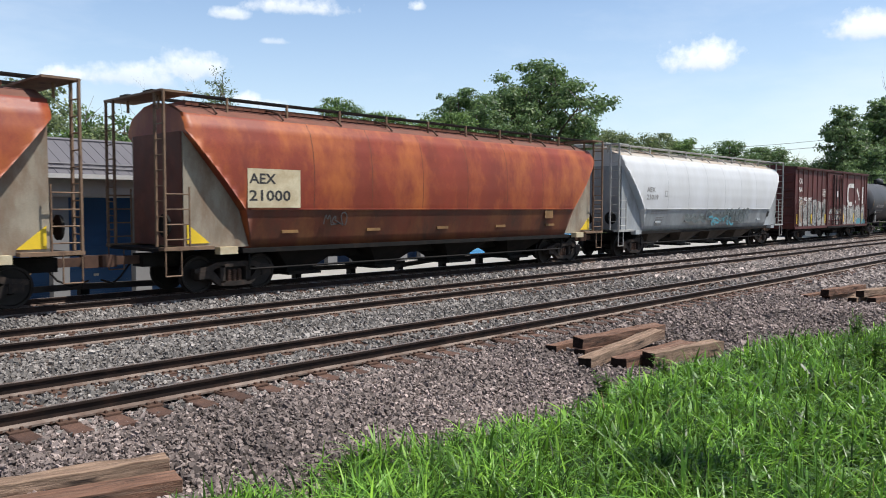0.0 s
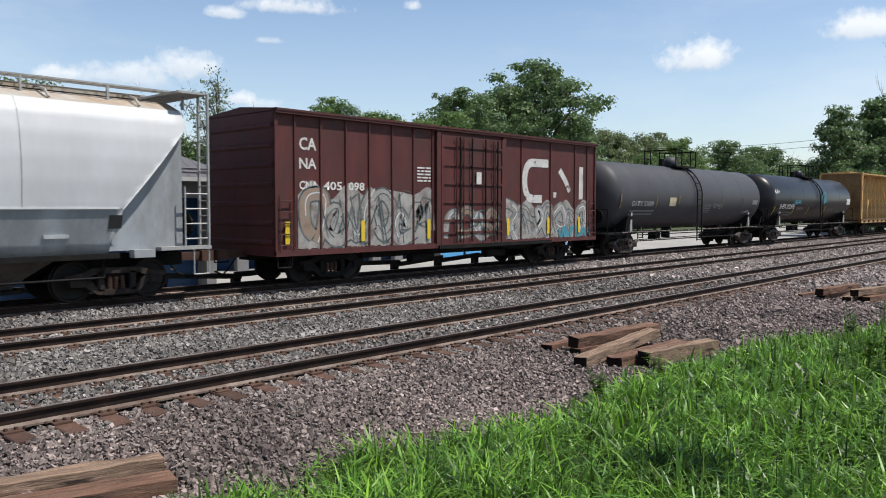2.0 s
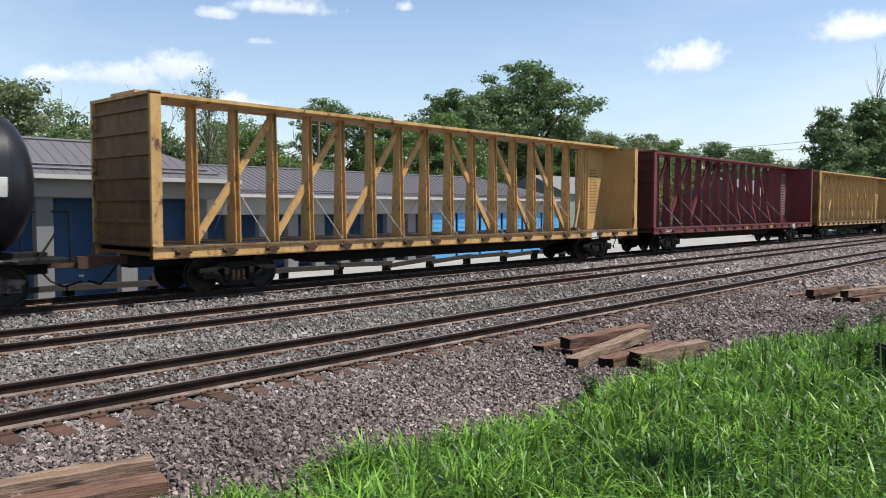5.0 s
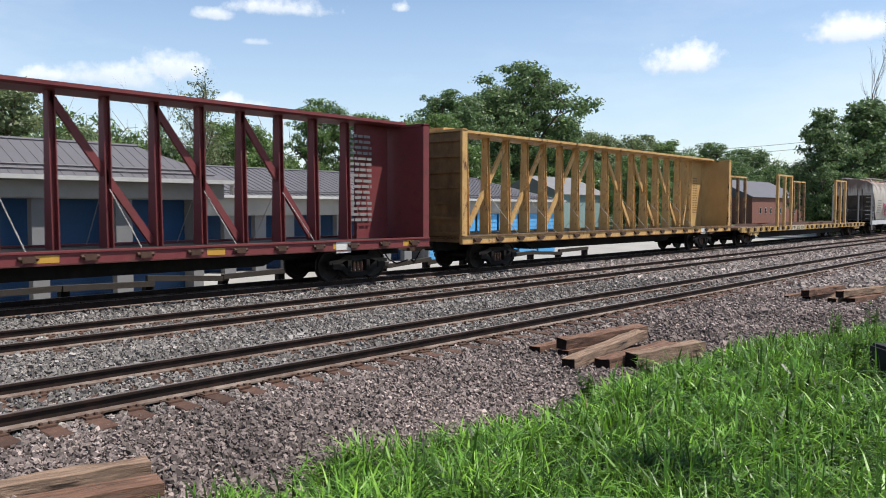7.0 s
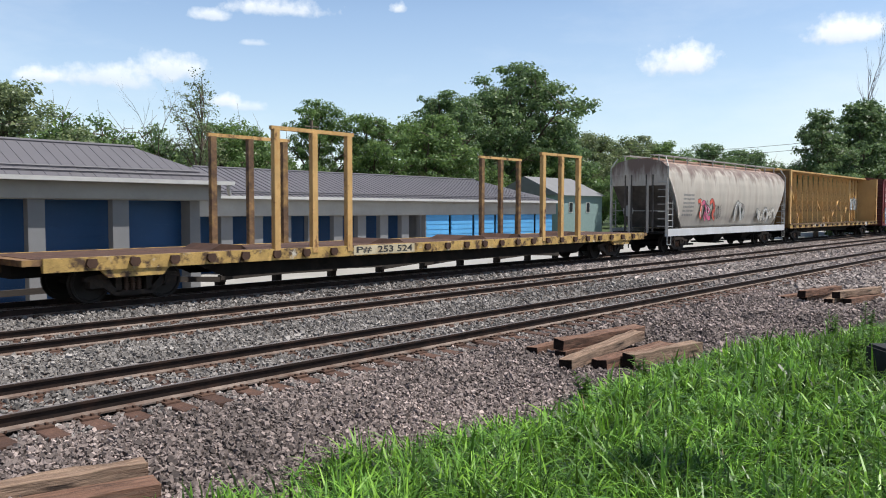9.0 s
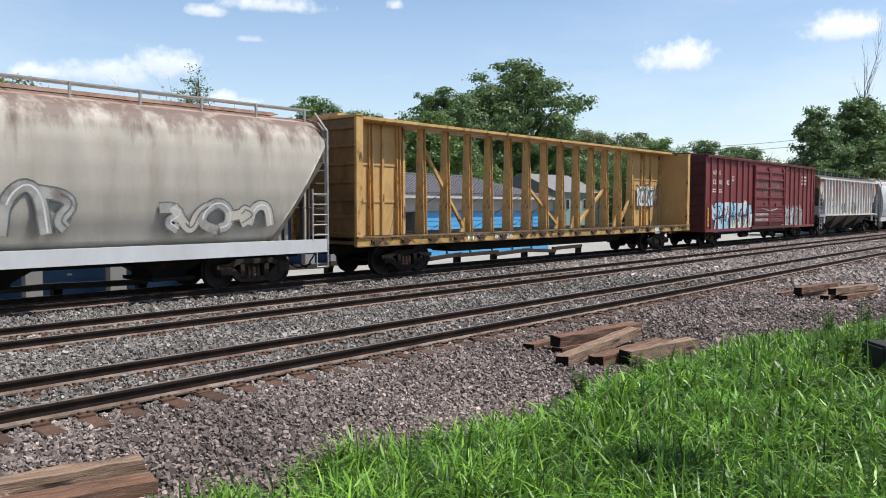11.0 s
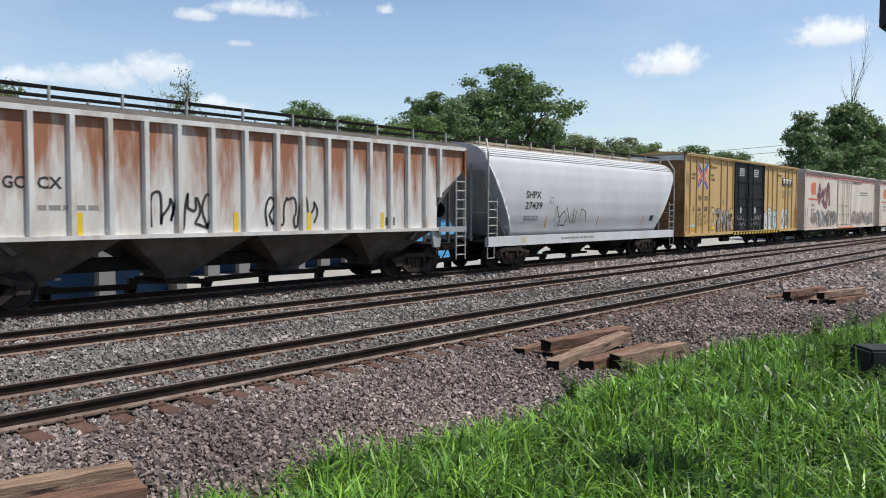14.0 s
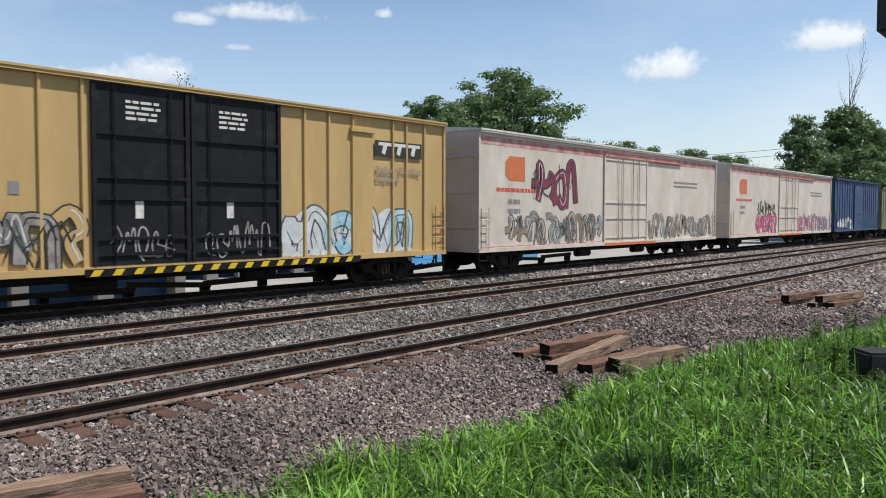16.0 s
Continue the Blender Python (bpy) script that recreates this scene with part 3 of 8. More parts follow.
def mural(parent, x0, x1, z0, z1, count, fills, edge, seed, y=SKIN, fat=0.34, haze=None, label="", scribble=0):
    """Sprayed letters too wild to read: a rolled ground, outlines, fills, inner lines and loose strokes."""
    rnd = random.Random(seed)
    w, tall = (x1 - x0) / count, z1 - z0
    if haze:
        bm = bmesh.new()
        n = 90
        top = [(x0 + (x1 - x0) * k / n, z1 - tall * (0.18 * abs(math.sin(k * count * 0.6 * math.pi / n + seed)) ** 2 * rnd.uniform(0.9, 1.0) + 0.06 * math.sin(k * 0.31 + seed))) for k in range(n + 1)]
        vs = [(bm.verts.new((a, y + 0.002, z0 + rnd.uniform(0, 0.05))), bm.verts.new((a, y + 0.002, b))) for a, b in top]
        for (a, b), (c, d) in zip(vs, vs[1:]):
            bm.faces.new((a, c, d, b))
        part("sprayed_ground", bm, haze, parent)
    strokes = []
    for k in range(count):
        strokes += letter_strokes(rnd, x0 + w * max(0.05, k - 0.12), x0 + w * min(count - 0.05, k + 1.12), z0 + rnd.uniform(0.02, 0.12) * tall, z1 - rnd.uniform(0, 0.15) * tall)
    for n, s in enumerate(strokes):
        out = part("sprayed_letter", one(ribbon, s, fat * w * 1.3, y - 0.0002 * n), edge, parent, label)
    base = y - 0.0002 * len(strokes) - 0.001
    if fills:
        for i, s in enumerate(strokes):
            part("sprayed_fill", one(ribbon, s, fat * w * 0.98, base - 0.0002 * i), fills[rnd.randrange(len(fills))], parent)
            inner = [(a + w * 0.04, b + tall * 0.02) for a, b in s[len(s) // 4:]]
            part("sprayed_line", one(ribbon, inner, 0.035, base - 0.003 - 0.0002 * i), edge if i % 2 else M["spray_white"], parent)
    for i in range(scribble):
        a = rnd.uniform(x0, x1 - 0.8)
        line = [(a + 0.22 * k + rnd.uniform(-0.1, 0.1), z0 + tall * rnd.uniform(0.02, 0.95)) for k in range(rnd.randint(3, 6))]
        part("sprayed_line", one(ribbon, line, rnd.choice((0.025, 0.04, 0.06)), base - 0.006 - 0.0002 * i), edge if i % 3 else M["spray_dull"], parent)
    return out


def block_letters(parent, x0, x1, z0, z1, count, seed, y):
    """Hard-edged sprayed letters: slanted pale blocks on a black ground over a deep blue foot."""
    rnd = random.Random(seed)
    tall, w = z1 - z0, (x1 - x0) / count
    bm = bmesh.new()
    ends = [(x0 + w * (k // 2 + k % 2), z1 - tall * 0.16 * abs(math.sin(3.1 * (k // 2)))) for k in range(count * 2)]
    vs = [(bm.verts.new((a, y, z0 + 0.2)), bm.verts.new((a, y, b))) for a, b in ends]
    for (a, b), (c, d) in zip(vs, vs[1:]):
        bm.faces.new((a, c, d, b))
    part("sprayed_ground", bm, M["spray_black"], parent)
    part("sprayed_foot", one(ribbon, [(x0, z0 + 0.12), (x1, z0 + 0.12)], 0.24, y - 0.003), M["logo_blue"], parent)
    tones = (M["spray_blue"], M["spray_blue"], M["spray_pale"], M["spray_green"], M["spray_white"])
    n = 0
    for k in range(count):
        a, z = x0 + k * w + rnd.uniform(0, 0.05), z0 + 0.18
        while z < z1 - 0.25:
            h = rnd.uniform(0.42, 0.95)
            lean, wide = rnd.uniform(-0.34, 0.34), w * rnd.uniform(0.75, 1.15)
            bm = bmesh.new()
            top = min(z + h, z1 - 0.04)
            bm.faces.new([bm.verts.new((p, y - 0.004 - 0.0001 * n, q)) for p, q in ((a, z), (a + wide, z + rnd.uniform(-0.06, 0.06)), (a + wide + lean, top), (a + lean * 0.8, top - rnd.uniform(-0.05, 0.08)))])
            part("sprayed_block", bm, tones[rnd.randrange(5)], parent)
            z, n = top + rnd.uniform(0.02, 0.07), n + 1
    for k in range(count * 3):
        a = x0 + (x1 - x0 - 0.7) * k / (count * 3)
        line = [(a, z0 + tall * rnd.uniform(0.1, 0.5)), (a + rnd.uniform(0.1, 0.5), z0 + tall * rnd.uniform(0.4, 0.95)), (a + rnd.uniform(0.3, 0.9), z0 + tall * rnd.uniform(0.15, 0.8))]
        part("sprayed_line", one(ribbon, line, rnd.choice((0.04, 0.06, 0.09)), y - 0.009 - 0.0001 * k), M["spray_black"] if k % 3 else M["logo_blue"], parent)
    bm = bmesh.new()
    bm.faces.new([bm.verts.new((x0 + 4.55 + 0.28 * math.cos(t), y - 0.012, z1 - 0.2 + 0.28 * math.sin(t))) for t in np.linspace(0, math.tau, 20, endpoint=False)])
    part("sprayed_disc", bm, M["spray_white"], parent)


def tag(parent, x0, x1, z0, z1, mat, seed, y=SKIN, width=0.035):
    rnd = random.Random(seed)
    n = max(3, int((x1 - x0) / 0.3))
    line = []
    for k in range(n):
        line += letter_strokes(rnd, x0 + (x1 - x0) * k / n, x0 + (x1 - x0) * (k + 1) / n, z0, z1)[0]
    return part("sprayed_tag", one(ribbon, line, width, y), mat, parent)


# ---- covered hoppers ----


def profile_at(profile, z):
    zs, ys = [p[1] for p in profile], [p[0] for p in profile]
    return float(np.interp(z, zs, ys))


def hopper_body(length, profile, cut):
    """profile: half width and height, from the bottom up to the crown; cut: distance from the end and height, from the top down."""
    cx, cz = [c[0] for c in cut], [c[1] for c in cut]
    xs = sorted(set(cx + list(np.linspace(cx[0], cx[-1], 9))))
    stations = [(x, float(np.interp(x, cx, cz))) for x in xs] + [(length - x, float(np.interp(x, cx, cz))) for x in reversed(xs)]
    rings = []
    for x, low in stations:
        half = [(profile_at(profile, max(z, low)), max(z, low)) for _, z in profile]
        rings.append([(x, -y, z) for y, z in half] + [(x, y, z) for y, z in reversed(half)])
    bm = bmesh.new()
    loft(bm, rings)
    return bm


def lay_on_side(body, profile):
    """Lays flat lettering and small marks on the curved side of a hopper body."""
    for k, ob in enumerate(body.children):
        if ob.name.split(".")[0] in ("lettering", "small_print", "marking"):
            deep = min(v.co.y for v in ob.data.vertices)
            for v in ob.data.vertices:
                v.co.y = v.co.y - deep - profile_at(profile, v.co.z) - 0.006 - 0.0003 * k


def smooth_profile(points, n=4):
    out = []
    for (y0, z0), (y1, z1) in zip(points, points[1:]):
        for k in range(n):
            out.append((y0 + (y1 - y0) * k / n, z0 + (z1 - z0) * k / n))
    return out + [points[-1]]


def hopper_bays(root, centres, top, low, half_x, half_y, mat, outlet=0.45):
    for c in centres:
        bm = bmesh.new()
        loft(bm, [[(c - half_x, -half_y, top), (c + half_x, -half_y, top), (c + half_x, half_y, top), (c - half_x, half_y, top)],
                  [(c - outlet, -0.55, low + 0.12), (c + outlet, -0.55, low + 0.12), (c + outlet, 0.55, low + 0.12), (c - outlet, 0.55, low + 0.12)],
                  [(c - outlet, -0.5, low), (c + outlet, -0.5, low), (c + outlet, 0.5, low), (c - outlet, 0.5, low)]])
        bay = part("discharge_bay", bm, mat, root)
        part("outlet_gate", one(box, c - outlet - 0.12, c + outlet + 0.12, -0.75, 0.75, low - 0.07, low + 0.02), M["black"], bay)


def roof_walk(root, length, y, z, mat, post_z, post_mat, step=1.9, width=0.34):
    for s in (-1, 1):
        bm = bmesh.new()
        for k in range(4):
            yy = s * (y - width / 2 + width * k / 3)
            box(bm, 0.1, length - 0.1, yy - 0.025, yy + 0.025, z - 0.035, z)
        for k in range(int(length / 0.25)):
            box(bm, 0.15 + k * 0.25, 0.18 + k * 0.25, s * y - width / 2, s * y + width / 2, z - 0.03, z - 0.005)
        walkway = part("roof_walk", bm, mat, root)
        n = int(length / step)
        for k in range(n + 1):
            x = 0.3 + (length - 0.6) * k / n
            bm = bmesh.new()
            box(bm, x - 0.025, x + 0.025, s * y - 0.03 + s * width / 2, s * y + 0.03 + s * width / 2, post_z, z)
            part("bracket", bm, post_mat, walkway)


def end_cage(root, x, way, posts_mat, top, low=1.2, half=1.5, depth=0.62):
    """Ladder cage over the end platform; way points into the car."""
    for s in (-1, 1):
        y = s * half
        bars(root, "corner_post", [((x, y, low), (x, y, top)), ((x, y - s * 0.42, low), (x, y - s * 0.42, top))], posts_mat, 0.042)
        ladder(root, x, x + way * depth, y, y, low, low + 1.42, 4, posts_mat, 0.024, "side_ladder")
        for k in range(1, 10):
            bars(root, "grab_iron", [((x, y, low + k * 0.36), (x, y - s * 0.42, low + k * 0.36))], posts_mat, 0.016)
        bars(root, "stirrup", [((x, y, low), (x, y, low - 0.68)), ((x + way * 0.4, y, low), (x + way * 0.4, y, low - 0.68)), ((x, y, low - 0.68), (x + way * 0.4, y, low - 0.68))], posts_mat, 0.02)
    bm = bmesh.new()
    box(bm, min(x - way * 0.05, x + way * 0.75), max(x - way * 0.05, x + way * 0.75), -half, half, top - 0.03, top + 0.02)
    part("end_walk", bm, posts_mat, root)


def curved_hopper(name, label, length, side, low, roof, end, bars_mat, profile, cut, kind):
    root = thing(name, label, "hopper car", "freight train")
    running_gear(root, length, 2.15, frame_mat="steel")
    seam = 2.1
    prof = smooth_profile(profile)
    body = part("body", hopper_body(length, prof, cut), side, root)
    body.data.materials.append(low)
    body.data.materials.append(roof)
    body.data.polygons.foreach_set("use_smooth", [abs(p.normal.x) < 0.9 for p in body.data.polygons])
    for p in body.data.polygons:
        if p.center.z > roof_line(profile):
            p.material_index = 2
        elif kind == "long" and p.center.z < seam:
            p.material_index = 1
        if abs(p.normal.x) > 0.5:
            p.material_index = 0
    return root, body


def roof_line(profile):
    return profile[-3][1]


LONG_PROFILE = [(1.30, 1.10), (1.57, 2.10), (1.61, 2.7), (1.60, 3.2), (1.54, 3.7), (1.42, 4.12), (1.22, 4.40), (0.55, 4.66), (0.0, 4.72)]
LONG_CUT = [(0.60, 3.98), (2.20, 2.06), (2.45, 1.10)]


def long_hopper(name, label, side, low, roof, end, bars_mat, walk_mat, yellow=False, length=19.1):
    root, body = curved_hopper(name, label, length, side, low, roof, end, bars_mat, LONG_PROFILE, LONG_CUT, "long")
    for s in (-1, 1):
        part("seam_strip", one(box, 2.3, length - 2.3, s * 1.575 - 0.02, s * 1.575 + 0.02, 2.08, 2.12), side, body)
        for x in np.linspace(4.3, length - 4.3, 6):
            bm = bmesh.new()
            pr = smooth_profile(LONG_PROFILE, 3)
            pts = [(s * (y + 0.003), z) for y, z in pr if z > 1.2][:-6]
            for a, b in zip(pts, pts[1:]):
                vs = [bm.verts.new((x + dx, p[0], p[1])) for dx, p in ((-0.012, a), (0.012, a), (0.012, b), (-0.012, b))]
                bm.faces.new(vs)
            part("weld_seam", bm, low, body)
        for x in np.linspace(3.6, length - 3.6, 5):
            bm = bmesh.new()
            prism(bm, [(x - 0.26, 1.46), (x + 0.26, 1.46), (x + 0.26, 1.54), (x - 0.26, 1.54)], "y", s * 1.40 - 0.05, s * 1.40 + 0.05)
            part("jack_pad", bm, M["yellow_end"] if yellow else M["white_low"], body)
    part("side_sill", one(box, 2.2, length - 2.2, -1.36, -1.22, 0.98, 1.10), M["black"], root)
    part("side_sill", one(box, 2.2, length - 2.2, 1.22, 1.36, 0.98, 1.10), M["black"], root)
    for x0, way in ((0.0, 1), (length, -1)):
        # end wall, slope plates and platform
        bm = bmesh.new()
        a, b = x0 + way * 0.62, x0 + way * 0.72
        prism(bm, [(-1.22, 1.2), (1.22, 1.2), (1.22, 4.25), (0.9, 4.5), (-0.9, 4.5), (-1.22, 4.25)], "x", min(a, b), max(a, b))
        part("end_wall", bm, M["roof_rust"] if yellow else end, root)
        for s in (-1, 1):
            bm = bmesh.new()
            prism(bm, [(x0 + way * 0.63, 4.15), (x0 + way * 0.63, 1.14), (x0 + way * 2.42, 1.14), (x0 + way * 2.15, 2.06)], "y", s * 1.27 - 0.02, s * 1.27 + 0.02)
            part("slope_plate", bm, end, root)
            if yellow:
                bm = bmesh.new()
                prism(bm, [(x0 + way * 0.7, 1.75), (x0 + way * 0.7, 1.26), (x0 + way * 1.3, 1.26)], "y", s * 1.305 - 0.008, s * 1.305 + 0.008)
                part("yellow_mark", bm, M["stripe_yellow"], root, "yellow painted safety triangle")
            part("step_plate", one(box, min(x0, x0 + way * 1.3), max(x0, x0 + way * 1.3), s * 1.4 - 0.14, s * 1.4 + 0.14, 1.12, 1.2), bars_mat, root)
            part("jacking_bracket", one(box, min(x0 + way * 1.45, x0 + way * 1.95), max(x0 + way * 1.45, x0 + way * 1.95), s * 1.42 - 0.12, s * 1.42 + 0.12, 0.98, 1.16), M["panel_cream"] if yellow else M["white_low"], root)
        part("platform", one(box, min(x0, x0 + way * 0.9), max(x0, x0 + way * 0.9), -1.3, 1.3, 1.08, 1.16), M["black"], root)
        end_cage(root, x0 + way * 0.05, way, bars_mat, 4.84)
        bm = bmesh.new()
        tube(bm, (x0 + way * 0.35, -0.95, 1.7), (x0 + way * 0.29, -0.95, 1.7), 0.28, 14)
        part("brake_wheel", bm, M["black"], root)
    hopper_bays(root, np.linspace(4.6, length - 4.6, 4), 1.08, 0.34, 1.25, 1.15, M["bay_grey"] if not yellow else M["black"])
    roof_walk(root, length, 0.62, 4.93, walk_mat, 4.5, bars_mat)
    for k in range(9):
        x = 1.6 + (length - 3.2) * k / 8
        bm = bmesh.new()
        pts = [(-1.2, 4.45), (-1.0, 4.62), (-0.6, 4.74), (0, 4.80), (0.6, 4.74), (1.0, 4.62), (1.2, 4.45)]
        for a, b in zip(pts, pts[1:]):
            tube(bm, (x, *a), (x, *b), 0.03)
        part("hatch_strap", bm, M["rust_steel"] if yellow else bars_mat, root)
    part("hatch_cover", one(box, 1.2, length - 1.2, -0.42, 0.42, 4.70, 4.80), roof, root)
    bars(root, "brake_pipe", [((2.5, -1.2, 0.55), (length - 2.5, -1.2, 0.55)), ((2.5, -1.2, 0.55), (2.5, -1.2, 1.0)), ((length - 2.5, -1.2, 0.55), (length - 2.5, -1.2, 1.0))], M["black"], 0.03)
    return root, body


FLOW_PROFILE = [(1.28, 1.20), (1.50, 1.9), (1.59, 2.5), (1.61, 3.1), (1.58, 3.6), (1.50, 4.0), (1.34, 4.28), (1.05, 4.48), (0.5, 4.64), (0.0, 4.70)]
FLOW_CUT = [(0.0, 3.92), (0.30, 3.50), (0.72, 2.85), (1.62, 1.50), (1.72, 1.20)]


def flow_hopper(name, label, length, side, roof, end, bars_mat, sill_mat, ridges):
    root, body = curved_hopper(name, label, length, side, side, roof, end, bars_mat, FLOW_PROFILE, FLOW_CUT, "flow")
    for s in (-1, 1):
        part("side_sill", one(box, 0.0, length, s * 1.5 - 0.07, s * 1.5 + 0.07, 0.86, 1.22), sill_mat, root)
        if ridges:
            for z in (4.16, 4.24, 4.32, 4.40):
                y = s * (profile_at(FLOW_PROFILE, z) + 0.004)
                bars(body, "roof_ridge", [((0.05, y, z), (length - 0.05, y, z))], M["grey_end"], 0.018)
    for x0, way in ((0.0, 1), (length, -1)):
        bm = bmesh.new()
        # sloped end sheet
        pts = [(0.06, 4.3), (0.30, 3.2), (1.5, 1.25), (1.6, 1.25), (0.40, 3.25), (0.16, 4.3)]
        prism(bm, [(x0 + way * a, b) for a, b in pts], "y", -1.2, 1.2)
        part("end_slope", bm, end, root)
        for s in (-1, 1):
            ladder(root, x0 + way * 0.02, x0 + way * 0.55, s * 1.56, s * 1.56, 1.2, 2.62, 5, bars_mat, 0.026, "side_ladder")
            bars(root, "corner_post", [((x0 + way * 0.02, s * 1.56, 0.9), (x0 + way * 0.02, s * 1.56, 4.25)), ((x0 + way * 0.02, s * 1.56, 4.25), (x0 + way * 0.25, s * 1.3, 4.75))], bars_mat, 0.035)
            bars(root, "end_post", [((x0 + way * 0.05, s * 0.75, 1.0), (x0 + way * 0.05, s * 0.75, 3.9)), ((x0 + way * 0.05, s * 0.4, 1.0), (x0 + way * 0.05, s * 0.4, 3.9))], end, 0.045)
            bars(root, "stirrup", [((x0, s * 1.55, 0.9), (x0, s * 1.55, 0.45)), ((x0 + way * 0.4, s * 1.55, 0.9), (x0 + way * 0.4, s * 1.55, 0.45)), ((x0, s * 1.55, 0.45), (x0 + way * 0.4, s * 1.55, 0.45))], bars_mat, 0.02)
        part("platform", one(box, min(x0, x0 + way * 1.5), max(x0, x0 + way * 1.5), -1.4, 1.4, 0.98, 1.06), M["black"], root)
        bars(root, "end_rail", [((x0 + way * 0.04, -1.5, 2.1), (x0 + way * 0.04, 1.5, 2.1))], bars_mat, 0.02)
        bm = bmesh.new()
        tube(bm, (x0 + way * 0.12, 0.6, 2.1), (x0 + way * 0.06, 0.6, 2.1), 0.28, 14)
        part("brake_wheel", bm, bars_mat, root)
    hopper_bays(root, np.linspace(4.3, length - 4.3, 3), 1.2, 0.36, 1.5, 1.15, M["black"])
    roof_walk(root, length, 0.75, 4.88, M["black"] if ridges else bars_mat, 4.5, bars_mat, 1.6)
    part("hatch_cover", one(box, 0.9, length - 0.9, -0.3, 0.3, 4.69, 4.78), roof, root)
    return root, body


def ribbed_hopper(length, ribs):
    root = thing("ribbed_hopper_car", "rust-streaked grey ribbed covered hopper car on the far track", "hopper car", "freight train")
    running_gear(root, length, 2.0)
    prof = [(1.46, 1.55), (1.46, 4.28), (1.30, 4.42), (0.7, 4.56), (0.0, 4.62)]
    cut = [(0.0, 3.55), (1.42, 2.56), (1.44, 1.55)]
    body = part("body", hopper_body(length, smooth_profile(prof, 3), cut), M["ribbed"], root)
    body.data.materials.append(M["bay_grey"])
    for p in body.data.polygons:
        p.material_index = 1 if p.center.z > 4.3 else 0
    for s in (-1, 1):
        bm = bmesh.new()
        box(bm, -0.0, length, s * 1.50 - 0.06, s * 1.50 + 0.06, 4.2, 4.32)
        part("top_chord", bm, M["rib_grey"], root)
        for x in ribs:
            low = 1.56 if 1.4 < x < length - 1.4 else 2.6
            bm = bmesh.new()
            prism(bm, [(x - 0.09, s * 1.44), (x - 0.055, s * 1.575), (x + 0.055, s * 1.575), (x + 0.09, s * 1.44)], "z", low, 4.2)
            part("rib", bm, M["rib_grey"], body)
        part("side_sill", one(box, 1.4, length - 1.4, s * 1.5 - 0.08, s * 1.5 + 0.08, 1.50, 1.60), M["ribbed"], root)
        for x0, way in ((0.0, 1), (length, -1)):
            part("end_sill", one(box, min(x0, x0 + way * 1.45), max(x0, x0 + way * 1.45), s * 1.5 - 0.08, s * 1.5 + 0.08, 1.44, 1.62), M["white_low"], root)
            bm = bmesh.new()
            prism(bm, [(x0 + way * 1.25, 1.44), (x0 + way * 1.75, 1.50), (x0 + way * 1.6, 0.95), (x0 + way * 1.3, 0.95)], "y", s * 1.45 - 0.05, s * 1.45 + 0.05)
            part("jacking_plate", bm, M["white_low"], root)
            ladder(root, x0 + way * 0.05, x0 + way * 0.55, s * 1.56, s * 1.56, 0.5, 3.3, 9, M["grey_steel"], 0.028, "side_ladder")
            bars(root, "corner_post", [((x0 + way * 0.03, s * 1.52, 1.4), (x0 + way * 0.03, s * 1.52, 4.25))], M["ribbed"], 0.05)
            bars(root, "end_post", [((x0 + way * 0.06, s * 0.8, 1.0), (x0 + way * 0.06, s * 0.8, 3.7)), ((x0 + way * 0.06, s * 1.15, 1.0), (x0 + way * 0.06, s * 1.15, 3.7))], M["bay_grey"], 0.05)
    for x0, way in ((0.0, 1), (length, -1)):
        bm = bmesh.new()
        prism(bm, [(x0 + way * 0.02, 4.3), (x0 + way * 0.02, 3.5), (x0 + way * 2.6, 1.2), (x0 + way * 2.7, 1.25), (x0 + way * 0.12, 3.6), (x0 + way * 0.12, 4.3)], "y", -1.42, 1.42)
        part("end_slope", bm, M["bay_grey"], root)
        part("platform", one(box, min(x0, x0 + way * 1.6), max(x0, x0 + way * 1.6), -1.4, 1.4, 0.98, 1.05), M["black"], root)
        bm = bmesh.new()
        tube(bm, (x0 + way * 0.14, -0.4, 2.2), (x0 + way * 0.08, -0.4, 2.2), 0.28, 14)
        part("brake_wheel", bm, M["black"], root)
    n = 4
    step = (length - 3.0) / n
    hopper_bays(root, [1.5 + step * (k + 0.5) for k in range(n)], 1.55, 0.42, step / 2, 1.44, M["bay_grey"], 0.35)
    roof_walk(root, length, 0.7, 4.86, M["black"], 4.45, M["white_low"], 1.6)
    return root, body


# ---- box cars ----


def end_wall(root, x, way, half, z0, z1, mat, bands=7):
    part("end_wall", one(box, min(x, x + way * 0.08), max(x, x + way * 0.08), -half, half, z0, z1), mat, root)
    for k in range(bands):
        z = z0 + (z1 - z0) * (k + 0.7) / (bands + 0.4)
        bm = bmesh.new()
        prism(bm, [(x + way * 0.02, z - 0.11), (x - way * 0.045, z - 0.03), (x - way * 0.045, z + 0.03), (x + way * 0.02, z + 0.11)], "y", -half + 0.08, half - 0.08)
        part("end_corrugation", bm, mat, root)


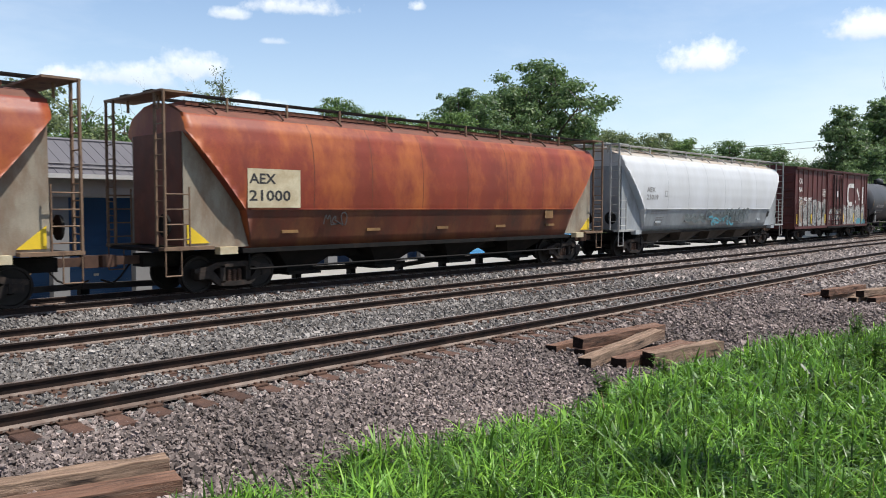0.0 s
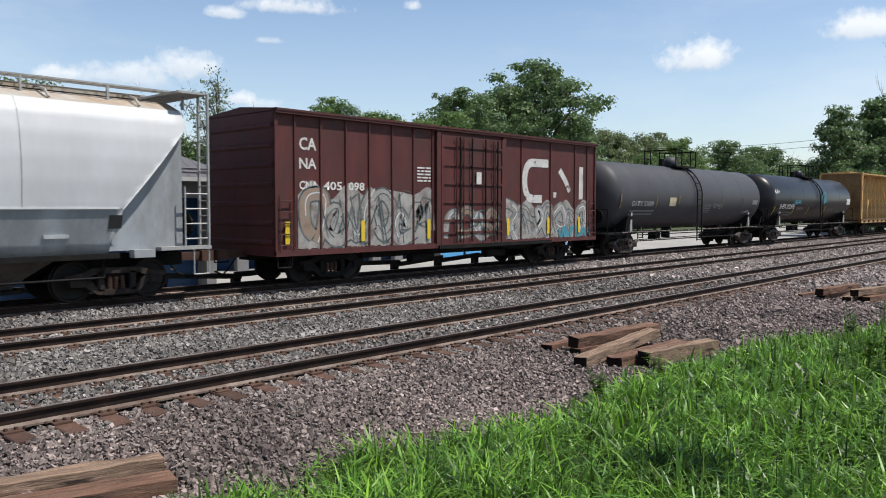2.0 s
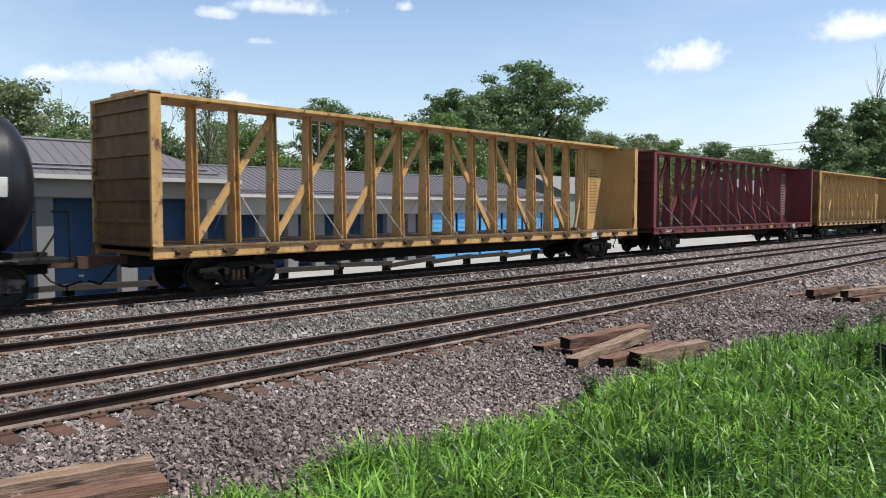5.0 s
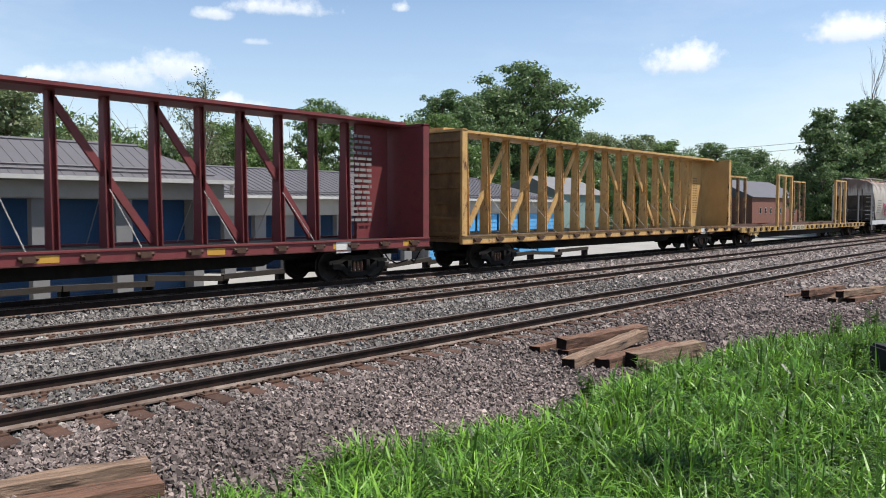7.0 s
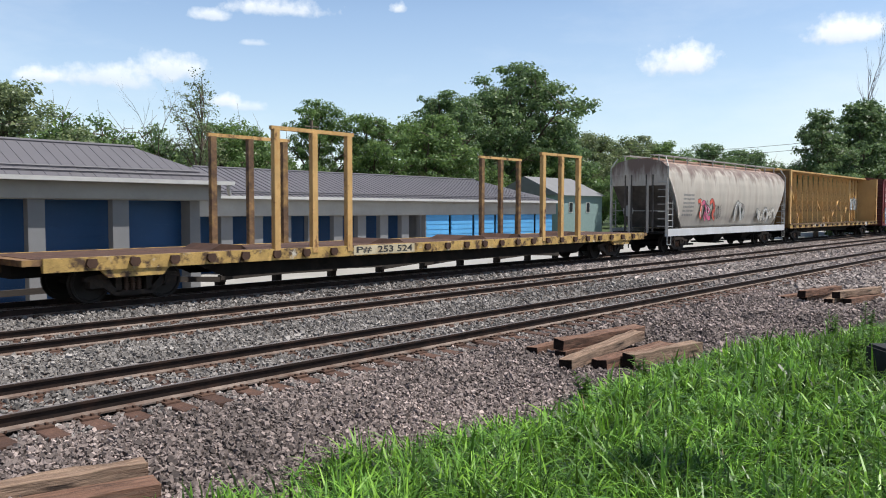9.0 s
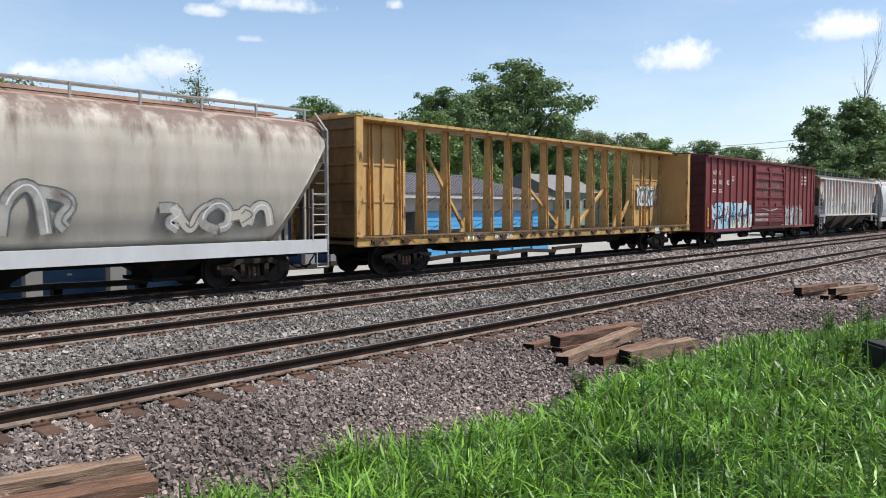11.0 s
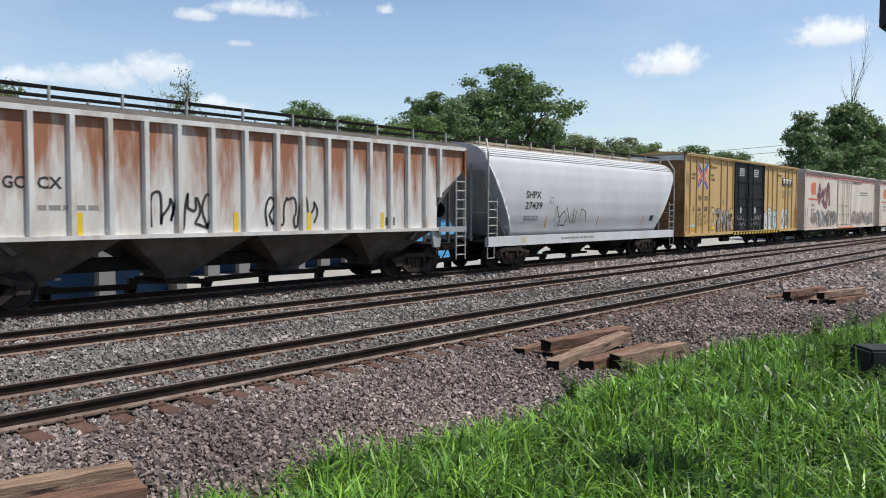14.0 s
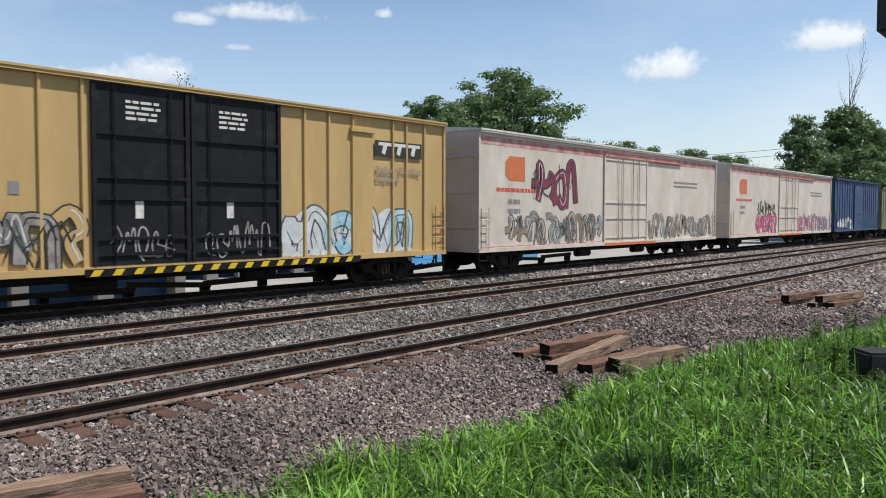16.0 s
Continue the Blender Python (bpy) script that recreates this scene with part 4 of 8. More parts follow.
def boxcar(name, label, length, top, low, side, roof, ribs, rib_w=0.03, rib_d=0.045, end=None, half=1.545, bands=7, chord=True):
    root = thing(name, label, "boxcar", "freight train")
    running_gear(root, length, 2.3, frame_mat="black")
    body = part("body", one(box, 0.06, length - 0.06, -half, half, low, top - 0.06), side, root)
    for s in (-1, 1):
        def rib_mesh(bm):
            prism(bm, [(-rib_w * 1.3, s * half), (-rib_w * 0.8, s * (half + rib_d)), (rib_w * 0.8, s * (half + rib_d)), (rib_w * 1.3, s * half)], "z", low + 0.02, top - 0.12)
        for x in ribs:
            mesh_part("rib", shared("%s_rib_%d" % (side.name, s), rib_mesh), side, body, at=pose(x, 0, 0))
        if chord:
            part("top_chord", one(box, 0.0, length, s * (half + 0.06) - 0.07, s * (half + 0.06) + 0.07, top - 0.15, top - 0.02), side, root)
            part("side_sill", one(box, 0.0, length, s * (half + 0.02) - 0.06, s * (half + 0.02) + 0.06, low - 0.05, low + 0.1), side, root)
        for x0, way in ((0.0, 1), (length, -1)):
            ladder(root, x0 + way * 0.12, x0 + way * 0.55, s * (half + 0.09), s * (half + 0.09), low + 0.1, low + 1.55, 5, side, 0.02, "side_ladder")
            bars(root, "stirrup", [((x0 + way * 0.1, s * half, low), (x0 + way * 0.1, s * half, low - 0.35)), ((x0 + way * 0.55, s * half, low), (x0 + way * 0.55, s * half, low - 0.35)), ((x0 + way * 0.1, s * half, low - 0.35), (x0 + way * 0.55, s * half, low - 0.35))], M["black"], 0.02)
            part("corner_post", one(box, min(x0, x0 + way * 0.1), max(x0, x0 + way * 0.1), s * (half + 0.01) - 0.04, s * (half + 0.01) + 0.04, low, top - 0.1), side, root)
    for x0, way in ((0.0, 1), (length, -1)):
        end_wall(root, x0, way, half, low - 0.05, top - 0.1, end or side, bands)
    bm = bmesh.new()
    prism(bm, [(-half - 0.15, top - 0.08), (half + 0.15, top - 0.08), (half + 0.15, top - 0.03), (0.0, top + 0.12), (-half - 0.15, top - 0.03)], "x", 0.0, length)
    rf = part("roof", bm, roof, root)
    for k in range(int(length / 1.2)):
        x = 0.6 + k * 1.2
        bm = bmesh.new()
        prism(bm, [(-half, top - 0.035), (half, top - 0.035), (half, top - 0.02), (0.0, top + 0.15), (-half, top - 0.02)], "x", x - 0.03, x + 0.03)
        part("roof_seam", bm, roof, rf)
    part("underframe", one(box, 3.6, length - 3.6, -0.9, 0.9, low - 0.28, low - 0.02), M["black"], root)
    for x in (length * 0.36, length * 0.6):
        bm = bmesh.new()
        tube(bm, (x, -0.9, low - 0.36), (x + 1.0, -0.9, low - 0.36), 0.16, 10)
        part("air_reservoir", bm, M["black"], root)
    return root, body


def plain_door(root, x0, x1, z0, z1, mat, bands, y=-1.60, name="sliding_door", rods=(), bar_d=0.035):
    d = part(name, one(box, x0, x1, y - 0.02, y + 0.05, z0, z1), mat, root)
    for s, xx in ((0, x0), (1, x1)):
        part("door_stile", one(box, xx - 0.05, xx + 0.05, y - 0.02 - bar_d, y, z0, z1), mat, d)
    for z in bands:
        part("door_rib", one(box, x0 + 0.05, x1 - 0.05, y - 0.02 - bar_d, y - 0.02, z - 0.035, z + 0.035), mat, d)
    for x in rods:
        bars(d, "lock_rod", [((x, y - 0.085, z0 + 0.05), (x, y - 0.085, z1 - 0.05))], mat, 0.022)
    return d


# ---- tank cars ----


def tank_car(name, label, length, x0, x1, paint, ladder_x, frame_mat="steel"):
    root = thing(name, label, "tank car", "freight train")
    running_gear(root, length, 2.1, frame_mat=frame_mat, sill=False)
    # stub sills at the ends only, thin brake rods between
    for a, b in ((0.2, 4.1), (length - 4.1, length - 0.2)):
        part("stub_sill", one(box, a, b, -0.33, 0.33, 0.66, 1.14), M["black"], root)
    part("brake_rod", one(tube, (4.0, -0.5, 0.62), (length - 4.0, -0.5, 0.66), 0.022), M["black"], root)
    part("brake_rod", one(tube, (4.0, -0.75, 0.86), (length - 4.0, -0.75, 0.86), 0.026), M["black"], root)
    part("brake_cylinder", one(box, ladder_x - 2.6, ladder_x - 2.15, -0.62, -0.2, 0.62, 1.02), M["black"], root)
    R, zc, n = 1.53, 2.66, 40
    rings = []
    head = 0.78
    for k in range(9):
        a = (k + 0.15) / 8.15 * math.pi / 2
        rings.append((x0 + head - head * math.cos(a), R * math.sin(a)))
    rings += [(x1 - (r[0] - x0), r[1]) for r in reversed(rings)]
    bm = bmesh.new()
    loft(bm, [[(x, r * math.cos(i * math.tau / n), zc + r * math.sin(i * math.tau / n)) for i in range(n)] for x, r in rings])
    shell = part("tank_shell", bm, paint, root, smooth=True)
    for x in np.linspace(x0 + head, x1 - head, 7):
        bm = bmesh.new()
        loft(bm, [[(x + dx, rr * math.cos(i * math.tau / n), zc + rr * math.sin(i * math.tau / n)) for i in range(n)] for dx, rr in ((-0.02, R - 0.01), (-0.012, R + 0.004), (0.012, R + 0.004), (0.02, R - 0.01))], caps=False)
        part("weld_ring", bm, paint, shell, smooth=True)
    for s in (-1, 1):
        # black rail given pale steel so sunlight on it is in the colour
        bars(root, "running_rail", [((1.2, s * 1.42, 1.04), (length - 1.2, s * 1.42, 1.04))], M["steel_dust_lit"], 0.04)
        for x in np.linspace(3.2, length - 3.2, 5):
            bm = bmesh.new()
            prism(bm, [(x - 0.05, 1.04), (x + 0.05, 1.04), (x - 0.12, 1.28), (x - 0.17, 1.28)], "y", s * 1.36 - 0.02, s * 1.36 + 0.02)
            part("rail_bracket", bm, M["steel_dust_lit"], root)
        # ladder bent round the shell
        rail = None
        for lx in (ladder_x - 0.26, ladder_x + 0.26):
            bm = bmesh.new()
            pts = [(lx, s * 1.62, 0.5), (lx, s * 1.62, 2.7)] + [(lx, s * (R + 0.1) * math.cos(a), zc + (R + 0.1) * math.sin(a)) for a in np.linspace(0.12, 1.15, 7)]
            for a, b in zip(pts, pts[1:]):
                tube(bm, a, b, 0.032)
            if rail is None:
                rail = part("ladder", bm, M["black"], root)
            else:
                part("stringer", bm, M["black"], rail)
        steps = [(s * 1.62, z) for z in np.arange(0.55, 2.7, 0.33)] + [(s * (R + 0.1) * math.cos(a), zc + (R + 0.1) * math.sin(a)) for a in np.linspace(0.2, 1.1, 5)]
        for y, z in steps:
            part("rung", one(tube, (ladder_x - 0.26, y, z), (ladder_x + 0.26, y, z), 0.022), M["black"], rail)
    # top platform, valves and rails
    top = zc + R
    plat = part("top_platform", one(box, ladder_x - 1.1, ladder_x + 1.1, -0.85, 0.85, top - 0.06, top + 0.02), M["black"], root)
    for s in (-1, 1):
        y = s * 0.85
        for a, b in ((-1.1, -0.45), (0.5, 1.1)):
            bars(plat, "guard_rail", [((ladder_x + a, y, top), (ladder_x + a, y, top + 0.78)), ((ladder_x + a, y, top + 0.78), (ladder_x + b, y, top + 0.78)), ((ladder_x + b, y, top), (ladder_x + b, y, top + 0.78)), ((ladder_x + a, y, top + 0.4), (ladder_x + b, y, top + 0.4)),
                                      ((ladder_x + (a if a < -1 else b), -0.85, top + 0.78), (ladder_x + (a if a < -1 else b), 0.85, top + 0.78))], M["black"], 0.028)
    bm = bmesh.new()
    dome = [(0.34, 0.0), (0.34, 0.22)] + [(0.34 * math.cos(a), 0.22 + 0.30 * math.sin(a)) for a in (0.35, 0.7, 1.05, 1.4)]
    loft(bm, [[(ladder_x + rr * math.cos(i * math.tau / 18), rr * math.sin(i * math.tau / 18), top + z) for i in range(18)] for rr, z in dome])
    part("manway", bm, paint, root, smooth=True)
    bm = bmesh.new()
    tube(bm, (ladder_x - 0.75, 0.1, top), (ladder_x - 0.75, 0.1, top + 0.38), 0.14, 10)
    part("relief_valve", bm, M["black"], root)
    for xe, way in ((0.0, 1), (length, -1)):
        part("end_platform", one(box, min(xe, xe + way * 2.6), max(xe, xe + way * 2.6), -1.4, 1.4, 0.96, 1.04), M["black"], root)
        for s in (-1, 1):
            bars(root, "hand_rail", [((xe + way * 0.15, s * 1.4, 1.0), (xe + way * 0.15, s * 1.4, 2.05)), ((xe + way * 0.15, s * 1.4, 2.05), (xe + way * 0.15, s * 0.5, 2.05)), ((xe + way * 0.85, s * 1.42, 1.0), (xe + way * 0.45, s * 1.42, 1.6))], M["black"], 0.025)
            bm = bmesh.new()
            prism(bm, [(xe + way * 2.1, 1.04), (xe + way * 2.3, 1.04), (xe + way * 2.3, 1.9), (xe + way * 2.18, 1.9)], "y", s * 1.32 - 0.05, s * 1.32 + 0.05)
            part("saddle_bracket", bm, M["grey_steel"], root)
        bm = bmesh.new()
        loft(bm, [[(xe + way * 2.1 + dx, 1.0 * y, z) for y, z in ((-1.25, 1.0), (1.25, 1.0), (1.4, 1.75), (0, 1.12), (-1.4, 1.75))] for dx in (-0.25, 0.25)])
        part("saddle", bm, M["black"], root)
    bm = bmesh.new()
    tube(bm, (0.4, -0.75, 1.75), (0.34, -0.75, 1.75), 0.3, 14)
    part("brake_wheel", bm, M["black"], root)
    tube_z = 0.6
    bars(root, "brake_pipe", [((3.4, -0.9, tube_z), (length - 3.4, -0.9, tube_z))], M["black"], 0.03)
    bm = bmesh.new()
    tube(bm, (ladder_x - 0.4, 0, 0.62), (ladder_x - 0.4, 0, 1.15), 0.22, 12)
    part("bottom_outlet", bm, M["black"], root)
    return root, shell


def on_tank(fn, *args, **kw):
    """Bends a flat marking made at the side plane round a tank shell."""
    ob = fn(*args, **kw)
    if len(ob.data.vertices) % 8 == 0 and len(ob.data.polygons) * 8 == len(ob.data.vertices) * 6:
        bm = bmesh.new()
        bm.from_mesh(ob.data)
        bmesh.ops.subdivide_edges(bm, edges=bm.edges[:], cuts=5, use_grid_fill=True)
        bm.to_mesh(ob.data)
        bm.free()
    for v in ob.data.vertices:
        d = v.co.z - 2.66
        v.co.y = -math.sqrt(max(0.1, 1.546 ** 2 - d * d)) + (v.co.y - SKIN)
    return ob


# ---- centre beam flat cars ----


def centerbeam(name, label, paint, panels=0, length=23.0, deck=None, far=True):
    root = thing(name, label, "flatcar", "freight train")
    # darker paint that holds the shade of the bulkhead's outer face
    shaded_tone = M["oxide"] if paint is M["maroon"] else M["yellow_end"]
    running_gear(root, length, 2.6, frame_mat="black")
    part("deck", one(box, 0.1, length - 0.1, -1.30, 1.30, 1.10, 1.20), M["black"], root)
    for s in (-1, 1):
        part("side_sill", one(box, 0.0, length, s * 1.5 - 0.07, s * 1.5 + 0.07, 0.96, 1.22), deck or paint, root)
        part("sill_flange", one(box, 0.0, length, s * 1.53 - 0.08, s * 1.53 + 0.08, 1.20, 1.245), M["stake_rust"] if paint is M["yellow"] else paint, root)
        part("lower_flange", one(box, 0.0, length, s * 1.53 - 0.07, s * 1.53 + 0.07, 0.94, 0.97), shaded_tone, root)
        for k in range(18):
            x = 0.75 + k * 1.265
            bm = bmesh.new()
            box(bm, x - 0.13, x + 0.13, s * 1.58 - 0.07, s * 1.58 + 0.07, 1.02, 1.15)
            tube(bm, (x - 0.2, s * 1.6, 1.1), (x + 0.2, s * 1.6, 1.1), 0.05, 8)
            part("strap_winch", bm, M["rust_steel"], root)
    cols = [0.66 + k * 1.2595 for k in range(18)]
    top = 4.80

    def col_mesh(bm):
        rings = []
        for z, d in ((1.2, 0.22), (top, 0.12)):
            rings.append([(x, y, z) for x, y in ((-0.085, -d), (-0.06, -d), (-0.06, -0.05), (0.06, -0.05), (0.06, -d), (0.085, -d), (0.085, d), (0.06, d), (0.06, 0.05), (-0.06, 0.05), (-0.06, d), (-0.085, d))])
        loft(bm, rings)
    for k, x in enumerate(cols[1:-1]):
        mesh_part("column", shared("%s_column" % paint.name, col_mesh), paint, root, at=pose(x, 0, 0))
    # top chord
    bm = bmesh.new()
    prism(bm, [(-0.55, top), (0.55, top), (0.62, top + 0.05), (0.62, top + 0.14), (-0.62, top + 0.14), (-0.62, top + 0.05)], "x", 0.1, length - 0.1)
    part("top_chord", bm, paint, root)
    # braces fall away from the middle
    mid = len(cols) // 2

    def brace(xa, za, xb, zb, w=0.09):
        bm = bmesh.new()
        d = Vector((xb - xa, 0, zb - za))
        q = Vector((-d.z, 0, d.x)).normalized() * w
        prism(bm, [(xa + q.x, za + q.z), (xb + q.x, zb + q.z), (xb - q.x, zb - q.z), (xa - q.x, za - q.z)], "y", -0.05, 0.05)
        part("brace", bm, paint, root)
    if panels:
        braces = [(3, 5, 4.3, 1.4), (8, 10, 3.0, 1.4), (13, 11, 3.0, 1.4), (15, 14, 2.6, 1.4)]
        for a, b, za, zb in braces:
            brace(cols[a], za, cols[b] - 0.25 * (1 if b > a else -1), zb, 0.055)
            bm = bmesh.new()
            g = cols[b]
            prism(bm, [(g - 0.42, 1.2), (g + 0.02, 1.2), (g + 0.02, 1.75), (g - 0.2, 1.75)], "y", -0.04, 0.04)
            part("gusset", bm, paint, root)
    else:
        for a in range(3, mid, 2):
            brace(cols[a], 4.7, cols[a - 2] + 0.1, 1.3)
        for a in range(mid, len(cols) - 3, 2):
            brace(cols[a], 4.7, cols[a + 2] - 0.1, 1.3)
        brace(cols[mid - 1], 4.7, cols[mid - 2], 3.0)
    # straps
    for k in range(2, 16, 2):
        x = cols[k]
        for s in (-1, 1):
            bars(root, "tie_cable", [((x, s * 0.2, 2.6), (x - 1.75 if panels else x + 0.15, s * 1.45, 1.22))], M["rust_steel"] if panels else M["grey_steel"], 0.010)
    # centre panels beside the bulkheads
    flat = M["yellow_panel"] if paint is M["yellow"] else paint
    ends = ((0.5, 3.45), (length - 3.45, length - 0.5)) if panels else ((length - 1.75, length - 0.4),)
    for a, b in ends:
        p = part("centre_panel", one(box, a, b, -0.06, 0.06, 1.2, top), flat, root)
        if panels:
            for z in (2.3, 3.5):
                part("panel_band", one(box, a, b, -0.085, 0.085, z - 0.03, z + 0.03), flat, p)
            for k in range(4):
                xx = a + (b - a) * k / 3
                part("panel_rib", one(box, xx - 0.05, xx + 0.05, -0.14, 0.14, 1.2, top), paint, p)
        elif paint is M["yellow"]:
            script_bars(a + 0.15, a + 0.75, 1.9, 3.9, 15, M["letter_faint"], p, y=-0.064, seed=33)
            brace(a - 0.95, 1.3, a - 0.1, 4.2, 0.06)
    for x0, way in ((0.0, 1), (length, -1)):
        b = part("bulkhead", one(box, min(x0 + way * 0.12, x0 + way * 0.20), max(x0 + way * 0.12, x0 + way * 0.20), -1.48, 1.48, 1.0, 4.76), flat, root)
        for s in (-1, 1):
            bm = bmesh.new()
            lo, hi = sorted((x0 + way * 0.0, x0 + way * 0.26))
            box(bm, lo, hi, s * 1.5 - 0.05, s * 1.5 + 0.05, 0.96, 4.80)
            part("bulkhead_post", bm, paint, b)
        for k in range(7):
            z = 1.3 + k * 0.53
            lo, hi = sorted((x0 + way * 0.0, x0 + way * 0.12))
            part("bulkhead_rib", one(box, lo, hi, -1.45, 1.45, z - 0.05, z + 0.05), shaded_tone, b)
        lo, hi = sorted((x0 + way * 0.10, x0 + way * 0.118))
        part("bulkhead_skin", one(box, lo, hi, -1.45, 1.45, 1.0, 4.75), shaded_tone, b)
        part("bulkhead_cap", one(box, min(x0, x0 + way * 0.26), max(x0, x0 + way * 0.26), -1.55, 1.55, 4.76, 4.84), paint, b)
    part("reporting_plate", one(box, length - 3.9, length - 3.35, -1.585, -1.575, 0.88, 1.2), M["letter_white"], root)
    bm = bmesh.new()
    prism(bm, [(4.6, 0.98), (length - 4.6, 0.98), (length - 5.6, 0.55), (5.6, 0.55)], "y", -0.5, 0.5)
    part("belly_beam", bm, M["black"], root)
    return root


def stake_flatcar(length=27.4):
    root = thing("flatcar", "long yellow flatcar with rusty stake frames on the far track", "flatcar", "freight train")
    running_gear(root, length, 2.6, frame_mat="steel", sill=False)
    part("deck", one(box, 0.3, length - 0.3, -1.45, 1.45, 1.00, 1.09), M["tie"], root)
    for s in (-1, 1):
        part("side_sill", one(box, 0.4, length - 0.4, s * 1.5 - 0.06, s * 1.5 + 0.06, 0.80, 1.10), M["yellow_dirty"], root)
        bm = bmesh.new()
        prism(bm, [(4.2, 0.82), (length - 4.2, 0.82), (length - 5.2, 0.40), (5.2, 0.40)], "y", s * 0.85 - 0.06, s * 0.85 + 0.06)
        part("fish_belly", bm, M["black"], root)
        for k in range(26):
            x = 1.4 + k * 0.98
            if 8.9 < x < 11.8:
                continue
            bm = bmesh.new()
            prism(bm, [(x - 0.07, 0.86), (x + 0.07, 0.86), (x + 0.13, 0.95), (x + 0.10, 1.06), (x - 0.10, 1.06), (x - 0.13, 0.95)], "y", s * 1.58 - 0.06, s * 1.58 + 0.06)
            part("stake_pocket", bm, M["rust_steel"], root)
        for x0 in (6.35, 18.8):
            fr = part("stake_frame", one(box, x0 - 0.16, x0 + 2.72, s * 1.5 - 0.06, s * 1.5 + 0.06, 4.24, 4.34), M["yellow"], root)
            for k in range(3):
                part("stake", one(box, x0 + k * 1.27 - 0.09, x0 + k * 1.27 + 0.09, s * 1.5 - 0.08, s * 1.5 + 0.08, 0.95, 4.25), M["yellow"] if s < 0 else M["stake_rust"], fr)
    part("centre_sill", one(box, 0.2, length - 0.2, -0.35, 0.35, 0.62, 1.0), M["black"], root)
    for x0, way in ((0.0, 1), (length, -1)):
        bm = bmesh.new()
        prism(bm, [(x0, -1.5), (x0 + way * 1.0, -1.5), (x0 + way * 1.0, 1.5), (x0, 1.5)], "z", 0.95, 1.08)
        part("end_beam", bm, M["stake_rust"], root)
        bm = bmesh.new()
        prism(bm, [(x0 + way * 1.6, 0.82), (x0 + way * 3.3, 0.82), (x0 + way * 3.1, 0.62), (x0 + way * 1.8, 0.62)], "y", -1.52, -1.44)
        part("jacking_plate", bm, M["yellow_dirty"], root)
    for x, w in ((4.8, 1.1), (10.4, 1.5), (14.6, 1.6), (17.5, 0.9), (21.5, 1.2)):
        bm = bmesh.new()
        prism(bm, [(x, 1.09), (x + w, 1.09), (x + w * 0.85, 1.2), (x + w * 0.3, 1.24)], "y", -0.8, 0.6)
        part("hinged_hitch", bm, M["rust_steel"], root)
    letters("P#", 9.15, 9.75, 0.86, 1.06, M["letter_black"], root, y=-1.566)
    patch(9.05, 11.6, 0.82, 1.09, M["panel_cream"], root, y=-1.564)
    letters("253 524", 10.0, 11.5, 0.86, 1.06, M["letter_black"], root, y=-1.570)
    return root


# ---- the train ----
TRAIN = []


def couple(root, start):
    TRAIN.append((root, start))


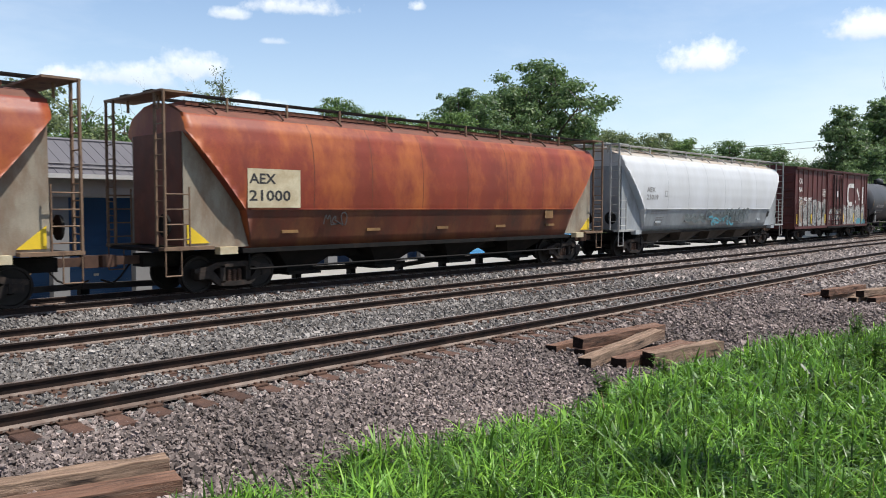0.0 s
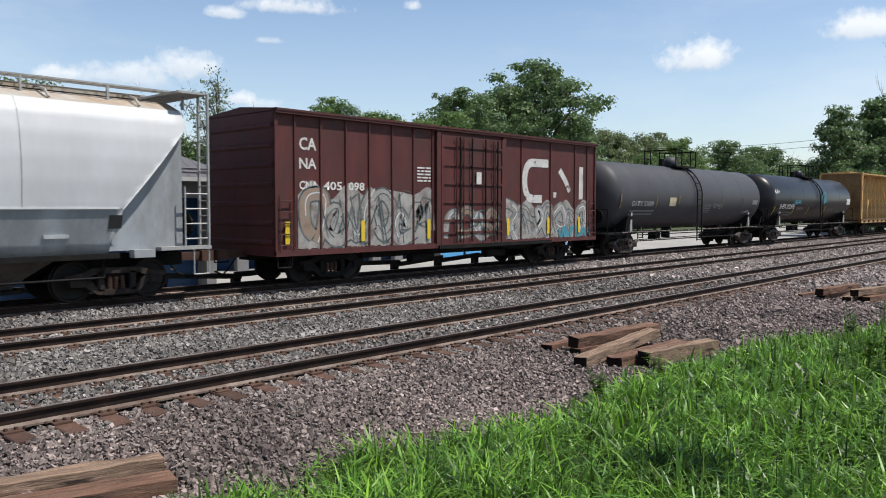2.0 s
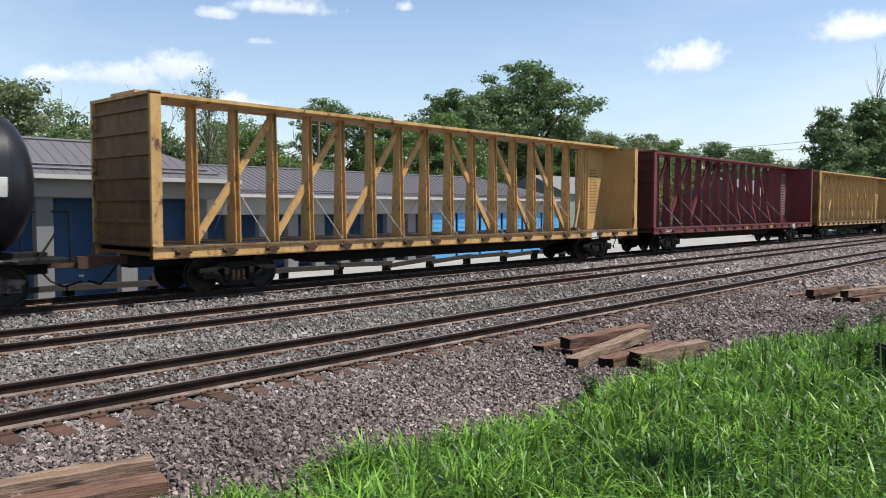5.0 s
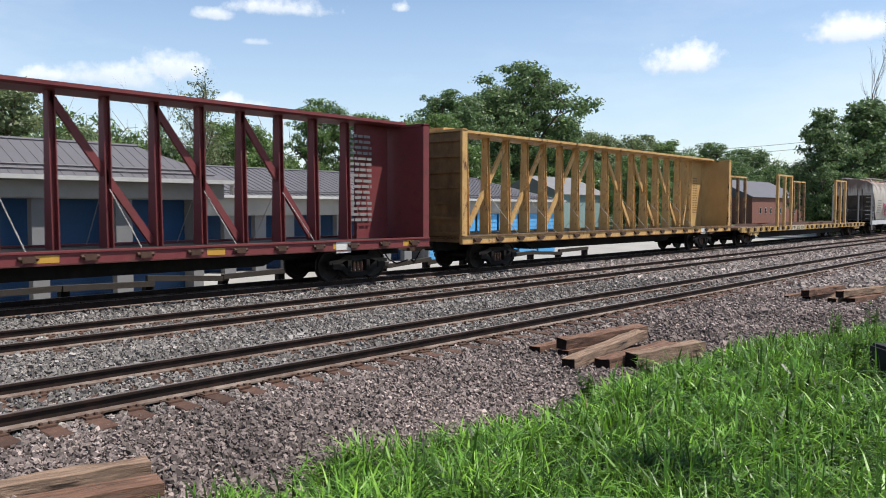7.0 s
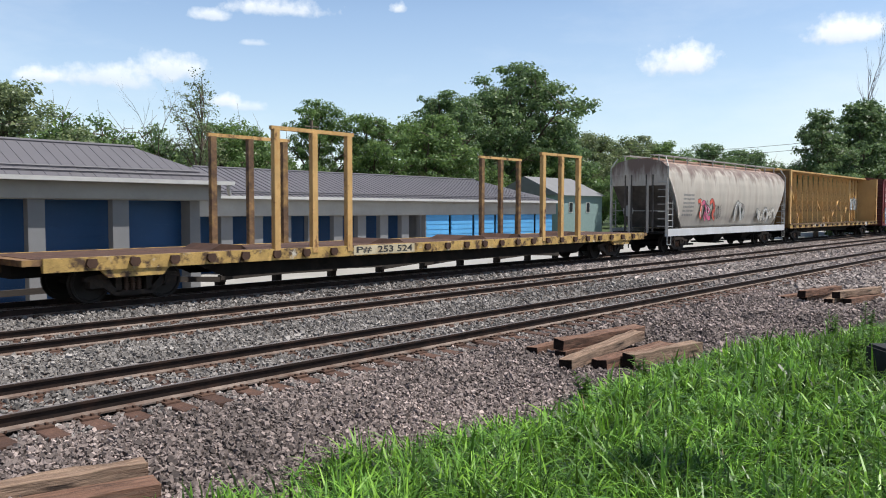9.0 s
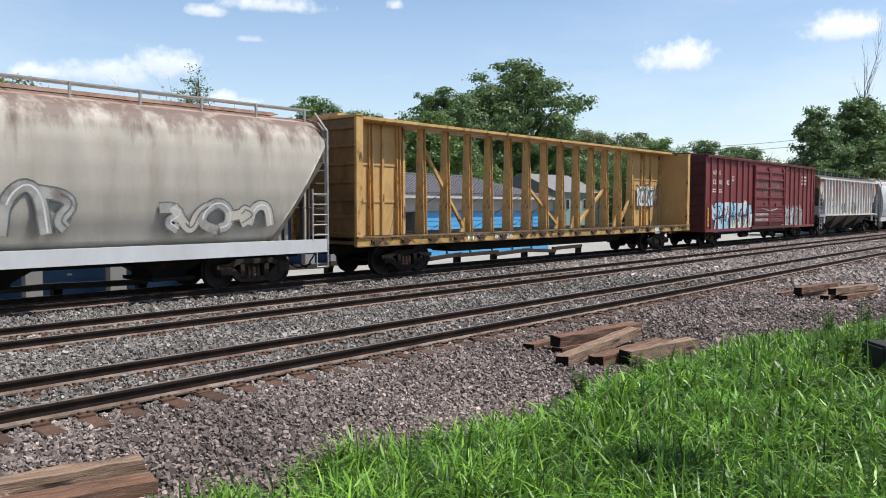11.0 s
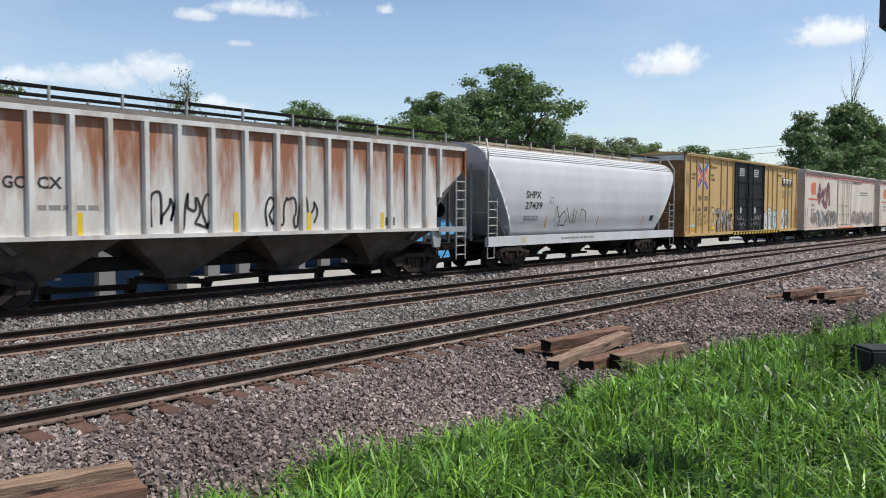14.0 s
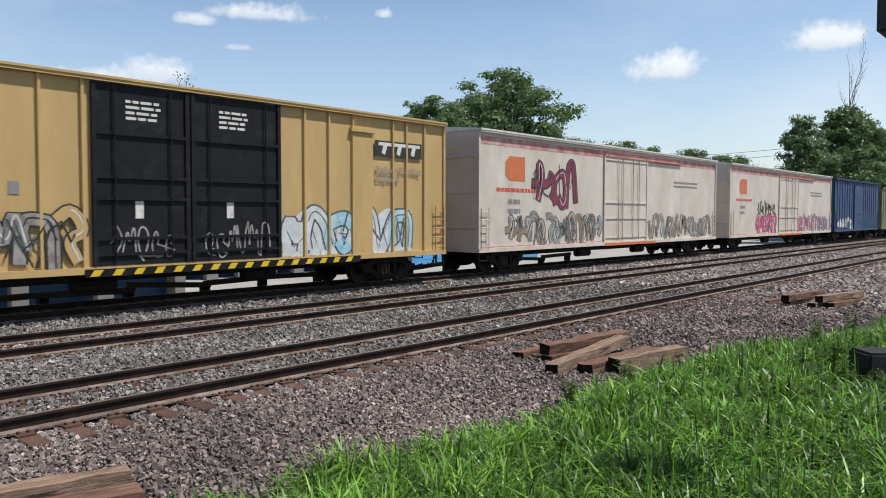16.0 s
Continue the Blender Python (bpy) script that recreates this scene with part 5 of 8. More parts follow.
def build_train():
    LB, LW = M["letter_black"], M["letter_white"]
    for start, named in ((-12.05, False), (8.85, True)):
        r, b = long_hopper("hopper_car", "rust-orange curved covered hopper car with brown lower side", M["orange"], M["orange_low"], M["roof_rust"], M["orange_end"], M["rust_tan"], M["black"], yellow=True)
        if not named:
            couple(r, start)
            continue
        patch(2.2, 3.82, 2.13, 3.12, M["panel_cream"], b, y=-1.618, name="name_panel", label="cream name panel")
        letters("AEX", 2.24, 3.05, 2.74, 3.0, LB, b, y=-1.623)
        letters("21000", 2.24, 3.50, 2.30, 2.58, LB, b, y=-1.623)
        tag(b, 4.6, 5.5, 1.65, 2.0, LB, 3, y=-1.57)
        patch(15.0, 15.5, 1.75, 2.05, M["yellow_end"], b, y=-1.57)
        couple(r, start)
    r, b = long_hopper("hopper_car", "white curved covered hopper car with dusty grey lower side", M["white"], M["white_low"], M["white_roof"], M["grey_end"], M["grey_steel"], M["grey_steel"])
    letters("AEX", 2.26, 3.05, 2.84, 3.06, M["letter_grey"], b, y=-1.618)
    letters("21019", 2.24, 3.32, 2.50, 2.74, M["letter_grey"], b, y=-1.618)
    patch(3.95, 4.2, 2.66, 2.92, M["letter_grey"], b, y=-1.618)
    patch(3.98, 4.17, 2.69, 2.89, M["white"], b, y=-1.622)
    script_bars(2.8, 4.3, 1.85, 2.05, 2, M["letter_grey"], b, y=-1.575, seed=4)
    script_bars(3.4, 4.1, 1.3, 1.75, 4, M["letter_grey"], b, y=-1.545, seed=5)
    mural(b, 6.0, 13.2, 1.45, 2.0, 9, None, M["spray_dull"], 11, y=-1.57, fat=0.12)
    tag(b, 9.8, 13.8, 1.4, 2.15, M["spray_dull"], 12, y=-1.60, width=0.06)
    mural(b, 8.6, 11.8, 1.25, 1.75, 5, None, M["spray_teal"], 13, y=-1.585, fat=0.12)
    patch(16.6, 16.9, 1.65, 1.95, LB, b, y=-1.56)
    lay_on_side(b, LONG_PROFILE)
    couple(r, 29.2)
    # dark oxide box car with one door
    r, b = boxcar("boxcar", "dark oxide-red boxcar, sprayed grey along its lower half", 15.6, 4.72, 0.88, M["oxide"], M["oxide"],
                  [0.65, 1.52, 2.42, 3.30, 4.22, 5.12, 5.97, 9.55, 10.62, 12.44, 14.09, 14.97])
    plain_door(r, 6.35, 9.45, 0.92, 4.45, M["oxide"], (1.3, 1.7, 2.3, 2.9, 3.5, 4.1), rods=(7.0, 7.35, 8.9))
    part("placard_board", one(box, 8.0, 8.25, -1.68, -1.66, 2.9, 3.3), LW, r)
    mural(b, 0.75, 6.0, 0.98, 2.75, 6, [M["spray_grey"], M["spray_grey"], M["spray_tan"]], M["spray_dull"], 21, y=-1.556, fat=0.40, haze=M["spray_grey"], scribble=12)
    mural(b, 9.6, 15.0, 0.98, 2.35, 7, [M["spray_grey"]], M["spray_dull"], 22, y=-1.556, fat=0.40, haze=M["spray_grey"], scribble=10)
    tag(b, 13.0, 15.2, 0.95, 1.4, M["spray_teal"], 24, y=-1.575, width=0.12)
    mural(r, 6.5, 9.3, 1.0, 2.2, 4, [M["spray_grey"], M["spray_tan"]], M["spray_dull"], 23, y=-1.625, fat=0.36, scribble=6)
    letters("CA", 0.80, 1.38, 3.66, 4.0, LW, b, y=-1.556)
    letters("NA", 0.80, 1.38, 3.16, 3.45, LW, b, y=-1.556)
    letters("CNA", 0.80, 1.42, 2.60, 2.84, LW, b, y=-1.556)
    letters("405", 1.62, 2.28, 2.60, 2.84, LW, b, y=-1.556)
    letters("098", 2.52, 3.12, 2.60, 2.84, LW, b, y=-1.556)
    script_bars(5.3, 5.9, 2.9, 3.4, 5, LW, b, y=-1.556, seed=2)
    curl = [(11.45 - 0.62 * math.sin(a) ** 0.6 if 0 < a < math.pi else 11.45, 3.1 + 0.66 * math.cos(a)) for a in np.linspace(0.01, math.pi - 0.01, 19)]
    for pts, wide in (([(12.3, 3.76)] + curl + [(11.9, 2.44)], 0.30), ([(13.05, 3.55), (13.45, 3.15), (13.75, 2.75)], 0.24), ([(14.55, 3.72), (14.55, 2.45)], 0.28), ([(12.75, 2.7), (12.75, 2.5)], 0.2)):
        part("worn_emblem", one(ribbon, pts, wide, -1.557), M["letter_worn"], b)
    for x in (6.2, 9.55):
        part("door_post", one(box, x - 0.09, x + 0.09, -1.64, -1.55, 0.9, 4.55), M["oxide"], r)
    bars(r, "lock_rod", [((x, -1.70, 1.0), (x, -1.70, 4.4)) for x in (7.15, 7.75, 8.45, 9.1)], M["black"], 0.028)
    part("door_track", one(box, 6.2, 12.4, -1.68, -1.55, 0.80, 0.92), M["black"], r)
    for x in (0.3, 2.95, 5.7, 9.75, 12.2, 14.3):
        patch(x, x + 0.14, 1.15, 1.75, M["stripe_yellow"], b, y=-1.606, name="reflector", label="yellow reflective strip")
    couple(r, 50.13)
    # tank cars
    r, b = tank_car("tank_car", "faded matt black tank car on the far track", 17.7, 0.35, 17.35, M["tank_grey"], 8.55, "steel_dust_lit")
    for x in (1.0, 4.25, 6.5, 9.0, 11.6, 14.3):
        on_tank(patch, x, x + 0.09, 2.1, 2.7, M["stripe_worn"], b, name="reflector", label="worn orange reflective strip")
    on_tank(letters, "GATX 53809", 2.0, 4.0, 2.18, 2.42, M["letter_dull"], b)
    on_tank(script_bars, 2.0, 4.2, 1.75, 2.05, 2, M["letter_grey"], b)
    on_tank(patch, 5.55, 6.2, 2.2, 2.6, M["panel_cream"], b, name="hazard_plate")
    on_tank(script_bars, 9.3, 10.2, 1.85, 2.3, 5, M["letter_grey"], b, seed=3)
    on_tank(tag, b, 10.4, 11.6, 2.1, 2.35, M["letter_dull"], 5, width=0.025)
    on_tank(patch, 15.6, 16.3, 2.3, 2.55, M["letter_grey"], b)
    on_tank(tag, b, 14.6, 15.4, 1.8, 2.0, LW, 8, width=0.02)
    couple(r, 66.85)
    r, b = tank_car("tank_car", "glossy black tank car with sprayed teal tags", 17.5, 0.30, 17.0, M["tank_black"], 9.35, "steel_dust_lit")
    on_tank(letters, "SHPX 202436", 1.9, 4.45, 2.05, 2.35, LW, b)
    on_tank(script_bars, 1.9, 4.3, 1.6, 1.9, 2, M["letter_grey"], b)
    on_tank(tag, b, 1.0, 1.8, 2.9, 3.25, LW, 4)
    on_tank(tag, b, 9.7, 10.7, 2.3, 3.3, M["spray_teal"], 14, width=0.1)
    on_tank(tag, b, 4.3, 5.5, 2.3, 2.62, M["spray_teal"], 17, width=0.07)
    on_tank(tag, b, 4.9, 6.2, 1.95, 2.2, M["spray_tan"], 19, width=0.06)
    on_tank(tag, b, 11.0, 14.6, 1.75, 2.1, M["letter_dull"], 6, width=0.025)
    on_tank(patch, 15.3, 16.1, 2.35, 2.75, LW, b, name="white_plate")
    for x in (1.05, 7.2, 10.6, 4.4):
        on_tank(patch, x, x + 0.09, 1.7, 2.2, M["stripe_yellow"], b, name="reflector")
    couple(r, 85.0)
    # centre beams
    couple(centerbeam("centerbeam_car", "empty rust-stained yellow centerbeam flatcar on the far track", M["yellow"]), 104.15)
    r = centerbeam("centerbeam_car", "empty maroon centerbeam flatcar with tall trussed spine", M["maroon"])
    script_bars(20.9, 21.8, 1.7, 4.5, 16, M["letter_grey"], r, y=-0.16, seed=31)
    for x in (3.0, 7.0, 11.0, 15.0, 19.0, 21.8):
        patch(x, x + 0.5, 1.0, 1.16, M["stripe_orange"], r, y=-1.575)
    letters("DDW", 1.2, 2.1, 1.02, 1.18, LW, r, y=-1.576)
    couple(r, 128.75)
    r = centerbeam("centerbeam_car", "empty bright yellow centerbeam flatcar with worn braces", M["yellow"])
    couple(r, 153.4)
    couple(stake_flatcar(), 177.7)
    r, b = flow_hopper("hopper_car", "dirty cream covered hopper car with drip-stained side", 16.9, M["cream"], M["cream_roof"], M["bay_grey"], M["grey_steel"], M["white"], False)
    mural(b, 3.3, 5.6, 1.55, 2.75, 4, [M["spray_pink"], M["logo_red"]], M["spray_black"], 41, y=-1.60, fat=0.36, scribble=3)
    tag(b, 5.6, 6.4, 1.7, 2.4, LB, 42, y=-1.60)
    mural(b, 11.6, 15.0, 1.5, 2.25, 5, [M["spray_grey"], M["cream"]], M["spray_dull"], 43, y=-1.585, fat=0.34)
    mural(b, 8.3, 9.9, 1.55, 2.6, 2, [M["spray_grey"]], M["spray_dull"], 45, y=-1.60, fat=0.3)
    script_bars(1.7, 3.0, 1.8, 3.0, 6, M["letter_grey"], b, y=-1.62, seed=44)
    for x0, way in ((0.0, 1), (16.9, -1)):
        lo, hi = sorted((x0 + way * 0.03, x0 + way * 0.10))
        bm = bmesh.new()
        prism(bm, [(-1.5, 3.35), (1.5, 3.35), (1.5, 4.25), (1.2, 4.52), (0.5, 4.68), (-0.5, 4.68), (-1.2, 4.52), (-1.5, 4.25)], "x", lo, hi)
        part("end_sheet", bm, M["cream"], r)
        bm = bmesh.new()
        prism(bm, [(x0 + way * 0.08, 3.36), (x0 + way * 1.75, 1.2), (x0 + way * 1.85, 1.2), (x0 + way * 0.2, 3.4)], "y", -1.46, 1.46)
        part("end_hopper_slope", bm, M["bay_grey"], r)
        for yy in (-1.5, -0.5, 0.5, 1.5):
            bars(r, "end_stay", [((x0 + way * 0.0, yy, 1.0), (x0 + way * 0.0, yy, 3.4))], M["cream"], 0.06)
        for k in range(7):
            bars(r, "end_rung", [((x0 - way * 0.02, -1.5, 1.35 + 0.36 * k), (x0 - way * 0.02, -1.05, 1.35 + 0.36 * k))], M["grey_steel"], 0.022)
    lay_on_side(b, FLOW_PROFILE)
    couple(r, 207.1)
    r = centerbeam("centerbeam_car", "weathered yellow centerbeam flatcar with solid spine panels", M["yellow"], panels=1, deck=M["yellow_dirty"])
    letters("TTZX", 5.0, 6.1, 1.0, 1.19, LW, r, y=-1.577)
    letters("86926", 6.6, 7.7, 1.0, 1.19, LW, r, y=-1.577)
    patch(20.0, 21.7, 2.2, 3.15, M["spray_white"], r, y=-0.150, name="sprayed_patch")
    mural(r, 19.8, 22.4, 2.0, 3.3, 5, None, M["spray_dull"], 51, y=-0.16, fat=0.12, scribble=7)
    couple(r, 225.1)
    # oxide red box car
    # end walls take the darker oxide as painted shade
    r, b = boxcar("boxcar", "oxide-red ribbed double-door boxcar with pale blue spray paint", 19.0, 4.95, 0.84, M["oxide_red"], M["oxide_red"],
                  [0.75, 1.66, 2.54, 3.46, 4.45, 5.34, 6.23, 12.75, 13.75, 14.68, 15.60, 16.50, 17.40, 18.30], end=M["oxide"], rib_w=0.04, rib_d=0.075)
    for a, c in ((7.1, 9.6), (9.75, 12.25)):
        d = plain_door(r, a, c, 1.05, 4.62, M["oxide_red"], (1.25, 1.55, 1.88, 2.2, 2.75, 3.3, 3.85, 4.3), bar_d=0.075)
        for x, way in ((a + 0.05, 1), (c - 0.05, -1)):
            bm = bmesh.new()
            prism(bm, [(x, 4.58), (x + way * 0.32, 4.58), (x, 4.24)], "y", -1.70, -1.62)
            part("corner_bracket", bm, M["oxide_red"], d)
        for z in (1.38, 1.70, 2.03):
            part("rub_rail", one(box, a + 0.1, c - 0.1, -1.665, -1.615, z - 0.075, z + 0.075), M["spray_grey"] if z < 1.9 and a < 8 else M["oxide_red"], d)
    bars(r, "lock_bar", [((8.2, -1.69, 2.05), (9.6, -1.69, 1.9)), ((9.8, -1.69, 1.9), (11.0, -1.69, 2.05))], M["white_low"], 0.03)
    letters("AO", 1.0, 1.52, 3.9, 4.14, LW, b, y=-1.556)
    letters("K", 1.92, 2.12, 3.9, 4.14, LW, b, y=-1.556)
    letters("12", 1.05, 1.48, 3.38, 3.64, LW, b, y=-1.556)
    letters("01", 1.90, 2.28, 3.38, 3.64, LW, b, y=-1.556)
    letters("42", 2.92, 3.34, 3.38, 3.64, LW, b, y=-1.556)
    patch(3.75, 4.02, 3.62, 3.88, LW, b, y=-1.556)
    patch(3.79, 3.98, 3.66, 3.84, M["oxide_red"], b, y=-1.559)
    script_bars(1.0, 1.45, 2.9, 3.15, 2, LW, b, y=-1.556, seed=61)
    script_bars(1.9, 2.3, 2.9, 3.15, 2, LW, b, y=-1.556, seed=62)
    block_letters(b, 1.25, 6.85, 0.74, 2.45, 8, 63, -1.556)
    mural(b, 0.75, 1.45, 1.45, 2.35, 2, [M["spray_white"]], M["spray_white"], 68, y=-1.556, fat=0.4)
    mural(b, 12.4, 16.6, 0.8, 2.3, 9, [M["spray_white"], M["spray_grey"]], M["spray_dull"], 64, y=-1.558, fat=0.40, haze=M["spray_grey"], scribble=10)
    tag(r, 7.3, 9.4, 2.9, 4.0, M["letter_grey"], 65, y=-1.63, width=0.03)
    tag(r, 10.1, 11.6, 2.9, 3.9, M["letter_grey"], 66, y=-1.63, width=0.03)
    bars(r, "latch", [((8.55, -1.72, 2.25), (8.45, -1.72, 2.42)), ((10.6, -1.72, 2.2), (10.5, -1.72, 2.37))], M["oxide"], 0.04)
    part("door_track", one(box, 6.6, 14.6, -1.70, -1.55, 0.84, 0.96), M["oxide"], r)
    patch(0.3, 0.45, 1.1, 2.1, M["stripe_yellow"], b, y=-1.60)
    script_bars(16.2, 17.2, 3.6, 4.3, 3, LW, b, y=-1.556, seed=67)
    couple(r, 250.0)
    # ribbed hopper
    r, b = ribbed_hopper(17.25, [1.45, 2.23, 2.95, 3.81, 4.65, 5.51, 6.35, 7.27, 8.25, 9.25, 10.12, 11.05, 11.9, 12.7, 13.57, 14.36, 15.2, 15.9])
    letters("GC", 2.42, 2.85, 2.60, 2.86, LB, b, y=-1.466)
    letters("CX", 3.1, 3.62, 2.60, 2.86, LB, b, y=-1.466)
    script_bars(3.1, 4.4, 2.1, 2.3, 1, M["letter_grey"], b, y=-1.466, seed=71)
    tag(b, 5.6, 7.3, 1.65, 2.65, LB, 72, y=-1.47, width=0.065)
    tag(b, 8.9, 10.7, 1.65, 2.6, LB, 73, y=-1.47, width=0.065)
    for x in (1.55, 3.9, 7.9, 10.3, 13.2):
        patch(x, x + 0.14, 1.6, 2.1, M["stripe_yellow"], b, y=-1.472, name="reflector")
    patch(13.4, 13.8, 1.7, 1.95, LB, b, y=-1.472)
    couple(r, 270.52)
    # smooth white hopper
    r, b = flow_hopper("hopper_car", "clean white smooth-sided covered hopper car with a white sill", 15.6, M["white"], M["white_roof"], M["grey_end"], M["grey_steel"], M["white"], True)
    letters("SHPX", 2.36, 3.40, 2.64, 2.92, LB, b, y=-1.628)
    letters("27439", 2.34, 3.50, 2.22, 2.50, LB, b, y=-1.620)
    patch(4.05, 4.28, 2.45, 2.7, M["letter_grey"], b, y=-1.622)
    patch(4.08, 4.25, 2.48, 2.67, M["white"], b, y=-1.626)
    script_bars(2.3, 3.3, 1.75, 2.0, 2, M["letter_grey"], b, y=-1.60, seed=81)
    bm = bmesh.new()
    for k, s in enumerate(([(4.55, 2.35), (4.7, 1.75), (4.6, 1.5)], [(4.7, 1.9), (5.1, 2.15), (5.3, 1.85), (5.0, 1.55), (4.75, 1.6)], [(5.3, 2.3), (5.45, 1.75), (5.7, 1.65), (5.85, 2.25)], [(5.85, 1.65), (6.05, 2.2), (6.25, 1.7), (6.45, 2.25), (6.75, 2.15), (6.75, 1.7)])):
        ribbon(bm, s, 0.055, -1.60 - 0.0005 * k)
    part("sprayed_tag", bm, LB, b)
    script_bars(4.9, 7.6, 0.98, 1.12, 1, M["letter_grey"], r, y=-1.576, seed=82)
    for x in (3.9, 8.0, 12.3):
        patch(x, x + 0.07, 1.5, 1.95, M["stripe_orange"], b, y=-1.59)
    patch(13.0, 13.4, 1.7, 1.95, LB, b, y=-1.59)
    patch(2.1, 2.4, 0.95, 1.15, M["panel_cream"], r, y=-1.576)
    lay_on_side(b, FLOW_PROFILE)
    couple(r, 289.0)
    # yellow box car
    # end walls take the darkened yellow as painted shade
    r, b = boxcar("boxcar", "yellow high-cube boxcar with black double plug doors", 18.95, 5.22, 0.88, M["yellow_box"], M["yellow_box"],
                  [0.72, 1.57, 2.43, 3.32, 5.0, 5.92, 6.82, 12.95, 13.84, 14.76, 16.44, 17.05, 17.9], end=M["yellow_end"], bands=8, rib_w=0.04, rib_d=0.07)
    part("end_cap", one(box, -0.012, 0.0, -1.5, 1.5, 4.72, 5.1), M["white"], r, "pale grey end cap")
    for x, z in ((4.15, 4.65), (15.5, 4.6)):
        part("patch_panel", one(box, x - 0.75, x + 0.05, -1.60, -1.54, 0.95, 4.7), M["yellow_box"], r)
        part("ladder_bracket", one(box, x - 0.85, x + 0.12, -1.66, -1.54, z - 0.02, z + 0.1), M["yellow_box"], r)
    part("roof_edge", one(box, 2.3, 4.3, -1.66, -1.5, 5.12, 5.2), M["yellow_box"], r)
    for a, c in ((7.05, 9.32), (9.48, 12.05)):
        d = plain_door(r, a, c, 1.0, 5.05, M["door_black"], (1.25, 1.6, 2.5, 2.98, 3.95), rods=(a + 0.45, c - 0.45), y=-1.57, bar_d=0.05, name="plug_door")
        script_bars(a + 0.75, a + 1.6, 4.25, 4.75, 4, LW, d, y=-1.594, seed=91)
        patch(a + 0.95, a + 1.15, 2.05, 2.45, LW, d, y=-1.594)
        tag(d, a + 0.3, c - 0.3, 1.1, 2.0, M["spray_grey"], int(a), y=-1.6, width=0.04)
    # crossed emblem: white underlay, red inner arms, blue outer arms and a blue ring segment
    arms = ([(1.68, 4.62), (2.30, 4.12)], [(3.06, 4.62), (2.44, 4.12)], [(1.68, 3.52), (2.30, 4.02)], [(3.06, 3.52), (2.44, 4.02)])
    for name, mat, wide, shift, lift in (("emblem_edge", LW, 0.46, 0.0, 0.0), ("emblem_red", M["logo_red"], 0.17, -0.12, 0.002), ("emblem_blue", M["logo_blue"], 0.17, 0.12, 0.004)):
        bm = bmesh.new()
        for k, (p, q) in enumerate(arms):
            d = shift * (1 if k < 2 else -1)
            ribbon(bm, [(p[0], p[1] + d), (q[0], q[1] + d)], wide, -1.557 - lift - 0.0003 * k)
        part(name, bm, mat, b)
    part("emblem_ring", one(ribbon, [(2.33 + 0.26 * math.sin(a), 4.07 + 0.36 * math.cos(a)) for a in np.linspace(0.2, math.pi - 0.2, 9)], 0.09, -1.5635), M["logo_blue"], b)
    letters("next\nload", 0.83, 1.40, 3.85, 4.2, LB, b, y=-1.556)
    letters("any\nroad", 3.40, 3.95, 3.85, 4.2, LB, r, y=-1.606)
    letters("TB", 1.65, 2.22, 2.74, 3.0, LB, b, y=-1.556, slant=0.15)
    letters("OX", 2.55, 3.12, 2.74, 3.0, LB, b, y=-1.556, slant=0.15)
    letters("6", 1.1, 1.3, 2.15, 2.42, LB, b, y=-1.556, slant=0.15)
    letters("66", 1.72, 2.16, 2.15, 2.42, LB, b, y=-1.556, slant=0.15)
    letters("03", 2.6, 3.05, 2.15, 2.42, LB, b, y=-1.556, slant=0.15)
    letters("7", 3.45, 3.65, 2.15, 2.42, LB, r, y=-1.606, slant=0.15)
    patch(15.65, 17.75, 3.92, 4.4, LB, r, y=-1.599, name="emblem_panel", label="black panel with white slanted emblem")
    bm = bmesh.new()
    for k in range(3):
        ribbon(bm, [(15.8 + k * 0.65, 4.3), (16.35 + k * 0.65, 4.3)], 0.1, -1.604 - 0.0004 * k)
        ribbon(bm, [(16.1 + k * 0.65, 4.3), (16.0 + k * 0.65, 4.0)], 0.16, -1.606 - 0.0004 * k)
    part("emblem", bm, LW, r)
    letters("Railcar Pooling\nExperts", 15.7, 17.7, 3.1, 3.62, M["letter_grey"], b, y=-1.600)
    for k, (x, z) in enumerate(((1.7, 1.85), (1.75, 1.6), (1.8, 1.35), (2.6, 1.8), (2.62, 1.5))):
        tag(b, x, x + 0.55, z, z + 0.2, LB, 193 + k, y=-1.556, width=0.02)
    tag(b, 0.12, 0.62, 3.5, 4.2, M["letter_grey"], 92, y=-1.556, width=0.03)
    patch(0.85, 1.45, 1.34, 1.44, M["spray_blue"], b, y=-1.556, name="sticker")
    patch(0.85, 1.45, 1.08, 1.28, M["stripe_orange"], b, y=-1.556, name="sticker")
    patch(5.3, 5.52, 2.55, 2.82, M["letter_grey"], b, y=-1.556, name="sticker")
    mural(b, 3.35, 6.9, 0.98, 2.35, 5, [M["yellow_box"], M["yellow_box"], M["spray_grey"]], LB, 94, y=-1.606, fat=0.36, scribble=7)
    patch(3.5, 3.95, 1.15, 1.32, M["stripe_yellow"], r, y=-1.63, name="sticker")
    mural(b, 12.2, 17.3, 0.98, 2.3, 6, [M["spray_white"], M["spray_blue"], M["spray_white"]], M["spray_dull"], 95, y=-1.556, fat=0.44, haze=M["spray_white"], scribble=8)
    bm = bmesh.new()
    for k in range(16):
        x = 6.9 + k * 0.5
        prism(bm, [(x, 0.78), (x + 0.2, 0.78), (x + 0.3, 0.92), (x + 0.1, 0.92)], "y", -1.66, -1.65)
    part("hazard_stripes", bm, M["stripe_yellow"], r)
    part("door_track", one(box, 6.8, 15.0, -1.65, -1.5, 0.76, 0.94), M["black"], r)
    couple(r, 305.85)
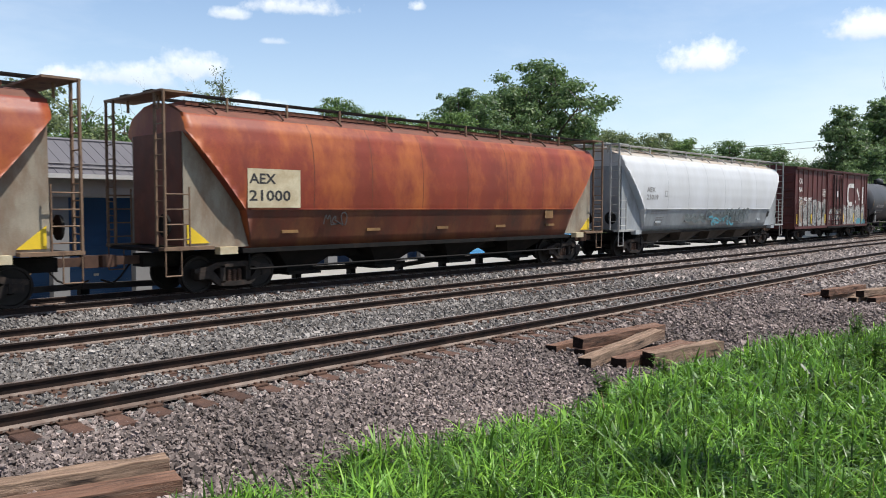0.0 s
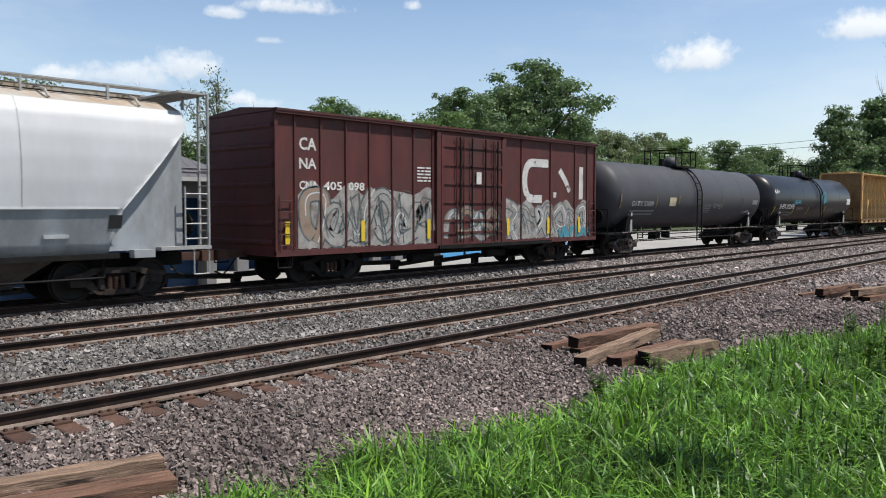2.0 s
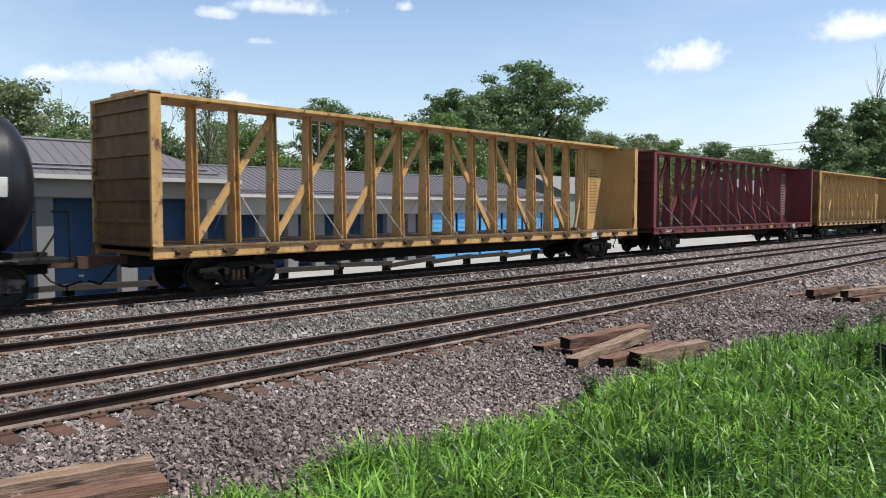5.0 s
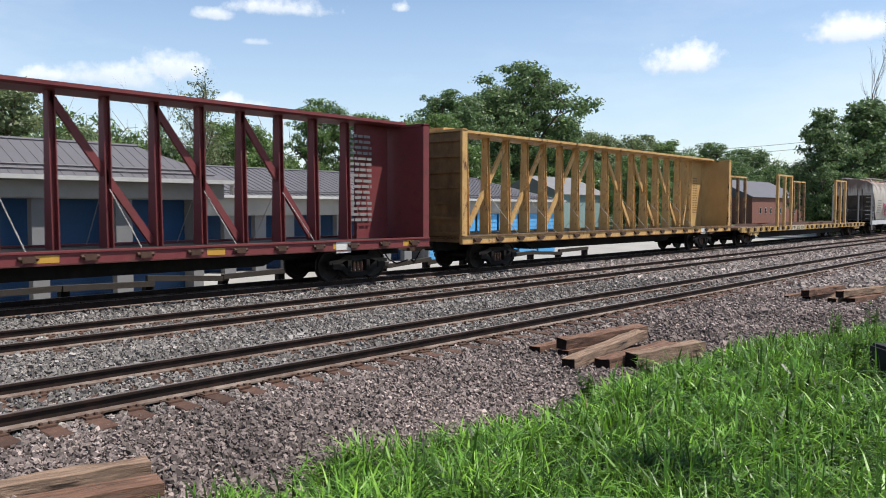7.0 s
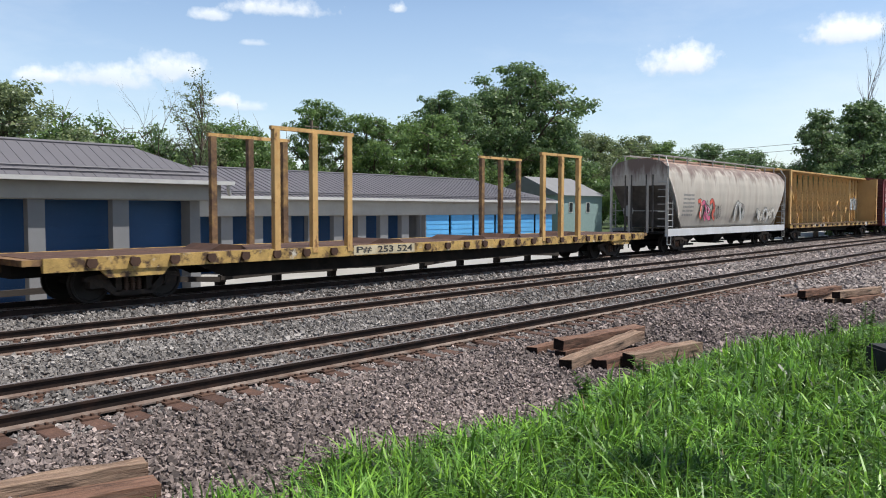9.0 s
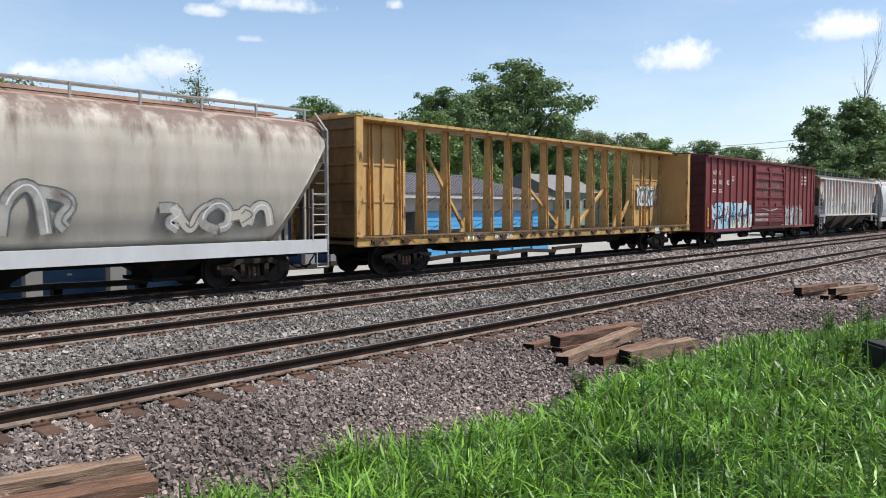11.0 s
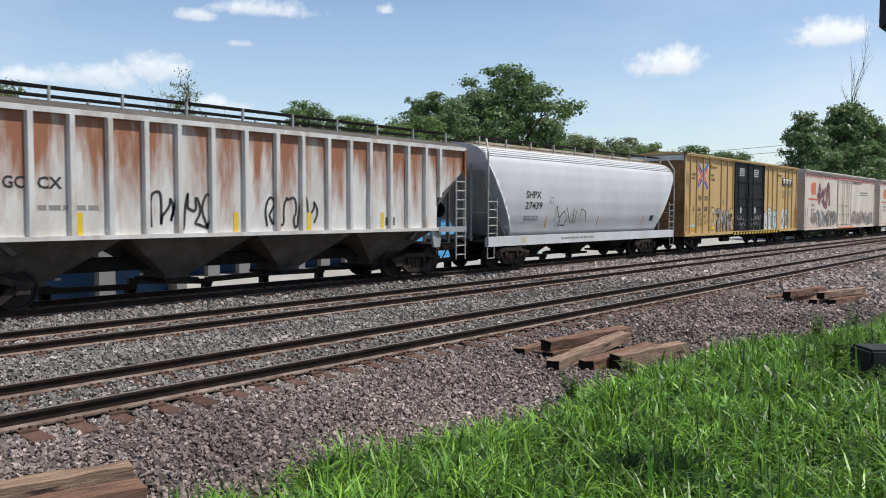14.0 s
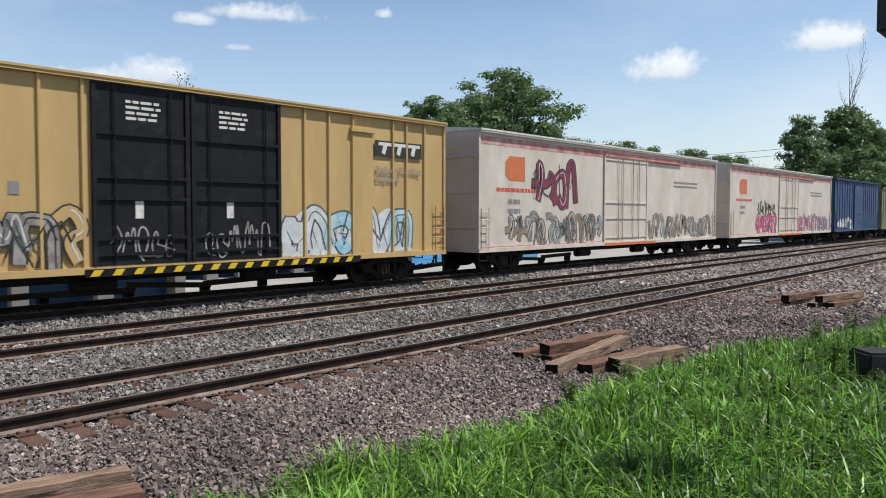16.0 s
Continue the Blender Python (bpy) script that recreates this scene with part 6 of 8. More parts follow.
    # pale refrigerator cars
    for start, seed in ((326.6, 101), (350.45, 102)):
        r, b = boxcar("refrigerator_car", "faded white refrigerator boxcar with red roof band and spray paint", 21.75, 5.22, 0.85, M["reefer"], M["reefer_roof"], [], end=M["reefer"], bands=3, half=1.56)
        patch(0.1, 21.65, 4.66, 4.95, M["reefer_band"], b, y=-1.566, name="red_band", label="faded red band")
        patch(0.1, 8.8, 0.86, 1.0, M["reefer_band"], b, y=-1.566)
        plain_door(r, 9.0, 13.1, 0.95, 4.75, M["reefer"], (1.15, 2.0, 2.7, 4.6), rods=(10.2, 10.6, 11.6, 12.2), y=-1.58, name="plug_door")
        part("door_track", one(box, 9.0, 17.0, -1.66, -1.54, 4.72, 4.8), M["reefer_band"], r)
        part("door_sill", one(box, 9.0, 14.0, -1.66, -1.54, 0.78, 0.9), M["red_orange"], r)
        bm = bmesh.new()
        prism(bm, [(1.65, 3.6), (1.9, 3.42), (2.9, 3.42), (2.9, 4.32), (1.9, 4.32), (1.65, 4.1)], "y", -1.570, -1.566)
        part("orange_emblem", bm, M["red_orange"], b)
        script_bars(1.1, 3.8, 2.92, 3.2, 1, M["logo_red"], b, y=-1.568, seed=seed)
        script_bars(1.8, 2.6, 2.1, 2.8, 2, M["letter_grey"], b, y=-1.568, seed=seed + 5)
        if seed == 101:
            mural(b, 3.3, 6.7, 2.3, 4.35, 4, [M["spray_maroon"]], M["spray_black"], seed, y=-1.570, fat=0.36, scribble=4)
            mural(b, 1.6, 8.8, 0.9, 2.3, 13, [M["spray_tan"], M["spray_grey"], M["spray_tan"]], M["spray_dull"], seed + 10, y=-1.568, fat=0.40, scribble=16)
        else:
            mural(b, 4.6, 8.6, 0.9, 2.3, 6, [M["spray_pink"]], M["spray_maroon"], seed + 10, y=-1.568, fat=0.42, scribble=6)
            tag(b, 4.8, 8.2, 2.1, 3.1, M["spray_black"], seed + 3, y=-1.572, width=0.06)
        mural(b, 13.4, 21.0, 0.9, 2.2, 14, [M["spray_tan"], M["spray_grey"]] if seed == 101 else [M["spray_pink"], M["spray_mauve"]], M["spray_dull"], seed + 20, y=-1.568, fat=0.40, scribble=14)
        script_bars(16.2, 19.2, 3.5, 3.9, 2, M["letter_grey"], b, y=-1.568, seed=seed + 2)
        couple(r, start)
    r, b = boxcar("boxcar", "dark blue ribbed boxcar with white tags on the far track", 15.6, 5.2, 0.85, M["blue_car"], M["blue_car"], [0.8 * k + 0.8 for k in range(18)])
    plain_door(r, 6.2, 9.4, 0.95, 4.7, M["blue_car"], (1.5, 2.3, 3.1, 3.9))
    mural(b, 1.0, 6.0, 0.95, 1.9, 5, [M["spray_white"]], M["letter_grey"], 111, y=-1.556)
    couple(r, 373.4)
    r, b = boxcar("boxcar", "dull olive ribbed boxcar at the end of view", 15.6, 4.9, 0.85, M["olive"], M["olive"], [0.9 * k + 0.9 for k in range(16)])
    couple(r, 390.4)


build_train()
# ---- tracks ----
TIE_STEP, TIE_PHASE = 0.49, 0.40


def build_tracks():
    def tie_mesh(bm):
        box(bm, -0.115, 0.115, -1.3, 1.3, -0.36, -0.182)
        bmesh.ops.bevel(bm, geom=bm.edges[:], offset=0.012, segments=1, affect="EDGES")
    tie_me = shared("tie", tie_mesh)
    rnd = random.Random(5)
    for n, y in enumerate(TRACK_Y):
        root = structure(new("track_%d" % (n + 1)), "railway track of rusty rails on weathered wooden ties", "track")
        build_rails(y, root)
        near = (-2, 66) if n == 0 else (0, 40)
        for k in range(int(near[0] / TIE_STEP), int(near[1] / TIE_STEP)):
            mesh_part("tie", tie_me, M["tie"], root, at=pose(k * TIE_STEP + TIE_PHASE + rnd.uniform(-0.03, 0.03), y + rnd.uniform(-0.05, 0.05), rnd.uniform(-0.012, 0.004), 0, 0, rnd.uniform(-1.5, 1.5)))
        rest, plates = bmesh.new(), bmesh.new()
        for k in range(-40, 700):
            x = k * TIE_STEP + TIE_PHASE
            if not near[0] <= x < near[1] and x < 240:
                box(rest, x - 0.115, x + 0.115, y - 1.3, y + 1.3, -0.36, -0.185)
            if 0 < x < 60:
                for s in (-0.752, 0.752):
                    box(plates, x - 0.10, x + 0.10, y + s - 0.19, y + s + 0.19, -0.184, -0.166)
                    for dx in (-0.05, 0.05):
                        for dy in (-0.10, 0.10):
                            box(plates, x + dx - 0.014, x + dx + 0.014, y + s + dy - 0.022, y + s + dy + 0.022, -0.168, -0.140)
                    # anchors clipped on the rail foot
                    for dx in (-0.14, 0.14):
                        box(plates, x + dx - 0.012, x + dx + 0.012, y + s - 0.085, y + s + 0.085, -0.178, -0.150)
        tagged(part("far_ties", rest, M["tie"], root), kind="stuff")
        tagged(part("plates_and_spikes", plates, M["plate"], root), kind="stuff")


build_tracks()

# ---- loose stone ----


def scatter_stones(name, label, xr, yr, per_m2, size, seed, material, keep=None, lift=0.0):
    rng = np.random.default_rng(seed)
    n = int((xr[1] - xr[0]) * (yr[1] - yr[0]) * per_m2)
    x, y = rng.uniform(*xr, n), rng.uniform(*yr, n)
    ok = np.ones(n, bool) if keep is None else keep(x, y, rng)
    for ty in TRACK_Y:
        for s in (-0.752, 0.752):
            ok &= np.abs(y - ty - s) > 0.10
        on_tie = (np.abs((x - TIE_PHASE + TIE_STEP / 2) % TIE_STEP - TIE_STEP / 2) < 0.12) & (np.abs(y - ty) < 1.12)
        if ty == TRACK_Y[0]:
            ok &= ~((np.abs((x - TIE_PHASE + TIE_STEP / 2) % TIE_STEP - TIE_STEP / 2) < 0.125) & (ty - y > 0.5) & (ty - y < 1.27) & (rng.random(n) < 0.93))
        ok &= ~(on_tie & (rng.random(n) < np.where(np.abs(np.abs(y - ty) - 0.8) < 0.28, 0.95, 0.45)))
    x, y = x[ok], y[ok]
    n = len(x)
    cube = np.array([(a, b, c) for a in (-1, 1) for b in (-1, 1) for c in (-1, 1)], float) * 0.5
    quads = np.array([(0, 1, 3, 2), (4, 6, 7, 5), (0, 4, 5, 1), (2, 3, 7, 6), (0, 2, 6, 4), (1, 5, 7, 3)])
    v = cube[None] + rng.uniform(-0.18, 0.18, (n, 8, 3))
    v *= (rng.lognormal(0, 0.27, n) * (0.85 + np.clip(np.hypot(x, y) - 9, 0, 16) * 0.03))[:, None, None] * size * rng.uniform(0.6, 1.3, (n, 1, 3))
    q = rng.normal(size=(n, 4))
    q /= np.linalg.norm(q, axis=1)[:, None]
    w, a, b, c = q.T
    rot = np.stack([1 - 2 * (b * b + c * c), 2 * (a * b - c * w), 2 * (a * c + b * w), 2 * (a * b + c * w), 1 - 2 * (a * a + c * c), 2 * (b * c - a * w),
                    2 * (a * c - b * w), 2 * (b * c + a * w), 1 - 2 * (a * a + b * b)], -1).reshape(n, 3, 3)
    v = np.einsum("nij,nkj->nki", rot, v)
    z = ground_z(x, y) + rng.uniform(-0.018, 0.038, n) + lift
    v += np.stack([x, y, z], -1)[:, None]
    f = (np.arange(n)[:, None, None] * 8 + quads[None]).reshape(-1, 4)
    ob = soup(name, v.reshape(-1, 3), f, material)
    tagged(ob, label, "gravel", kind="stuff")


def grass_edge(x):
    return np.interp(x, [0, 3.4, 4.6, 5.6, 6.6, 7.6, 8.6, 10.5, 12.6, 13.8, 15.0, 16.5, 19, 24, 40], [5.2, 5.72, 5.65, 5.55, 5.35, 5.2, 5.3, 5.35, 5.35, 5.25, 4.7, 4.1, 3.7, 3.9, 4.2])


def in_view(x, y):
    d = np.degrees(np.arctan2(x, y))
    return (d > 15) & (d < 82)


scatter_stones("near_ballast", "brownish grey crushed stone beside the nearest track", (1.5, 24), (4.4, 8.7), 1350, 0.035, 11, M["stones"],
               lambda x, y, r: in_view(x, y) & (y > grass_edge(x) - 0.5) & (r.random(len(x)) < np.clip(1.55 - x / 10.5, 0.22, 1)))
scatter_stones("track_ballast", "grey crushed stone between the rails", (1.5, 36), (8.2, 17.9), 520, 0.037, 12, M["stones_grey"],
               lambda x, y, r: in_view(x, y) & (r.random(len(x)) < np.clip(1.75 - np.hypot(x, y) / 14, 0.16, 1)))
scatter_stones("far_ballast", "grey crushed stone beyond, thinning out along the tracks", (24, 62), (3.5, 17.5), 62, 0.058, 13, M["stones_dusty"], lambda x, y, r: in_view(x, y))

# ---- old ties lying about ----
# near-black end faces: the shade on the tie ends is in the colour
M["timber_end"] = surface("shaded_end_grain", (0.028, 0.019, 0.016), 0.5, 0.95, scale=9, fine=70, bump=0.8, spec=0.1)
M["timber"] = surface("creosoted_timber", (0.185, 0.098, 0.064), 0.5, 0.9, scale=16, fine=90, bump=1.0, stain=(0.022, 0.015, 0.012), stain_scale=12, stain_at=0.60, stain_soft=0.06, stain2=(0.20, 0.13, 0.095), stain2_at=0.6, along=0.09)
M["timber_pale"] = surface("bleached_timber", (0.29, 0.195, 0.135), 0.45, 0.9, scale=16, fine=90, bump=1.0, stain=(0.045, 0.03, 0.022), stain_scale=12, stain_at=0.60, stain_soft=0.06, stain2=(0.13, 0.075, 0.05), stain2_at=0.58, along=0.09)


def timber(a, b, z, mat, label, group, w=0.23, h=0.18, tilt=0.0, roll=0.0, seed=0):
    """A discarded tie from a to b with its underside at z (and tilt metres higher at b)."""
    rnd = random.Random(seed)
    d = Vector((b[0] - a[0], b[1] - a[1], tilt))
    n = 9
    bm = bmesh.new()
    rings = []
    for k in range(n):
        t = k / (n - 1)
        j = [rnd.uniform(-0.012, 0.012) for _ in range(8)]
        rings.append([(t * d.length, -w / 2 + j[0], j[1]), (t * d.length, w / 2 + j[2], j[3]), (t * d.length, w / 2 + j[4], h + j[5]), (t * d.length, 0.02 + j[6], h - 0.008 + j[1]), (t * d.length, -w / 2 + j[6], h + j[7])])
    loft(bm, rings)
    bmesh.ops.bevel(bm, geom=bm.edges[:], offset=0.006, segments=1, affect="EDGES")
    for f in bm.faces:
        f.material_index = 1 if abs(f.normal.x) > 0.8 else 0
    m = Matrix.Translation((a[0], a[1], z)) @ d.to_track_quat("X", "Z").to_matrix().to_4x4() @ pose(0, 0, 0, roll)
    ob = part("railroad_tie", bm, mat, at=m)
    ob.data.materials.append(M["timber_end"])
    tagged(ob, label, "wooden tie", group)


G = -0.42
NEAR = "near heap of old ties"
timber((10.80, 7.55), (12.9, 7.55), G + 0.03, M["timber"], "dark old railroad tie at the bottom of a heap", NEAR, seed=1, h=0.22)
timber((11.05, 7.15), (13.45, 7.10), G + 0.02, M["timber"], "dark railroad tie under a split one", NEAR, seed=6)
timber((11.10, 7.22), (13.55, 6.98), G + 0.205, M["timber"], "split brown railroad tie lying across a heap", NEAR, seed=2, roll=6)
timber((10.45, 6.66), (13.0, 6.72), G + 0.03, M["timber_pale"], "long brown railroad tie lying askew on a heap", NEAR, seed=3, tilt=0.17)
timber((10.90, 6.32), (13.2, 6.25), G + 0.01, M["timber"], "weathered railroad tie with rotted end in a heap", NEAR, seed=4, w=0.3)
timber((11.30, 6.02), (13.2, 5.70), G + 0.01, M["timber_pale"], "squared grey-brown railroad tie beside a heap", NEAR, seed=5, h=0.25)
FAR = "far heap of old ties"
for k, (x, y, z, turn) in enumerate(((22.5, 7.3, 0.0, -0.25), (22.7, 6.8, 0.0, -0.45), (22.4, 6.75, 0.19, -0.3), (22.7, 6.15, 0.0, -0.2), (23.0, 5.75, 0.0, -0.3), (22.9, 6.0, 0.19, -0.5))):
    timber((x, y), (x + 2.35, y + turn), G + z, M["timber_pale"] if k % 2 else M["timber"], "brown railroad tie in a low heap on gravel", FAR, seed=10 + k)
timber((1.25, 7.50), (3.55, 6.84), G + 0.03, M["timber_pale"], "bleached railroad tie lying on the ballast shoulder", "pair of ties", seed=21, h=0.2)
timber((1.10, 7.10), (3.45, 6.44), G - 0.03, M["timber"], "cracked brown railroad tie lying on the ballast", "pair of ties", seed=22, h=0.2, w=0.3)

# ---- grass and weeds ----


def leafy(name, base, back, vary=0.5, rough=0.5, spec=0.18, through_light=0.38):
    m = bpy.data.materials.new(name)
    m.use_nodes = True
    nt = m.node_tree
    bsdf = nt.nodes["Principled BSDF"]
    rnd = node(nt, "ShaderNodeNewGeometry").outputs["Random Per Island"]
    b = Vector(base)
    colour = ramp(nt, rnd, [(0.0, tuple(b * (1 - vary))), (0.6, tuple(b)), (1.0, (b[0] * (1 + vary * 0.9), b[1] * (1 + vary * 0.6), b[2]))])
    patchy = node(nt, "ShaderNodeTexNoise", {"Vector": node(nt, "ShaderNodeTexCoord").outputs["Object"], "Scale": 0.9, "Detail": 3.0}).outputs[0]
    colour = mix_colour(nt, 1.0, colour, ramp(nt, patchy, [(0.3, 0.7), (0.7, 1.15)]), "MULTIPLY")
    nt.links.new(colour, bsdf.inputs["Base Color"])
    bsdf.inputs["Roughness"].default_value = rough
    bsdf.inputs["Specular IOR Level"].default_value = spec
    thin = node(nt, "ShaderNodeBsdfTranslucent", {"Color": mix_colour(nt, 0.5, colour, back)})
    mixed = node(nt, "ShaderNodeMixShader", {0: through_light, 1: bsdf.outputs[0], 2: thin.outputs[0]})
    nt.links.new(mixed.outputs[0], nt.nodes["Material Output"].inputs[0])
    return m


M["grass"] = leafy("lush_grass", (0.146, 0.315, 0.053), (0.28, 0.52, 0.068), 1.0, 0.40, 0.32, 0.27)
M["weed"] = leafy("weed_leaves", (0.10, 0.18, 0.045), (0.16, 0.28, 0.05), 0.4)
M["dry"] = leafy("dry_grass", (0.30, 0.25, 0.13), (0.3, 0.25, 0.1), 0.3)


def blades(name, label, x, y, z, height, width, rng, material, lean=0.5, kind="stuff", droop=0.42):
    n = len(x)
    a = rng.uniform(0, math.tau, n)
    out = np.stack([np.cos(a), np.sin(a), np.zeros(n)], -1)
    side = np.stack([-np.sin(a + rng.normal(0, 0.6, n)), np.cos(a + rng.normal(0, 0.6, n)), np.zeros(n)], -1)
    bend = np.abs(rng.normal(lean, 0.32, n))
    ts = np.array([0.0, 0.3, 0.55, 0.8, 1.0])
    ws = np.array([0.7, 1.0, 0.95, 0.6, 0.05])
    base = np.stack([x, y, z], -1)
    v = np.zeros((n, 5, 2, 3))
    for k, (t, w) in enumerate(zip(ts, ws)):
        c = base + out * (bend * t ** 2 * height)[:, None]
        c[:, 2] += height * (t - droop * bend * t ** 2.6)
        off = side * (width * w / 2)[:, None]
        v[:, k, 0], v[:, k, 1] = c - off, c + off
    i = np.arange(n)[:, None] * 10
    f = np.stack([np.stack([i[:, 0] + 2 * k, i[:, 0] + 2 * k + 1, i[:, 0] + 2 * k + 3, i[:, 0] + 2 * k + 2], -1) for k in range(4)], 1).reshape(-1, 4)
    ob = soup(name, v.reshape(-1, 3), f, material)
    tagged(ob, label, "grass", kind=kind)


def build_grass():
    rng = np.random.default_rng(21)
    n = 92000
    x, y = rng.uniform(2.5, 26, n), rng.uniform(-0.5, 6.0, n)
    d = np.hypot(x, y)
    clump = np.array([noise.noise(Vector((a * 1.1, b * 1.1, 0.0))) for a, b in zip(x, y)])
    ok = (y < grass_edge(x) + rng.normal(0, 0.09, n) + clump * 0.25) & in_view(x, y) & (d > 4.8) & (rng.random(n) < np.clip(1.35 - d / 22, 0.25, 1))
    ok &= (clump > -0.34) | (rng.random(n) < 0.5)
    near, side = x * 0.749 + y * 0.663, x * 0.663 - y * 0.749
    ok &= ~((near > 9.7) & (near < 11.9) & (side > 5.4) & (side < 7.6) & (rng.random(n) < 0.85))
    x, y, clump = x[ok], y[ok], clump[ok]
    edge = np.clip((grass_edge(x) - y) / 0.8, 0.15, 1)
    h = (0.46 + 0.24 * clump + rng.normal(0, 0.12, len(x))) * (0.62 + 0.38 * edge)
    h = np.clip(h, 0.09, 0.75)
    blades("grass", "lush green long grass beside the gravel", x, y, ground_z(x, y) - 0.02, h, rng.uniform(0.015, 0.034, len(x)) * np.clip(np.hypot(x, y) / 9.0, 0.68, 1.15), rng, M["grass"], 0.72, droop=0.55)
    k = rng.random(len(x)) < 0.03
    blades("dry_grass", "scattered dry straw blades in the grass", x[k], y[k], ground_z(x[k], y[k]), h[k] * 0.8, rng.uniform(0.006, 0.012, k.sum()), rng, M["dry"], 0.9)
    n = 5000
    x, y = rng.uniform(25, 70, n), rng.uniform(-2, 4.6, n)
    k = in_view(x, y)
    blades("far_grass", "green verge grass along the gravel", x[k], y[k], ground_z(x[k], y[k]), rng.uniform(0.2, 0.5, k.sum()), rng.uniform(0.02, 0.05, k.sum()), rng, M["grass"], 0.6)
    n = 16000
    x, y = rng.uniform(-9, 26, n), rng.uniform(-9, 5, n)
    k = (~in_view(x, y) | (np.hypot(x, y) < 4.8)) & (y < grass_edge(x)) & (np.hypot(x, y) > 1.0)
    blades("verge_grass", "green verge grass round the viewpoint", x[k], y[k], ground_z(x[k], y[k]) - 0.02, rng.uniform(0.15, 0.4, k.sum()), rng.uniform(0.02, 0.04, k.sum()), rng, M["grass"], 0.6)
    # low broad-leaved ground cover in the foreground
    n = 9000
    x, y = rng.uniform(6.0, 14, n), rng.uniform(0.8, 3.4, n)
    k = in_view(x, y) & (np.array([noise.noise(Vector((a * 0.9 + 9, b * 0.9, 2.0))) for a, b in zip(x, y)]) > -0.05)
    blades("ground_cover", "low leafy ground cover among the grass", x[k], y[k], ground_z(x[k], y[k]) + rng.uniform(0.05, 0.28, k.sum()), rng.uniform(0.05, 0.10, k.sum()), rng.uniform(0.03, 0.05, k.sum()), rng, M["weed"], 1.1)


build_grass()


def weed(x, y, height, seed, label="tall leafy green weed in the grass"):
    rnd = random.Random(seed)
    root = thing("weed", label, "weed", "weeds")
    root.location = (x, y, float(ground_z(x, y)))
    stem, leaf = bmesh.new(), bmesh.new()
    for s in range(5):
        a, sp = rnd.uniform(0, math.tau), rnd.uniform(0.02, 0.22)
        top = Vector((math.cos(a) * sp, math.sin(a) * sp, height * rnd.uniform(0.6, 1.0)))
        tube(stem, (0.02 * math.cos(a), 0.02 * math.sin(a), -0.02), top, 0.006, 5, 0.003)
        for k in range(22):
            t = 0.15 + 0.85 * k / 22
            p = top * t
            b = rnd.uniform(0, math.tau)
            ln = 0.13 * (1.15 - t) + 0.03
            o = Vector((math.cos(b), math.sin(b), 0.35)) * ln
            w = Vector((-math.sin(b), math.cos(b), 0)) * ln * 0.24
            vs = [leaf.verts.new(p), leaf.verts.new(p + o * 0.5 + w), leaf.verts.new(p + o), leaf.verts.new(p + o * 0.5 - w)]
            leaf.faces.new(vs)
    part("stem", stem, M["weed"], root)
    part("leaves", leaf, M["weed"], root)


for k, (wx, wy, wh) in enumerate(((11.5, 2.95, 0.5), (11.3, 2.72, 0.42), (11.75, 3.05, 0.55), (11.75, 2.65, 0.4), (12.0, 3.15, 0.5), (11.1, 2.9, 0.36), (11.6, 2.4, 0.36), (12.05, 2.7, 0.55), (12.25, 2.35, 0.5), (12.2, 2.9, 0.6), (11.95, 2.2, 0.42), (12.3, 3.45, 0.6), (12.9, 3.6, 0.7), (13.4, 3.4, 0.7), (13.9, 3.25, 0.8), (14.3, 3.75, 0.6), (9.0, 5.45, 0.42), (10.6, 5.4, 0.45), (15.2, 4.0, 0.7), (14.8, 3.3, 0.8), (16.0, 4.2, 0.7), (17.5, 4.0, 0.8), (13.6, 2.4, 0.8), (14.2, 2.9, 0.85), (13.3, 3.2, 0.8), (14.6, 3.0, 0.7))):
    weed(wx, wy, wh, 40 + k)


def shaded_block():
    bm = bmesh.new()
    box(bm, 0, 0.9, 0, 0.6, 0, 0.62)
    bmesh.ops.bevel(bm, geom=bm.edges[:], offset=0.04, segments=2, affect="EDGES")
    # concrete made very dark to hold the shadow lying over this spot
    ob = part("concrete_block", bm, surface("shaded_concrete", (0.030, 0.030, 0.031), 0.3, 0.9, scale=4, bump=0.5), at=pose(12.54, 2.59, -0.47, 0, 0, -48.5))
    tagged(ob, "concrete block half hidden in weeds, darkened with painted shade", "block")


shaded_block()

# ---- sign box on a bracket over the verge ----


def bracket_sign():
    # a hanging box sign; it gives no light
    root = thing("wayside_signal", "dark grey sign box hanging from a bracket arm", "signal")
    root.location = (7.65, 1.38, -0.52)
    dark = plain("sign_black", (0.03, 0.03, 0.032), 0.5)
    bm = bmesh.new()
    box(bm, 0.0, 0.32, -0.42, 0.22, 4.23, 5.4)
    bmesh.ops.bevel(bm, geom=bm.edges[:], offset=0.04, segments=3, affect="EDGES")
    part("housing", bm, dark, root)
    part("front_panel", one(box, -0.012, 0.004, -0.30, 0.12, 4.34, 5.3), plain("sign_grey", (0.22, 0.22, 0.22), 0.5), root, "pale grey front panel")
    # arm and mast are added out of view to carry the sign
    bars(root, "bracket_arm", [((0.16, -0.1, 5.4), (0.16, -0.1, 5.7)), ((0.16, -0.1, 5.7), (0.16, -3.0, 5.7))], dark, 0.05)
    bars(root, "mast", [((0.16, -3.0, -0.6), (0.16, -3.0, 6.0))], dark, 0.09)


bracket_sign()

